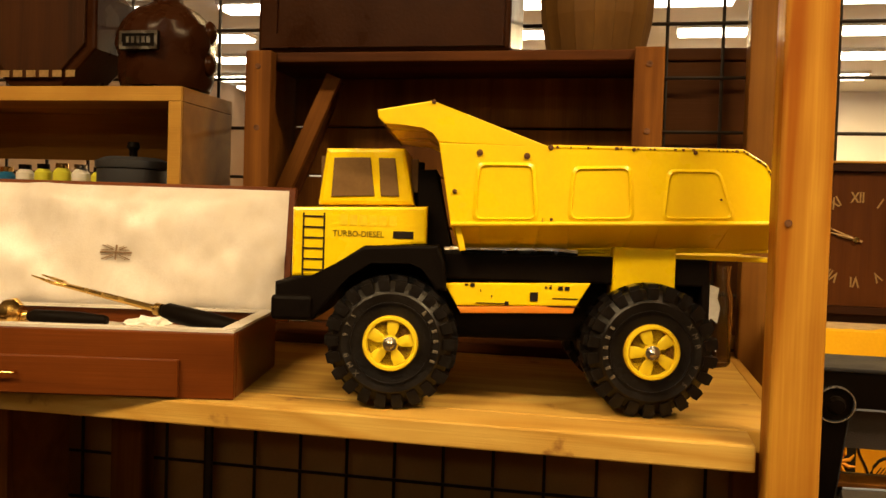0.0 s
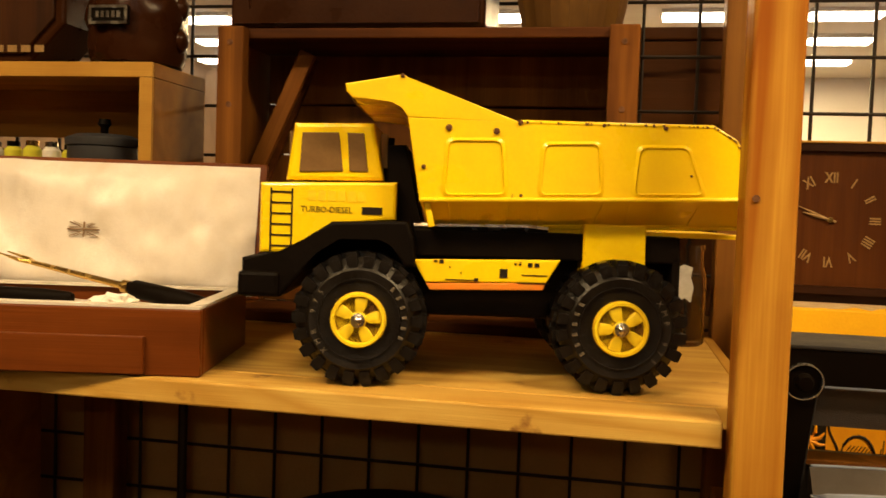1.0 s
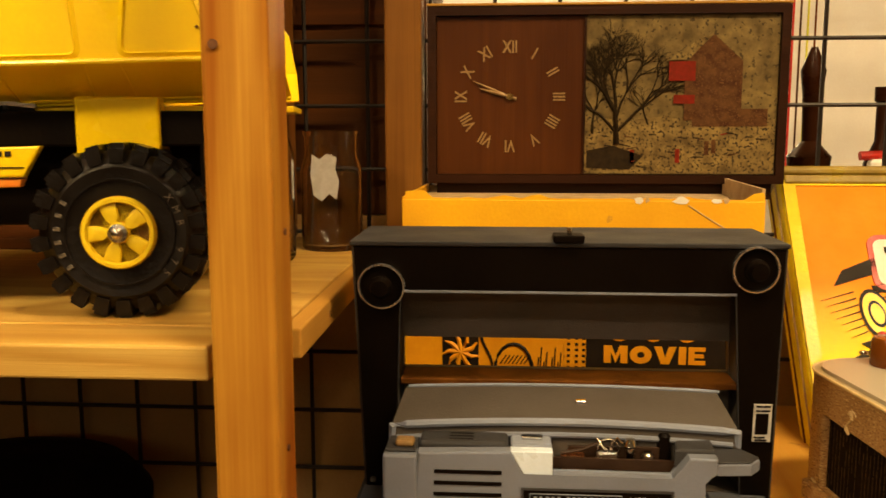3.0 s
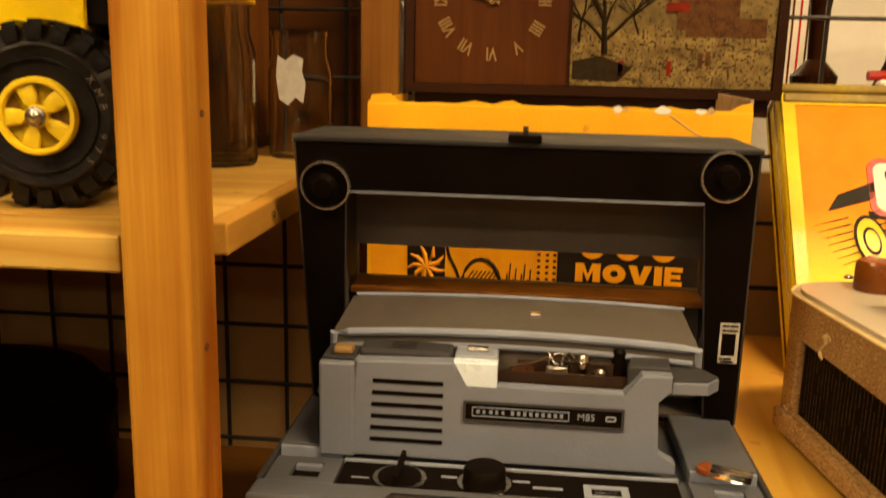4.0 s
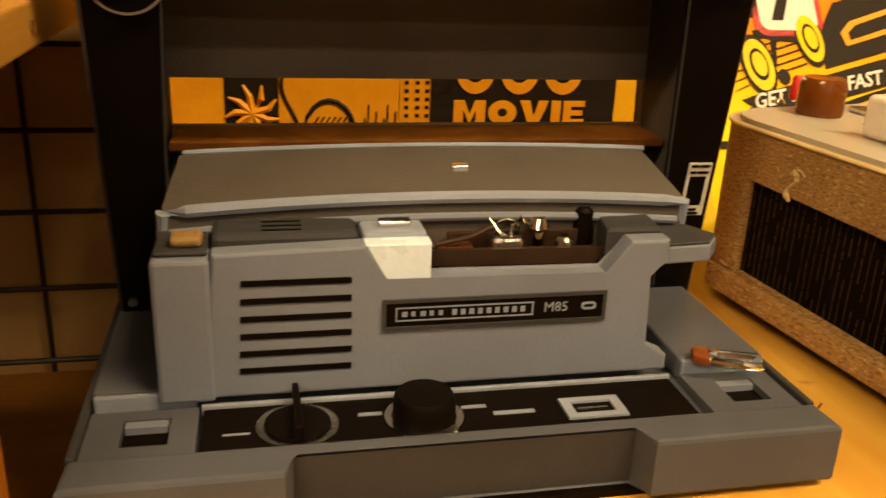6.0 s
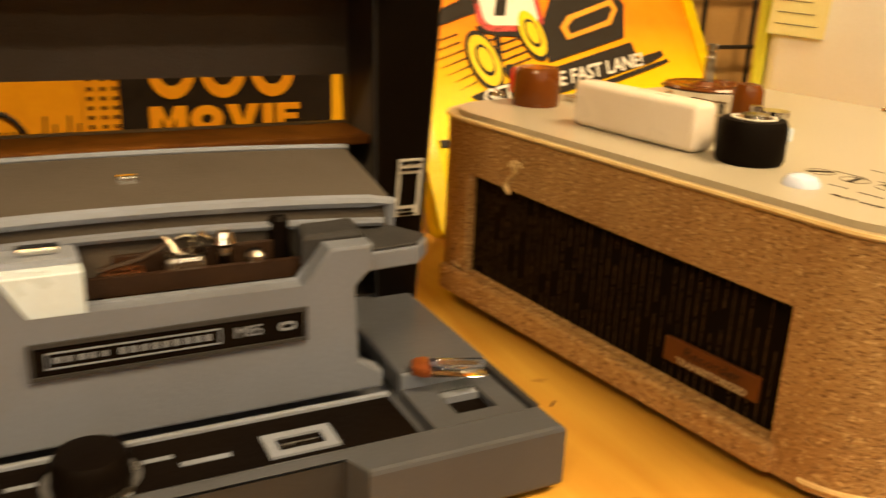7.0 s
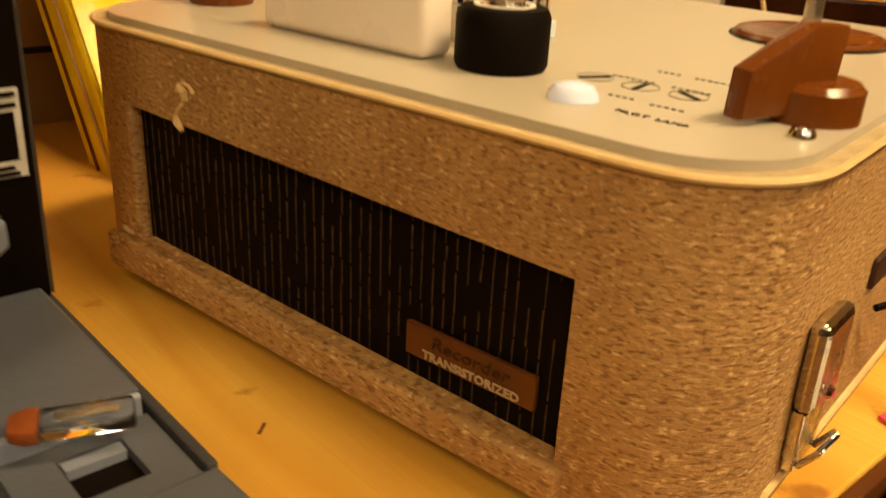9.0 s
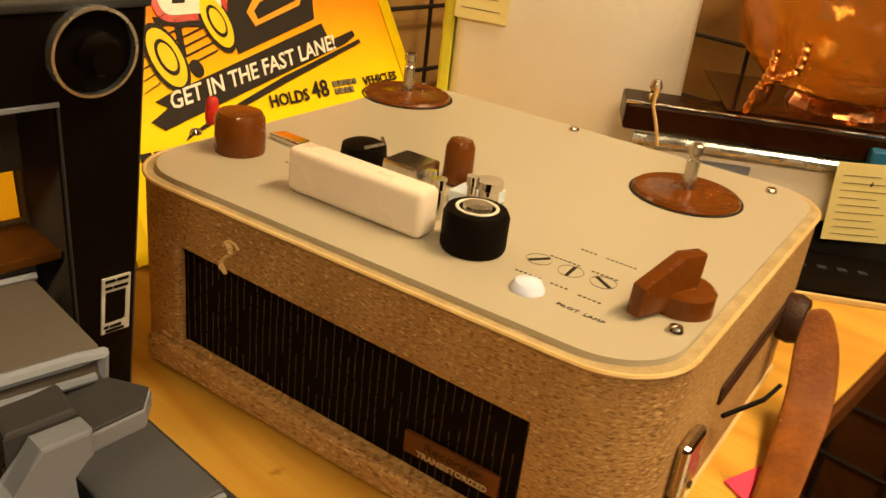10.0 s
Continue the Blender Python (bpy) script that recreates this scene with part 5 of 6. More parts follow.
part("cap", prism([(-0.024, -0.006), (-0.018, -0.010), (-0.0122, -0.010), (-0.0122, 0.010), (-0.018, 0.010), (-0.024, 0.006)], 0.0004, 0.0070, "z", 0.0012), BRICK_ORANGE, spool, "orange end piece", True)
part("foil_strip", box(-0.006, 0.020, -0.003, 0.003, 0.0061, 0.0066), STEEL, spool, "curled silver strip")

# ---- the film box, clock and things behind the projector ----
film = thing("film_box", pose(0.378, 1.088, TABLE, 0, 0, -2), "worn yellow cardboard movie film box with torn flaps", "box")
part("front", box(-0.176, 0.178, 0, 0.003, 0, 0.272, 0.0008), CARD_YELLOW, film)
part("side", box(-0.176, -0.173, 0.0035, 0.205, 0, 0.274), CARD_YELLOW, film)
part("side", box(0.175, 0.178, 0.0035, 0.205, 0, 0.284), CARD_RAW, film)
part("rear", box(-0.172, 0.174, 0.202, 0.205, 0, 0.272), CARD_RAW, film)
part("bottom", box(-0.172, 0.174, 0.004, 0.2015, 0, 0.003), CARD_RAW, film)
part("flap", box(-0.172, 0.174, 0.10, 0.2015, 0.262, 0.265), CARD_RAW, film, "brown folded flap")
bm = bmesh.new()
rs = random.Random(21)
pts = [(-0.174, 0.2715)]
for i in range(40):
    pts.append((-0.172 + 0.348 * i / 39, 0.2735 + 0.010 * max(0, noise.noise(Vector((i * 0.31, 3, 0)))) + (0.006 if i in (0, 1, 2, 38, 39) else 0)))
pts.append((0.178, 0.2715))
part("torn_edge", prism(pts, 0.0005, 0.0025), CARD_YELLOW, film)
rs = random.Random(9)
for x, w, h in ((0.058, 0.010, 0.004), (0.066, 0.005, 0.003), (0.098, 0.014, 0.005), (0.132, 0.012, 0.003), (0.141, 0.006, 0.004)):
    pts = [(x + w * (0.5 + 0.1 * rs.random()) * math.cos(q / 9 * 2 * math.pi) * rs.uniform(0.6, 1.1), 0.2725 + h * math.sin(q / 9 * 2 * math.pi) * rs.uniform(0.5, 1.1)) for q in range(9)]
    part("torn_patch", prism(pts, -0.0006, -0.0001), CARD_RAW if w < 0.008 else WHITE_CARD, film, "torn pale paper patch")
part("crease", tube([(0.105, -0.0002, 0.268), (0.130, -0.0003, 0.252), (0.150, -0.0002, 0.240)], 0.0007, 5), CARD_RAW, film)
part("orange_field", box(-0.172, -0.0125, -0.0004, -0.0001, 0.085, 0.165), CARD_PRINT, film, "orange printed ground")
part("printed_field", box(0.010, 0.150, -0.0012, -0.0004, 0.085, 0.165), INK, film, "black printed panel")


def heavy_letter(ch, x, z, w, h):
    """A broad printed capital, its lower left corner at x, z."""
    b = w * 0.30
    if ch in "O0":
        part("printed_letter", ring_band(h * 0.5 - b * 0.92, h * 0.5, -0.0019, -0.0013, 28), CARD_PRINT, film, "", False, pose(x + w / 2, 0, z + h / 2) @ Matrix.Diagonal((w / h, 1, 1, 1)))
        return
    outlines = {
        "M": [(0, 0), (0, h), (b * 1.1, h), (w / 2, h * 0.42), (w - b * 1.1, h), (w, h), (w, 0), (w - b, 0), (w - b, h * 0.62), (w / 2, 0.0), (b, h * 0.62), (b, 0)],
        "V": [(0, h), (b * 1.15, h), (w / 2, h * 0.36), (w - b * 1.15, h), (w, h), (w / 2 + b * 0.6, 0), (w / 2 - b * 0.6, 0)],
        "I": [(0, 0), (w, 0), (w, h), (0, h)],
        "E": [(0, 0), (w, 0), (w, h * 0.24), (b * 1.2, h * 0.24), (b * 1.2, h * 0.39), (w * 0.9, h * 0.39), (w * 0.9, h * 0.61), (b * 1.2, h * 0.61), (b * 1.2, h * 0.76), (w, h * 0.76), (w, h), (0, h)]}
    part("printed_letter", prism([(x + mx, z + pz) for mx, pz in outlines[ch]], -0.0019, -0.0013), CARD_PRINT, film)


WX = 0.0275
for ch, w in (("M", 0.0235), ("O", 0.0215), ("V", 0.0220), ("I", 0.0072), ("E", 0.0165)):
    heavy_letter(ch, WX, 0.1090, w, 0.0180)
    WX += w + 0.0022
for k in range(3):
    heavy_letter("0", 0.0275 + k * 0.0330, 0.1315, 0.0300, 0.0390)
part("printed_strip", box(-0.012, 0.0095, -0.0011, -0.0004, 0.085, 0.165), CARD_PRINT, film)
for i in range(11):
    for x in (-0.009, -0.001, 0.006):
        part("print_bar", box(x, x + 0.003, -0.0015, -0.0011, 0.090 + i * 0.006, 0.0925 + i * 0.006), INK, film, "", False)
part("printed_field", box(-0.135, -0.098, -0.0011, -0.0004, 0.085, 0.165), INK, film, "black printed picture panel")
for i in range(9):
    a = 2 * math.pi * i / 9 + 0.3
    part("print_ray", tube([(-0.1165, -0.0011, 0.1165), (-0.1165 + 0.012 * math.cos(a), -0.0011, 0.1165 + 0.012 * math.sin(a)), (-0.1165 + 0.019 * math.cos(a + 0.2), -0.0011, 0.1165 + 0.021 * math.sin(a + 0.2))], [0.003, 0.0025, 0.001], 6), CARD_PRINT, film)
part("print_line", tube([(-0.090 + 0.006 * math.sin(i * 0.5), -0.0006, 0.085 + 0.0055 * i) for i in range(12)], 0.0014, 6), INK, film)
part("print_arch", tube([(-0.0625 + 0.019 * math.cos(a / 10 * math.pi), -0.0006, 0.098 + 0.028 * math.sin(a / 10 * math.pi)) for a in range(11)], 0.0018, 6), INK, film)
for i in range(14):
    part("print_hatch", tube([(-0.076 + 0.004 * (i % 7), -0.0006, 0.093 + 0.012 * (i // 7)), (-0.070 + 0.004 * (i % 7), -0.0006, 0.101 + 0.013 * (i // 7))], 0.0007, 5), INK, film)
for i in range(10):
    part("print_hatch", tube([(-0.042 + 0.0028 * i, -0.0006, 0.088), (-0.040 + 0.0028 * i, -0.0006, 0.088 + 0.005 * (3 + (i * 7) % 5))], 0.0007, 5), INK, film)

clock = thing("wall_clock", pose(0.42, 1.262, TABLE + 0.2655, 0, 0, 0), "brown wooden wall clock with gilt numerals beside a winter farm painting", "clock")
CW, CH = 0.206, 0.203
part("case", box(-CW, CW, 0.006, 0.04, 0.012, CH + 0.012, 0.002), CLOCKFRAME, clock)
part("case_frame", frame_band(rect(-CW, CW, 0.012, CH + 0.012), rect(-CW + 0.010, CW - 0.010, 0.022, CH + 0.002), -0.004, 0.0055), CLOCKFRAME, clock)
part("top_strip", box(-CW - 0.001, CW + 0.001, -0.005, 0.041, CH + 0.0125, CH + 0.0155, 0.001), CUBBY_EDGE, clock)
part("foot_board", box(-CW + 0.01, CW - 0.01, 0.008, 0.038, -0.007, 0.0115, 0.001), CLOCKFRAME, clock)
face = part("dial_board", box(-CW + 0.0105, -0.0245, 0.002, 0.0055, 0.0225, CH + 0.0015), CLOCKWOOD, clock, "plain walnut dial")
CXC, CZC = -0.110, 0.1125
for i, word in enumerate(("XII", "I", "II", "III", "IIII", "V", "VI", "VII", "VIII", "IX", "X", "XI")):
    a = radians(90 - 30 * i)
    lettering("numeral", word, 0.0195, pose(CXC + 0.0565 * math.cos(a), 0.0014, CZC + 0.0565 * math.sin(a), 90, 0, 0) @ pose(0, 0, 0, 0, 0, -30 * i), GILT, face, 0.0003, 0, 0.74, 0.0004)
for a, l, w in ((157, 0.047, 0.0022), (165, 0.036, 0.003)):
    c, s = math.cos(radians(a)), math.sin(radians(a))
    part("hand", tube([(CXC - 0.008 * c, 0.0004, CZC - 0.008 * s), (CXC + l * 0.5 * c, 0.0, CZC + l * 0.5 * s), (CXC + l * c, 0.0, CZC + l * s)], [w * 0.5, w * 0.75, w * 0.2], 6), GILT, face)
part("hand_pin", lathe([(0.0045, 0.0015), (0.004, -0.002)], 16, "y", (CXC, 0, CZC)), BRASS, face, "", True)
scene_board = part("painting", box(-0.0235, CW - 0.0105, 0.001, 0.0055, 0.0225, CH + 0.0015), SKYPAINT, clock, "painting of a bare tree and red barn in snow")
part("divider", box(-0.0245, -0.0225, -0.001, 0.0015, 0.0225, CH + 0.0015), CLOCKFRAME, clock)
gx = [(-0.0225, 0.0235), (CW - 0.011, 0.0235), (CW - 0.011, 0.088), (0.12, 0.082), (0.07, 0.090), (0.02, 0.084), (-0.0225, 0.092)]
part("painted_field", prism(gx, 0.0002, 0.0008), PANE, scene_board)
barn = part("painted_barn", prism([(0.090, 0.085), (0.155, 0.085), (0.155, 0.152), (0.122, 0.182), (0.090, 0.152)], -0.0006, 0.0002), BARNBROWN, scene_board)
part("painted_wall", box(0.072, 0.102, -0.0011, -0.0007, 0.130, 0.152), BARNRED, barn)
part("painted_wall", box(0.078, 0.102, -0.0011, -0.0007, 0.104, 0.114), BARNRED, barn)
part("painted_roof", prism([(0.070, 0.153), (0.094, 0.154), (0.122, 0.184), (0.104, 0.176)], -0.0012, -0.0007), PANE, barn)
part("painted_shed", box(0.100, 0.185, -0.0005, 0.0002, 0.078, 0.098), BARNBROWN, scene_board)
part("painted_pond", prism([(-0.020, 0.030), (0.030, 0.028), (0.045, 0.044), (0.010, 0.056), (-0.020, 0.050)], -0.0004, 0.0002), TREEPAINT, scene_board)
rs = random.Random(17)


def twig(bm, x, z, a, l, w, depth):
    x1, z1 = x + l * math.cos(a), z + l * math.sin(a)
    tube([(x, -0.0002, z), ((x + x1) / 2 + rs.uniform(-1, 1) * l * 0.06, -0.0002, (z + z1) / 2), (x1, -0.0002, z1)], [w, w * 0.85, w * 0.7], 4, bm)
    if depth:
        for k in range(2 if depth < 3 else 3):
            twig(bm, x1, z1, a + rs.uniform(-0.75, 0.75), l * rs.uniform(0.6, 0.85), w * 0.62, depth - 1)


bm = bmesh.new()
twig(bm, 0.014, 0.058, 1.62, 0.036, 0.0036, 6)
twig(bm, 0.014, 0.070, 2.3, 0.030, 0.0020, 5)
twig(bm, 0.014, 0.072, 0.8, 0.034, 0.0020, 5)
twig(bm, -0.014, 0.070, 1.5, 0.024, 0.0016, 5)
twig(bm, 0.014, 0.090, 1.2, 0.030, 0.0016, 5)
twig(bm, 0.014, 0.090, 2.0, 0.026, 0.0016, 5)
twig(bm, 0.050, 0.080, 1.9, 0.018, 0.0010, 4)
for v in bm.verts:
    v.co.x, v.co.z = max(min(v.co.x, CW - 0.012), -0.022), min(v.co.z, CH)
part("painted_tree", bm, TREEPAINT, scene_board)
for i in range(26):
    x, z = rs.uniform(-0.01, 0.185), rs.uniform(0.03, 0.075)
    part("paint_stroke", tube([(x, 0.0, z), (x + rs.uniform(0.004, 0.016), 0.0, z + rs.uniform(-0.003, 0.003))], [0.0009, 0.0004], 5), (TREEPAINT, BARNBROWN, BARNRED)[0 if i % 4 else rs.randrange(3)], scene_board)
for x, z in ((0.115, 0.045), (0.123, 0.047), (0.082, 0.036), (0.03, 0.035)):
    part("painted_blot", box(x, x + 0.005, -0.0004, 0.0002, z, z + 0.016, 0.0), (BARNRED, BARNBROWN)[int(x * 1000) % 2], scene_board)

# goods in the shop behind the wire panel
counter = thing("display_counter", pose(0.9, 2.55, 0), "white display counter in the shop behind", "counter")
part("top", box(-1.4, 1.4, -0.25, 0.25, 1.30, 1.33, 0.004), WHITE_CARD, counter)
part("front", box(-1.35, 1.35, -0.22, -0.2, 0, 1.2995), WALL, counter)
dots = thing("dotted_canister", pose(0.62, 2.45, 1.33), "white canister with dark dots and a black lid", "canister")
part("body", lathe([(0.066, 0), (0.068, 0.003), (0.068, 0.13), (0.064, 0.133)], 32), WHITE_CARD, dots, "", True)
part("lid", lathe([(0.040, 0.1335), (0.047, 0.14), (0.047, 0.185), (0.035, 0.19)], 28), BLACK, dots, "", True)
rs = random.Random(2)
for i in range(60):
    a, z = -math.pi / 2 + rs.uniform(-1.3, 1.3), rs.uniform(0.01, 0.12)
    part("dot", lathe([(0.004, 0.0679), (0.004, 0.0686)], 8, "x"), BARNBROWN, dots, "", False, pose(0, 0, z, 0, 0, math.degrees(a)))
poster = thing("striped_hanging", pose(0.80, 1.62, 1.22), "white hanging sheet with thin coloured stripes", "hanging")
part("cord", tube([(0, 0.001, 0.55), (0, 0.001, 1.78)], 0.001, 6), BLACK, poster)
part("sheet", box(-0.11, 0.10, 0, 0.003, 0, 0.55), WHITE_CARD, poster)
for i, mt in enumerate((BARNRED, BLUE, BAKELITE, RED, BARNBROWN, LIME, BAKELITE)):
    part("stripe", box(-0.095 + i * 0.011, -0.092 + i * 0.011, -0.0008, -0.0002, 0.0, 0.55), mt, poster)
lampthing = thing("turned_ornament", pose(0.70, 1.40, 1.085), "dark brown turned wooden ornament behind the wire panel", "ornament")
part("body", lathe([(0.035, 0), (0.035, 0.10), (0.012, 0.12), (0.010, 0.15), (0.026, 0.165), (0.028, 0.18), (0.010, 0.20), (0.012, 0.26), (0.016, 0.29), (0.004, 0.32)], 24), BROWN_GLASS, lampthing, "", True)
lampthing2 = thing("brown_bottle", pose(0.80, 1.42, 1.085), "slim dark brown bottle behind the wire panel", "bottle")
part("body", lathe([(0.022, 0), (0.022, 0.17), (0.010, 0.20), (0.010, 0.25), (0.013, 0.252), (0.013, 0.27)], 24), BROWN_GLASS, lampthing2, "", True)
for x in (0.70, 0.80):
    stand = thing("plinth", pose(x, 1.41, 0), "plain brown plinth behind the wire panel", "plinth")
    part("column", box(-0.045, 0.045, -0.04, 0.045, 0, 1.085, 0.002), BACKING, stand)


# ---- the tape recorder ----
RX, RY, RT = 0.627, 0.688, 8.5
rec = thing("tape_recorder", pose(RX, RY, TABLE, 0, 0, RT), "tan tweed portable tape recorder with a beige deck and leather strap", "tape recorder")
RW, RD, RH = 0.312, 0.345, 0.128


def on_deck(x, y):
    """A place of the plan in the recorder's own axes."""
    c, s = math.cos(radians(RT)), math.sin(radians(RT))
    return (x - RX) * c + (y - RY) * s, -(x - RX) * s + (y - RY) * c


GV0, GV1, GZ0, GZ1 = 0.055, 0.292, 0.0240, 0.0895
# the shell: a round-cornered wall with the grille opening cut through its front
outline = rounded(0, RW, 0, RD, 0.042, 10)
inner = rounded(0.006, RW - 0.006, 0.006, RD - 0.006, 0.036, 10)
bm = bmesh.new()


def wall_band(z0, z1, pts, pin, closed=True):
    n = len(pts)
    rows = [[bm.verts.new((x, y, z)) for x, y in o] for o, z in ((pts, z0), (pts, z1), (pin, z1), (pin, z0))]
    for k in range(4):
        p, q = rows[k], rows[(k + 1) % 4]
        for i in range(n if closed else n - 1):
            j = (i + 1) % n
            bm.faces.new((p[i], p[j], q[j], q[i]))
    if not closed:
        for i in (0, n - 1):
            bm.faces.new([r[i] for r in rows])


wall_band(0.0085, GZ0, outline, inner)
wall_band(GZ1, RH, outline, inner)
# order: corner (x1,y1), (x0,y1), (x0,y0), (x1,y0); the front is the side x = 0
k = len(outline) // 4
open_pts = outline[2 * k:] + outline[:2 * k]
open_in = inner[2 * k:] + inner[:2 * k]
open_pts = [(0.0, GV0)] + open_pts + [(0.0, GV1)]
open_in = [(0.006, GV0)] + open_in + [(0.006, GV1)]
wall_band(GZ0, GZ1, open_pts, open_in, False)
part("shell", bm, TWEED, rec, "tan flecked tweed cloth shell", True)
part("lower_rail", box(-0.0055, 0.001, GV0 - 0.004, RD - 0.030, 0.0090, GZ0 - 0.0008, 0.0022), TWEED, rec)
# recessed board coloured dark to read as the shadow gap under the shell
part("bottom_board", prism(rounded(0.012, RW - 0.012, 0.012, RD - 0.012, 0.034, 8), 0.0, 0.0083, "z"), LEATHER_DARK, rec)
part("piping", tube([(x, y, 0.0135) for x, y in outline[3 * k - 4:] + outline[:1]] and [(0.042 - 0.0425 * math.sin(radians(a)), 0.042 - 0.0425 * math.cos(radians(a)), 0.0125 + 0.004 * (a < 5)) for a in range(85, -1, -5)] + [(RW * i / 8, -0.0006, 0.0165) for i in range(2, 8)], 0.0014, 6), PIPING, rec, "cream piping")
grille = part("grille_cloth", box(0.006, 0.009, GV0 - 0.004, GV1 + 0.004, GZ0 - 0.004, GZ1 + 0.004), BLACK, rec, "black grille cloth with gold threads")
rs = random.Random(31)
bm = bmesh.new()
for i in range(46):
    y, z = GV0 + 0.003 + (GV1 - GV0 - 0.006) * i / 45, GZ0 + 0.0005
    while z < GZ1 - 0.003:
        l = rs.uniform(0.004, 0.018)
        if rs.random() < 0.9:
            d, w = rs.uniform(-0.0004, 0.0004), rs.uniform(0.00014, 0.00030)
            box(0.0055, 0.0061, y + d - w, y + d + w, z, min(z + l, GZ1 - 0.0005), 0, 1, bm)
        z += l + rs.uniform(0.0004, 0.0018)
tagged(part("gold_thread_weave", bm, THREAD, grille), "", "", "", "stuff")
part("grille_post", box(-0.001, 0.006, GV1 - 0.001, GV1 + 0.010, GZ0 - 0.001, GZ1 + 0.001, 0.002), TWEED, rec)
badge = part("badge", box(0.0025, 0.0052, 0.0665, 0.1235, 0.0360, 0.0490, 0.0006), BADGE, grille, "brown badge with pale words")
lettering("badge_word", "TRANSISTORIZED", 0.0047, pose(0.0022, 0.0935, 0.0386, 90, 0, -90), RIMCLOTH, badge, 0.0002, 0, 1.14, 0.0001)
lettering("badge_word", "Recorder", 0.0072, pose(0.0022, 0.0940, 0.0446, 90, 0, -90), LEATHER_DARK, badge, 0.0002, 0.1, 1.25)
bm = bmesh.new()
part("worn_spot", tube([(-0.0005, 0.251 + 0.004 * math.sin(t * 0.9), 0.087 + 0.0033 * t) for t in range(8)], [0.001, 0.0022, 0.0014, 0.001, 0.0012, 0.0018, 0.0022, 0.0012], 6), PIPING, rec, "frayed pale spot")
part("worn_spot", tube([(-0.0005, 0.247 + 0.006 * math.cos(t), 0.106 + 0.005 * math.sin(t)) for t in (0, 0.7, 1.4, 2.1, 2.8)], 0.0009, 6), PIPING, rec)
part("frayed_foot", tube([(-0.001, 0.297 + 0.002 * t, 0.0255 - 0.0006 * math.sin(t)) for t in range(5)], 0.0011, 6), PIPING, rec)
# rim, deck plate
for ob in rec.children:
    if ob.name.split(".")[0] in ("shell", "lower_rail", "grille_cloth", "grille_post", "worn_spot", "frayed_foot"):
        for piece in (ob, *(c for c in ob.children if c.name.startswith("gold"))):
            for v in piece.data.vertices:
                z = v.co.z
                rise = 0.0060 * (z / GZ0 if z < GZ0 else 1 if z < GZ1 else max(RH - z, 0) / (RH - GZ1))
                v.co.z += rise * max(v.co.y - GV0, 0) / (GV1 - GV0) * max(1 - v.co.x / 0.2, 0)
part("deck_rim", frame_band(rounded(-0.0005, RW + 0.0005, -0.0005, RD + 0.0005, 0.042, 10), rounded(0.0066, RW - 0.0066, 0.0066, RD - 0.0066, 0.037, 10), RH - 0.001, RH + 0.0012, "z"), RIMCLOTH, rec, "beige cloth-edged rim")
bead = [(x, y, RH + 0.0008) for x, y in rounded(-0.0006, RW + 0.0006, -0.0006, RD + 0.0006, 0.042, 10)]
part("rim_bead", tube(bead + bead[:1], 0.0013, 6), PIPING, rec, "worn pale bead round the rim", True)
deck = part("deck_plate", prism(rounded(0.0058, RW - 0.0058, 0.0058, RD - 0.0058, 0.038, 10), RH - 0.002, RH + 0.0045, "z", 0.0020), DECK, rec, "beige enamelled deck plate", True)
DZ = RH + 0.0046


def spindle(x, y):
    u, v = on_deck(x, y)
    ob = part("spindle_disc", lathe([(0.034, DZ), (0.035, DZ + 0.001), (0.0335, DZ + 0.003), (0.030, DZ + 0.0022), (0.012, DZ + 0.0024), (0.008, DZ + 0.005)], 40, "z", (u, v, 0)), BAKELITE, deck, "brown plastic reel disc", True)
    part("well_shadow", ring_band(0.0352, 0.0368, DZ - 0.0001, DZ + 0.0004, 40, "z", (u, v, 0)), INK, ob)
    part("shaft", lathe([(0.0046, DZ + 0.005), (0.0042, DZ + 0.024), (0.0034, DZ + 0.025), (0.0034, DZ + 0.028), (0.0046, DZ + 0.029), (0.0046, DZ + 0.034), (0.0034, DZ + 0.035)], 18, "z", (u, v, 0)), STEEL, ob, "steel spindle shaft", True)


spindle(0.838, 1.046)
spindle(0.845, 0.797)


def deck_screw(x, y):
    u, v = on_deck(x, y)
    part("screw", lathe([(0.0042, DZ), (0.0042, DZ + 0.001), (0.003, DZ + 0.003), (0.0008, DZ + 0.0036)], 16, "z", (u, v, 0)), CHROME, deck, "", True)


for p in ((0.642, 1.046), (0.892, 0.919), (0.676, 0.7105), (0.905, 0.765), (0.870, 1.060)):
    deck_screw(*p)
u, v = on_deck(0.648, 1.006)
part("volume_knob", lathe([(0.0155, DZ), (0.016, DZ + 0.002), (0.0155, DZ + 0.022), (0.0135, DZ + 0.0255), (0.002, DZ + 0.026)], 32, "z", (u, v, 0)), BAKELITE, deck, "brown plastic knob", True)
u, v = on_deck(0.664, 1.060)
part("red_lever", lathe([(0.0045, DZ), (0.005, DZ + 0.004), (0.004, DZ + 0.016), (0.0025, DZ + 0.018)], 14, "z", (u, v, 0)), RED, deck, "red plastic lever", True)
u, v = on_deck(0.652, 0.778)
part("pilot_lamp", lathe([(0.0088, DZ), (0.0085, DZ + 0.002), (0.0065, DZ + 0.0045), (0.003, DZ + 0.0055), (0.0005, DZ + 0.0058)], 24, "z", (u, v, 0)), LENS, deck, "white domed pilot lamp", True)
u, v = on_deck(0.665, 0.825)
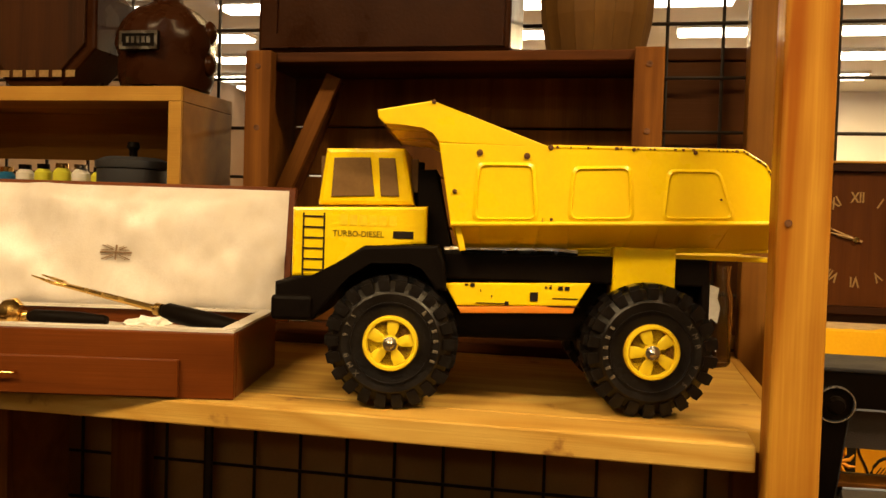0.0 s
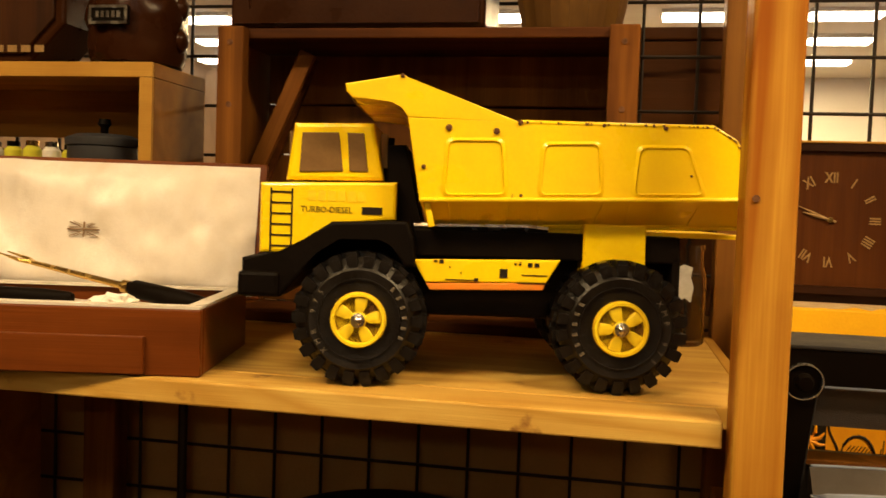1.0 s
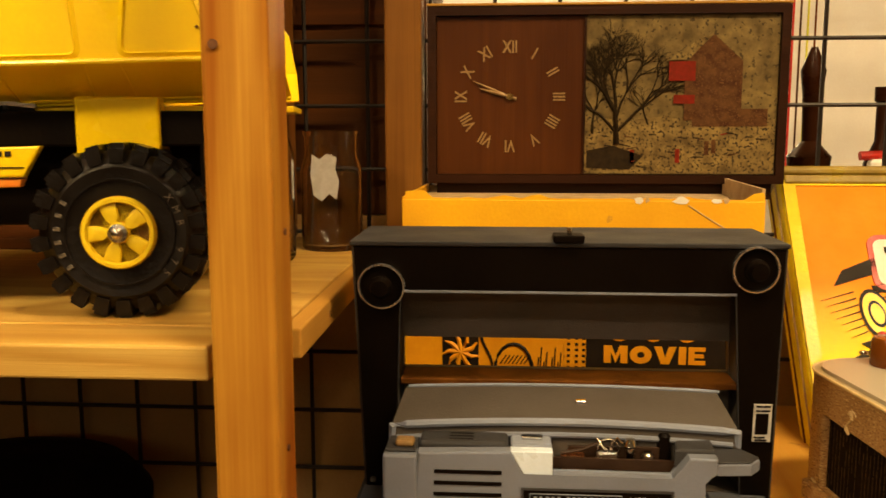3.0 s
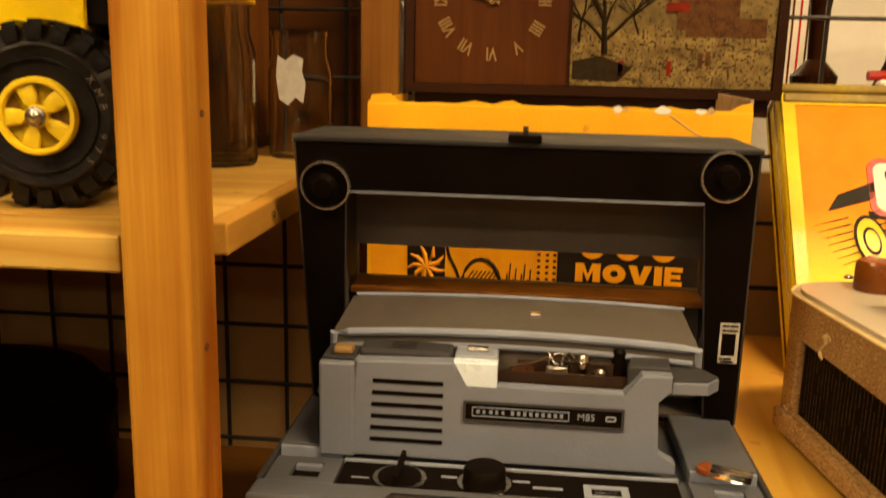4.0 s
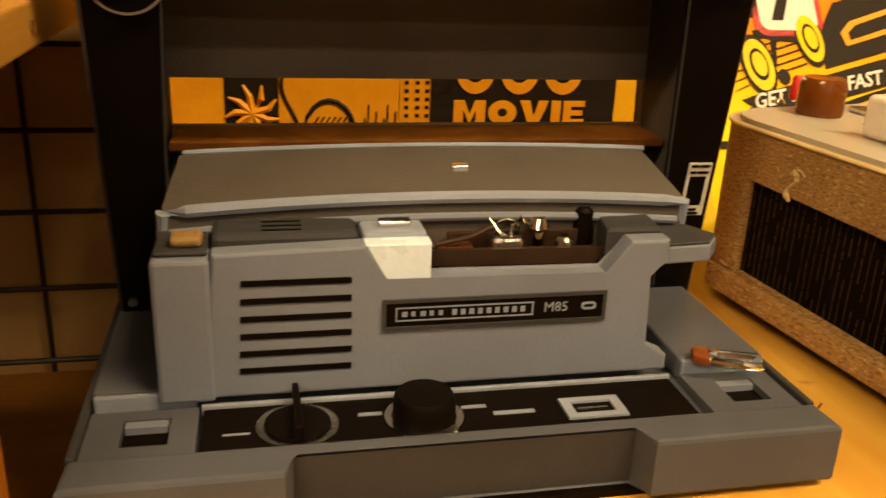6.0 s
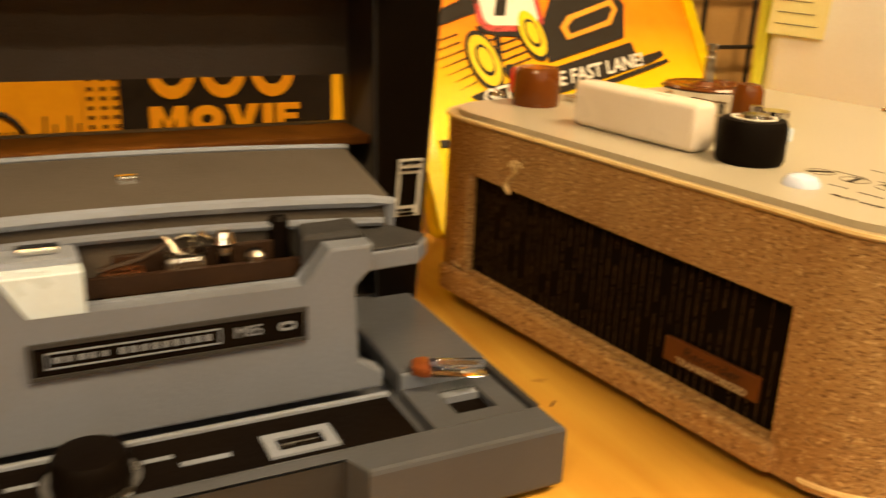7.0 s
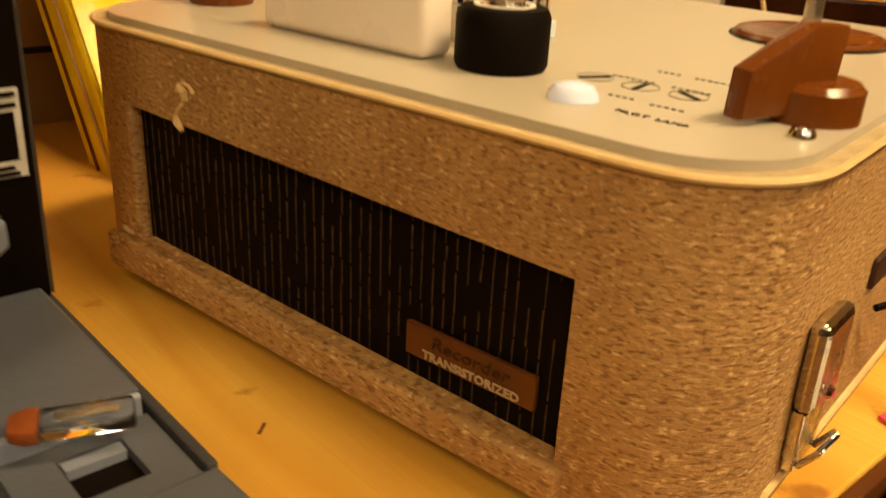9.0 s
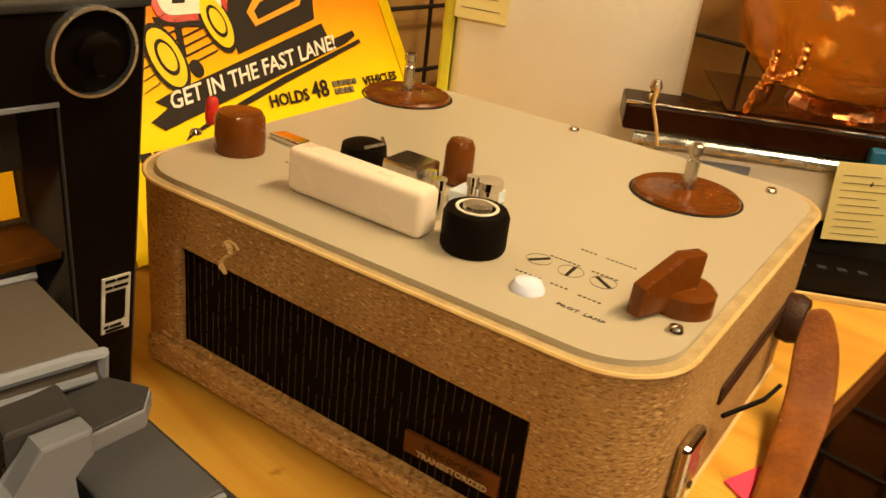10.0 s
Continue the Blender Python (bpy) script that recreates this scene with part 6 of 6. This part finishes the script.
roller = part("drive_knob", lathe([(0.0165, DZ), (0.0175, DZ + 0.002), (0.0175, DZ + 0.019), (0.0160, DZ + 0.0222), (0.012, DZ + 0.0225)], 36, "z", (u, v, 0)), BLACK, deck, "black ribbed knob with a silver cap", True)
part("white_ring", ring_band(0.0098, 0.0114, DZ + 0.0226, DZ + 0.0232, 32, "z", (u, v, 0)), WHITE_CARD, roller)
part("silver_cap", lathe([(0.008, DZ + 0.0226), (0.0075, DZ + 0.0245), (0.002, DZ + 0.0248)], 24, "z", (u, v, 0)), STEEL, roller, "", True)
# ivory head cover with a long rounded front
u0, v0 = on_deck(0.646, 0.846)
u1, v1 = on_deck(0.640, 0.940)
cover = part("head_cover", box(-0.001, 0.017, v0, v1, DZ, DZ + 0.027, 0.004, 3), IVORY, deck, "ivory plastic head cover", True, pose(u0, 0, 0))
u, v = on_deck(0.700, 0.948)
part("reel_counter", lathe([(0.014, DZ), (0.015, DZ + 0.004), (0.014, DZ + 0.013), (0.010, DZ + 0.015), (0.002, DZ + 0.0152)], 28, "z", (u, v, 0)), BLACK, deck, "", True)
part("counter_arm", tube([(u - 0.012, v - 0.010, DZ + 0.016), (u + 0.002, v - 0.014, DZ + 0.017), (u + 0.010, v - 0.006, DZ + 0.0165)], 0.0012, 6), STEEL, deck)
u, v = on_deck(0.684, 1.002)
part("chrome_plate", prism([(u - 0.006, v - 0.014), (u + 0.006, v - 0.012), (u + 0.007, v + 0.010), (u - 0.004, v + 0.014)], DZ, DZ + 0.0045, "z", 0.0012), CHROME, deck)
u, v = on_deck(0.700, 0.905)
part("head_block", box(u - 0.013, u + 0.012, v - 0.012, v + 0.014, DZ, DZ + 0.017, 0.002), CHROME, deck, "chrome head housing")
u, v = on_deck(0.728, 0.893)
part("tall_knob", lathe([(0.0085, DZ + 0.001), (0.0095, DZ + 0.004), (0.009, DZ + 0.024), (0.007, DZ + 0.028), (0.001, DZ + 0.029)], 24, "z", (u, v, 0)), BAKELITE, deck, "brown plastic knob", True)
part("knob_stem", lathe([(0.006, DZ), (0.006, DZ + 0.002)], 16, "z", (u, v, 0)), STEEL, deck)
for x, y, r, h in ((0.676, 0.862, 0.0032, 0.024), (0.684, 0.868, 0.0022, 0.018), (0.700, 0.858, 0.0028, 0.022), (0.708, 0.852, 0.0062, 0.020), (0.690, 0.880, 0.002, 0.02)):
    u, v = on_deck(x, y)
    part("tape_guide", lathe([(r, DZ), (r, DZ + h * 0.7), (r * 1.3, DZ + h * 0.75), (r * 1.3, DZ + h)], 16, "z", (u, v, 0)), CHROME, deck, "", True)
u, v = on_deck(0.718, 0.868)
part("guide_plate", box(u - 0.016, u + 0.010, v - 0.014, v + 0.010, DZ, DZ + 0.008, 0.001), WHITE_METAL, deck)
# control lever: a low drum with an upright fin
u, v = on_deck(0.701, 0.7215)
ctl = part("control_knob", lathe([(0.0155, DZ), (0.0155, DZ + 0.010), (0.0135, DZ + 0.012), (0.002, DZ + 0.0125)], 30, "z", (u, v, 0)), BAKELITE, deck, "brown finned control knob", True)
part("fin", prism([(-0.033, 0.002), (0.004, 0.002), (0.006, 0.029), (-0.008, 0.030), (-0.032, 0.017)], -0.0045, 0.0045, "y", 0.0018), BAKELITE, ctl, "", True, pose(u, v, DZ, 0, 0, -24))
part("pointer_mark", box(-0.002, 0.012, -0.0015, 0.0015, 0, 0.0006), INK, ctl, "", False, pose(u + 0.018, v - 0.002, DZ, 0, 0, -30))
for x, y, a in ((0.684, 0.795, -37), (0.6865, 0.7765, 4), (0.690, 0.759, 56)):
    u, v = on_deck(x, y)
    part("slot", box(-0.006, 0.006, -0.0009, 0.0009, DZ, DZ + 0.0004), INK, deck, "", False, pose(u, v, 0, 0, 0, a))
    part("slot_ring", ring_band(0.0066, 0.0068, DZ, DZ + 0.0002, 28, "z", (u, v, 0)), LETTER, deck)
u, v = on_deck(0.6535, 0.748)
lettering("printed_line", "PILOT  LAMP", 0.0038, pose(u, v, DZ + 0.0002, 0, 0, -92), INK, deck, 0.0001, 0, 1.18)
for x, y, n in ((0.693, 0.794, 7), (0.696, 0.770, 6), (0.714, 0.789, 4), (0.716, 0.774, 7), (0.664, 0.795, 6), (0.667, 0.775, 4), (0.668, 0.759, 5), (0.660, 0.975, 8), (0.690, 1.020, 4)):
    u, v = on_deck(x, y)
    for i in range(n):
        part("legend_bar", box(u - 0.0005, u + 0.0005, v - 0.0026 * i - 0.0015, v - 0.0026 * i, DZ, DZ + 0.0002), INK, deck)

# near side: latch, dark strip, strap handle
latch = part("latch", box(0.048, 0.076, -0.007, -0.0003, 0.046, 0.078, 0.003), STEEL, rec, "dull steel latch")
part("latch_hook", prism([(0.052, 0.022), (0.072, 0.022), (0.074, 0.0455), (0.050, 0.0455)], -0.005, -0.0004, "y", 0.001), STEEL, latch)
part("latch_rivet", lathe([(0.003, -0.0075), (0.002, -0.009)], 10, "y", (0.062, 0, 0.050)), CHROME, latch)
part("latch_loop", tube([(0.054, -0.0055, 0.024), (0.054, -0.011, 0.032), (0.062, -0.013, 0.036), (0.070, -0.011, 0.032), (0.070, -0.0055, 0.024)], 0.0013, 8), CHROME, latch)
part("jack_slot", box(0.115, 0.245, -0.002, 0.0005, 0.066, 0.078, 0.001), LEATHER_DARK, rec)
part("cord", tube([(0.12, -0.004, 0.058), (0.15, -0.018, 0.060), (0.165, -0.022, 0.064)], 0.0014, 8), BLACK, rec)
part("strap_mount", lathe([(0.015, -0.014), (0.017, -0.008), (0.016, -0.0004)], 18, "y", (0.252, 0, 0.066)), LEATHER_DARK, rec, "dark leather strap mount", True)
bm = bmesh.new()
path = [(0.256, -0.016, 0.076), (0.256, -0.021, 0.066), (0.250, -0.027, 0.050), (0.242, -0.031, 0.035), (0.230, -0.0345, 0.021), (0.197, -0.0365, 0.014), (0.166, -0.0385, 0.009), (0.128, -0.041, 0.007), (0.095, -0.043, 0.006)]
rows = []
for i, p in enumerate(path):
    p = Vector(p)
    d = (Vector(path[min(i + 1, len(path) - 1)]) - Vector(path[max(i - 1, 0)])).normalized()
    side_way = Vector((0.60, -0.80, 0.20))
    w = side_way - d * d.dot(side_way)
    w.normalize()
    nn = d.cross(w)
    hw = (0.010, 0.0135, 0.017, 0.017, 0.0165, 0.015, 0.0135, 0.0125, 0.012)[i]
    rows.append([bm.verts.new(p + w * a * hw + nn * b * 0.0018) for a, b in ((-1, -1), (1, -1), (1, 1), (-1, 1))])
for p, q in zip(rows, rows[1:]):
    for j in range(4):
        bm.faces.new((p[j], p[(j + 1) % 4], q[(j + 1) % 4], q[j]))
bm.faces.new(rows[0]), bm.faces.new(rows[-1])
strap = part("strap", bm, LEATHER, rec, "broad tan leather carrying strap", True)
sub = strap.modifiers.new("round", "SUBSURF")
sub.levels = sub.render_levels = 2

# ---- the car case, leaning back on the wire panel ----
LEAN_BACK = math.degrees(math.atan2(0.19, 0.283))
ccase = thing("toy_car_case", pose(0.645, 1.12, TABLE + 0.002, -LEAN_BACK, 0, 0), "yellow vinyl toy car carrying case with an orange racing car print", "toy case")
part("body", box(-0.008, 0.345, 0.003, 0.060, 0, 0.342, 0.004), CASE_YELLOW, ccase)
part("border", frame_band(rect(-0.006, 0.343, 0.002, 0.340), rect(0.008, 0.330, 0.012, 0.326), -0.001, 0.0028), CASE_YELLOW, ccase, "crinkled clear-edged yellow border")
sheet = part("printed_sheet", box(0.0085, 0.3295, 0.0005, 0.0028, 0.0125, 0.3255), CASE_PRINT, ccase, "glossy yellow and orange printed sheet")
part("top_band", box(-0.008, 0.345, -0.006, 0.060, 0.3405, 0.352, 0.004), OLIVE, ccase, "olive-brown crinkled vinyl edge")
part("inner_top_band", box(-0.004, 0.341, -0.0035, 0.0025, 0.3285, 0.3400, 0.002), OLIVE, ccase)
part("seam", tube([(-0.0085, 0.020, 0.002), (-0.0085, 0.020, 0.340)], 0.0015, 6), CARD_RAW, ccase)
part("seam", tube([(-0.0085, 0.042, 0.002), (-0.0085, 0.042, 0.340)], 0.0015, 6), BAKELITE, ccase)
SLOPE = 10.5
art = pose(0.160, 0, 0.142, 0, -SLOPE, 0)


def ink(points, y0=-0.0012, y1=-0.0002, material=INK, name="print"):
    """Flat print on the sheet, drawn in the slanted axes of the artwork."""
    q = [(art @ Vector((x, 0, z))) for x, z in points]
    return part(name, prism([(p.x, p.z) for p in q], y0, y1), material, sheet)


ink([(-0.112, -0.020), (0.108, -0.006), (0.125, -0.002), (0.125, 0.004), (0.092, 0.002), (0.092, 0.020), (-0.095, 0.006), (-0.108, 0.004), (-0.100, -0.004), (-0.120, -0.010)], name="print_band")
lettering("printed_line", "GET IN THE FAST LANE!", 0.0195, art @ pose(-0.002, -0.0016, -0.001, 90, 0, 0), WHITE_CARD, sheet, 0.0003, 0.35, 0.93, 0.0003)
ink([(-0.100, -0.034), (-0.09, -0.032), (0.02, -0.020), (0.128, -0.010), (0.128, -0.006), (0.02, -0.014), (-0.06, -0.024), (-0.094, -0.030)], name="print_streak")
ink([(-0.012, 0.018), (0.086, 0.026), (0.104, 0.060), (0.098, 0.088), (0.02, 0.082), (-0.004, 0.056)], name="print_car_front")
ink([(-0.115, 0.075), (-0.02, 0.088), (0.098, 0.090), (0.06, 0.112), (-0.04, 0.106), (-0.10, 0.092)], name="print_car_roof")
ink([(0.018, 0.036), (0.076, 0.042), (0.092, 0.056), (0.090, 0.068), (0.030, 0.060), (0.016, 0.050)], -0.0020, -0.0013, CARD_PRINT, "print_bumper")
ink([(0.024, 0.041), (0.074, 0.047), (0.086, 0.057), (0.084, 0.062), (0.034, 0.055), (0.024, 0.049)], -0.0027, -0.0021, INK, "print_bumper")
ink([(-0.04, 0.094), (0.05, 0.100), (0.03, 0.108), (-0.03, 0.103)], -0.0020, -0.0013, CARD_PRINT, "print_glass")
for cx, cz, rx, rz in ((-0.080, 0.034, 0.017, 0.031), (-0.018, 0.050, 0.015, 0.029)):
    for f, mt, d in ((1.0, INK, 0.0013), (0.84, CASE_YELLOW, 0.0020), (0.52, INK, 0.0027), (0.40, CASE_YELLOW, 0.0033)):
        ink([(cx + rx * f * math.cos(a / 12 * math.pi), cz + rz * f * math.sin(a / 12 * math.pi)) for a in range(24)], -d, -d + 0.0005, mt, "print_wheel")
ink([(-0.058 + 0.006 * math.cos(a / 6 * math.pi), 0.018 + 0.008 * math.sin(a / 6 * math.pi)) for a in range(12)], -0.0014, -0.0003, INK, "print_dot")
for i in range(7):
    ink([(-0.070, 0.066 - i * 0.0075), (-0.030, 0.071 - i * 0.0075), (-0.030, 0.0725 - i * 0.0075), (-0.070, 0.0675 - i * 0.0075)], name="print_line")
    ink([(-0.135 + 0.003 * i, 0.060 - i * 0.008), (-0.096, 0.064 - i * 0.008), (-0.096, 0.0652 - i * 0.008)], name="print_line")
lettering("printed_line", "HOLDS", 0.0155, pose(0.182, -0.0012, 0.1115, 90, 0, 0) @ pose(0, 0, 0, 0, 0, 2), INK, sheet, 0.0003, 0.1, 0.9, 0.0003)
lettering("printed_line", "48", 0.023, pose(0.219, -0.0012, 0.1150, 90, 0, 0) @ pose(0, 0, 0, 0, 0, 2), INK, sheet, 0.0003, 0.1, 0.9, 0.0003)
for j, n in ((0, 4), (1, 5)):
    for i in range(n):
        part("print_bar", box(0.2365 + i * 0.0062, 0.2412 + i * 0.0062, -0.0012, -0.0002, 0.1085 + 0.0075 * j, 0.1140 + 0.0075 * j), LETTER, sheet)
for i in range(9):
    part("print_bar", box(0.012 + i * 0.0125, 0.012 + i * 0.0125 + (0.008, 0.010, 0.006)[i % 3], -0.0012, -0.0002, 0.0795, 0.0865), INK, sheet)
lettering("printed_line", "VEHICLES", 0.0120, pose(0.297, -0.0012, 0.1170, 90, 0, 0) @ pose(0, 0, 0, 0, 0, 2), INK, sheet, 0.0003, 0.1, 0.9, 0.0003)
ink([(-0.13, -0.052), (-0.10, -0.049), (-0.10, -0.045), (-0.13, -0.048)], name="print_bar")
badge2 = part("print_badge", prism(rounded(0.078, 0.150, 0.190, 0.260, 0.014, 6), -0.0012, -0.0002), RED, sheet, "red rounded badge")
part("print_badge_field", prism(rounded(0.084, 0.144, 0.196, 0.254, 0.010, 6), -0.0019, -0.0013), WHITE_CARD, badge2)
part("print_badge_mark", prism([(0.096, 0.206), (0.108, 0.206), (0.122, 0.244), (0.096, 0.244), (0.096, 0.236), (0.108, 0.236)], -0.0026, -0.0020), INK, badge2)
part("print_spoiler", prism([(0.075, 0.196), (0.13, 0.190), (0.128, 0.184), (0.098, 0.186), (0.094, 0.160), (0.090, 0.160), (0.092, 0.187), (0.076, 0.190)], -0.0012, -0.0003), INK, sheet)
redtoy = thing("small_red_toy", pose(0.775, 1.375, 1.247), "small red and white toy standing behind the case", "toy")
part("body", lathe([(0.010, 0), (0.010, 0.012), (0.006, 0.016)], 16), WHITE_CARD, redtoy, "", True)
part("bar", tube([(-0.02, 0, 0.02), (0.02, 0, 0.022)], 0.006, 10), RED, redtoy)

# ---- things at the end of the table shelf ----
can = thing("enamel_bin", pose(1.000, 1.145, TABLE, 0, 0, -54), "tall off-white enamelled bin with chips and a paper tag", "bin")
part("body", box(0.0, 0.235, 0.004, 0.075, 0.002, 0.40, 0.012, 3), ENAMEL, can, "", True)
part("side_strip", box(-0.012, -0.0005, 0.006, 0.060, 0.002, 0.40, 0.003), LIME, can, "faded yellow-green edge")
tagp = part("paper_tag", box(-0.010, 0.042, -0.001, 0.002, 0.166, 0.262, 0.0), PAPER, can, "cream paper price tag", False, pose(0, 0.0, 0.0, 0, 3, 0))
for i in range(7):
    part("tag_line", box(-0.004, 0.034 - 0.004 * (i % 3), -0.0015, -0.0011, 0.176 + i * 0.011, 0.1767 + i * 0.011), LETTER, tagp)
dev = thing("table_radio", pose(1.025, 0.962, TABLE, 0, 0, -55), "dark brown appliance with a chrome strip, white face and tag", "appliance")
part("base", prism([(-0.080, 0.0), (0.055, 0.0), (0.055, 0.040), (0.006, 0.040), (-0.008, 0.014), (-0.080, 0.008)], 0.04, 0.285, "x", 0.002), BLACK, dev, "black base with a projecting foot")
part("foot_lip", box(0.04, 0.285, -0.0845, -0.0805, 0.0, 0.0055, 0.001), PIPING, dev, "cream lower lip")
part("face", box(0.04, 0.36, 0.004, 0.055, 0.0405, 0.088, 0.002), ENAMEL, dev, "white enamelled face")
part("chrome_strip", tube([(0.02, 0.002, 0.0945), (0.37, 0.002, 0.0945)], 0.006, 12), RINGMETAL, dev, "polished chrome strip")
part("top", box(0.008, 0.37, 0.002, 0.058, 0.1012, 0.126, 0.003), DARKBOX, dev)
part("top_trim", tube([(0.008, 0.004, 0.1268), (0.37, 0.004, 0.1268)], 0.0016, 8), CHROME, dev)
part("cord", tube([(0.032, -0.002, 0.144), (0.031, -0.004, 0.128), (0.038, -0.005, 0.108), (0.042, -0.004, 0.092)], 0.0018, 6), PIPING, dev)
part("post_knob", lathe([(0.005, 0.1265), (0.005, 0.134), (0.0035, 0.136), (0.006, 0.142), (0.004, 0.148)], 14, "z", (0.032, 0.010, 0)), STEEL, dev, "", True)
part("name_bar", box(0.06, 0.13, 0.002, 0.0038, 0.074, 0.082), GREY_EDGE, dev)
for i in range(8):
    part("button", box(0.11 + i * 0.018, 0.118 + i * 0.018, -0.040, -0.034, 0.0095, 0.0125), GREY_DARK, dev)
clipb = part("blue_clip", box(0.225, 0.250, -0.010, 0.001, 0.100, 0.118, 0.003), BLUE, dev, "blue plastic clip")
tg = part("paper_tag", box(0.205, 0.262, -0.0145, -0.0135, 0.016, 0.090, 0.0), PAPER, dev, "cream handwritten paper tag", False, pose(0, 0, 0, 0, -4, 0))
part("tag_string", tube([(0.238, -0.008, 0.102), (0.234, -0.0125, 0.094), (0.231, -0.0155, 0.086)], 0.0007, 5), BLACK, dev)
for i in range(9):
    part("tag_line", box(0.212, 0.254 - 0.005 * (i % 3), -0.0150, -0.0146, 0.022 + i * 0.0070, 0.0225 + i * 0.0070), LETTER, tg)
part("rear_body", box(0.13, 0.37, 0.0585, 0.19, 0.0, 0.126, 0.004), DARKBOX, dev)
part("top_plate", box(0.10, 0.37, 0.020, 0.18, 0.1262, 0.1285, 0.001), GLOSSBROWN, dev, "glossy dark brown top plate")
bowl = thing("amber_glass_bowl", pose(1.222, 0.835, TABLE + 0.1287), "glowing amber glass bowl with moulded copper-coloured feet", "bowl")
part("bowl", lathe([(0.03, 0.012), (0.075, 0.020), (0.105, 0.050), (0.118, 0.10), (0.114, 0.165), (0.108, 0.165), (0.111, 0.10), (0.098, 0.054), (0.07, 0.026), (0.01, 0.020)], 40), AMBER, bowl, "", True)
for k in range(3):
    turn = pose(0, 0, 0, 0, 0, 120 * k)
    for stalk in ([(-0.139, 0.033, 0.005), (-0.138, 0.028, 0.026), (-0.136, 0.024, 0.035)], [(-0.136, 0.024, 0.035), (-0.132, 0.022, 0.048), (-0.126, 0.024, 0.063)], [(-0.136, 0.024, 0.035), (-0.132, 0.009, 0.043), (-0.129, 0.001, 0.048), (-0.126, 0.0, 0.062), (-0.123, 0.002, 0.075)]):
        pts, radii = [], []
        for a, b in zip(stalk, stalk[1:]):
            for q in range(6):
                f = q / 6
                pts.append(tuple(x * (1 - f) + y * f for x, y in zip(a, b)))
                radii.append(0.0042 if len(radii) % 3 else 0.0030)
        part("foot", tube(pts, radii, 10), GOLD, bowl, "copper-coloured moulded foot", True, turn)
part("stem", lathe([(0.05, 0.0), (0.045, 0.012)], 24), COPPER, bowl)
book = thing("leaflet_stack", pose(0.735, 0.652, TABLE - 0.125, 0, 0, -3), "stack of yellow-edged leaflets with a pink sheet on top", "leaflets")
for i in range(4):
    part("leaflet", box(-0.05 + 0.004 * i, 0.048 + 0.003 * i, -0.10, 0.03 - 0.003 * i, 0.100 + i * 0.006, 0.105 + i * 0.006), (LIME, WHITE_CARD)[i % 2], book)
part("pink_sheet", prism([(0.026, 0.028), (0.062, 0.020), (0.070, 0.040), (0.034, 0.048)], 0.1262, 0.1272, "z"), PINK, book, "bright pink sheet")
for i in range(6):
    part("text_bar", box(-0.03, 0.035, -0.07 + i * 0.014, -0.0685 + i * 0.014, 0.1232, 0.1236), LETTER, book)
rack = thing("leaflet_ledge", pose(0.735, 0.60, 0), "plain brown ledge under the leaflets", "ledge", "", "structure")
part("board", box(-0.2, 0.062, -0.10, 0.076, TABLE - 0.045, TABLE - 0.0255, 0.002), CUBBY, rack)
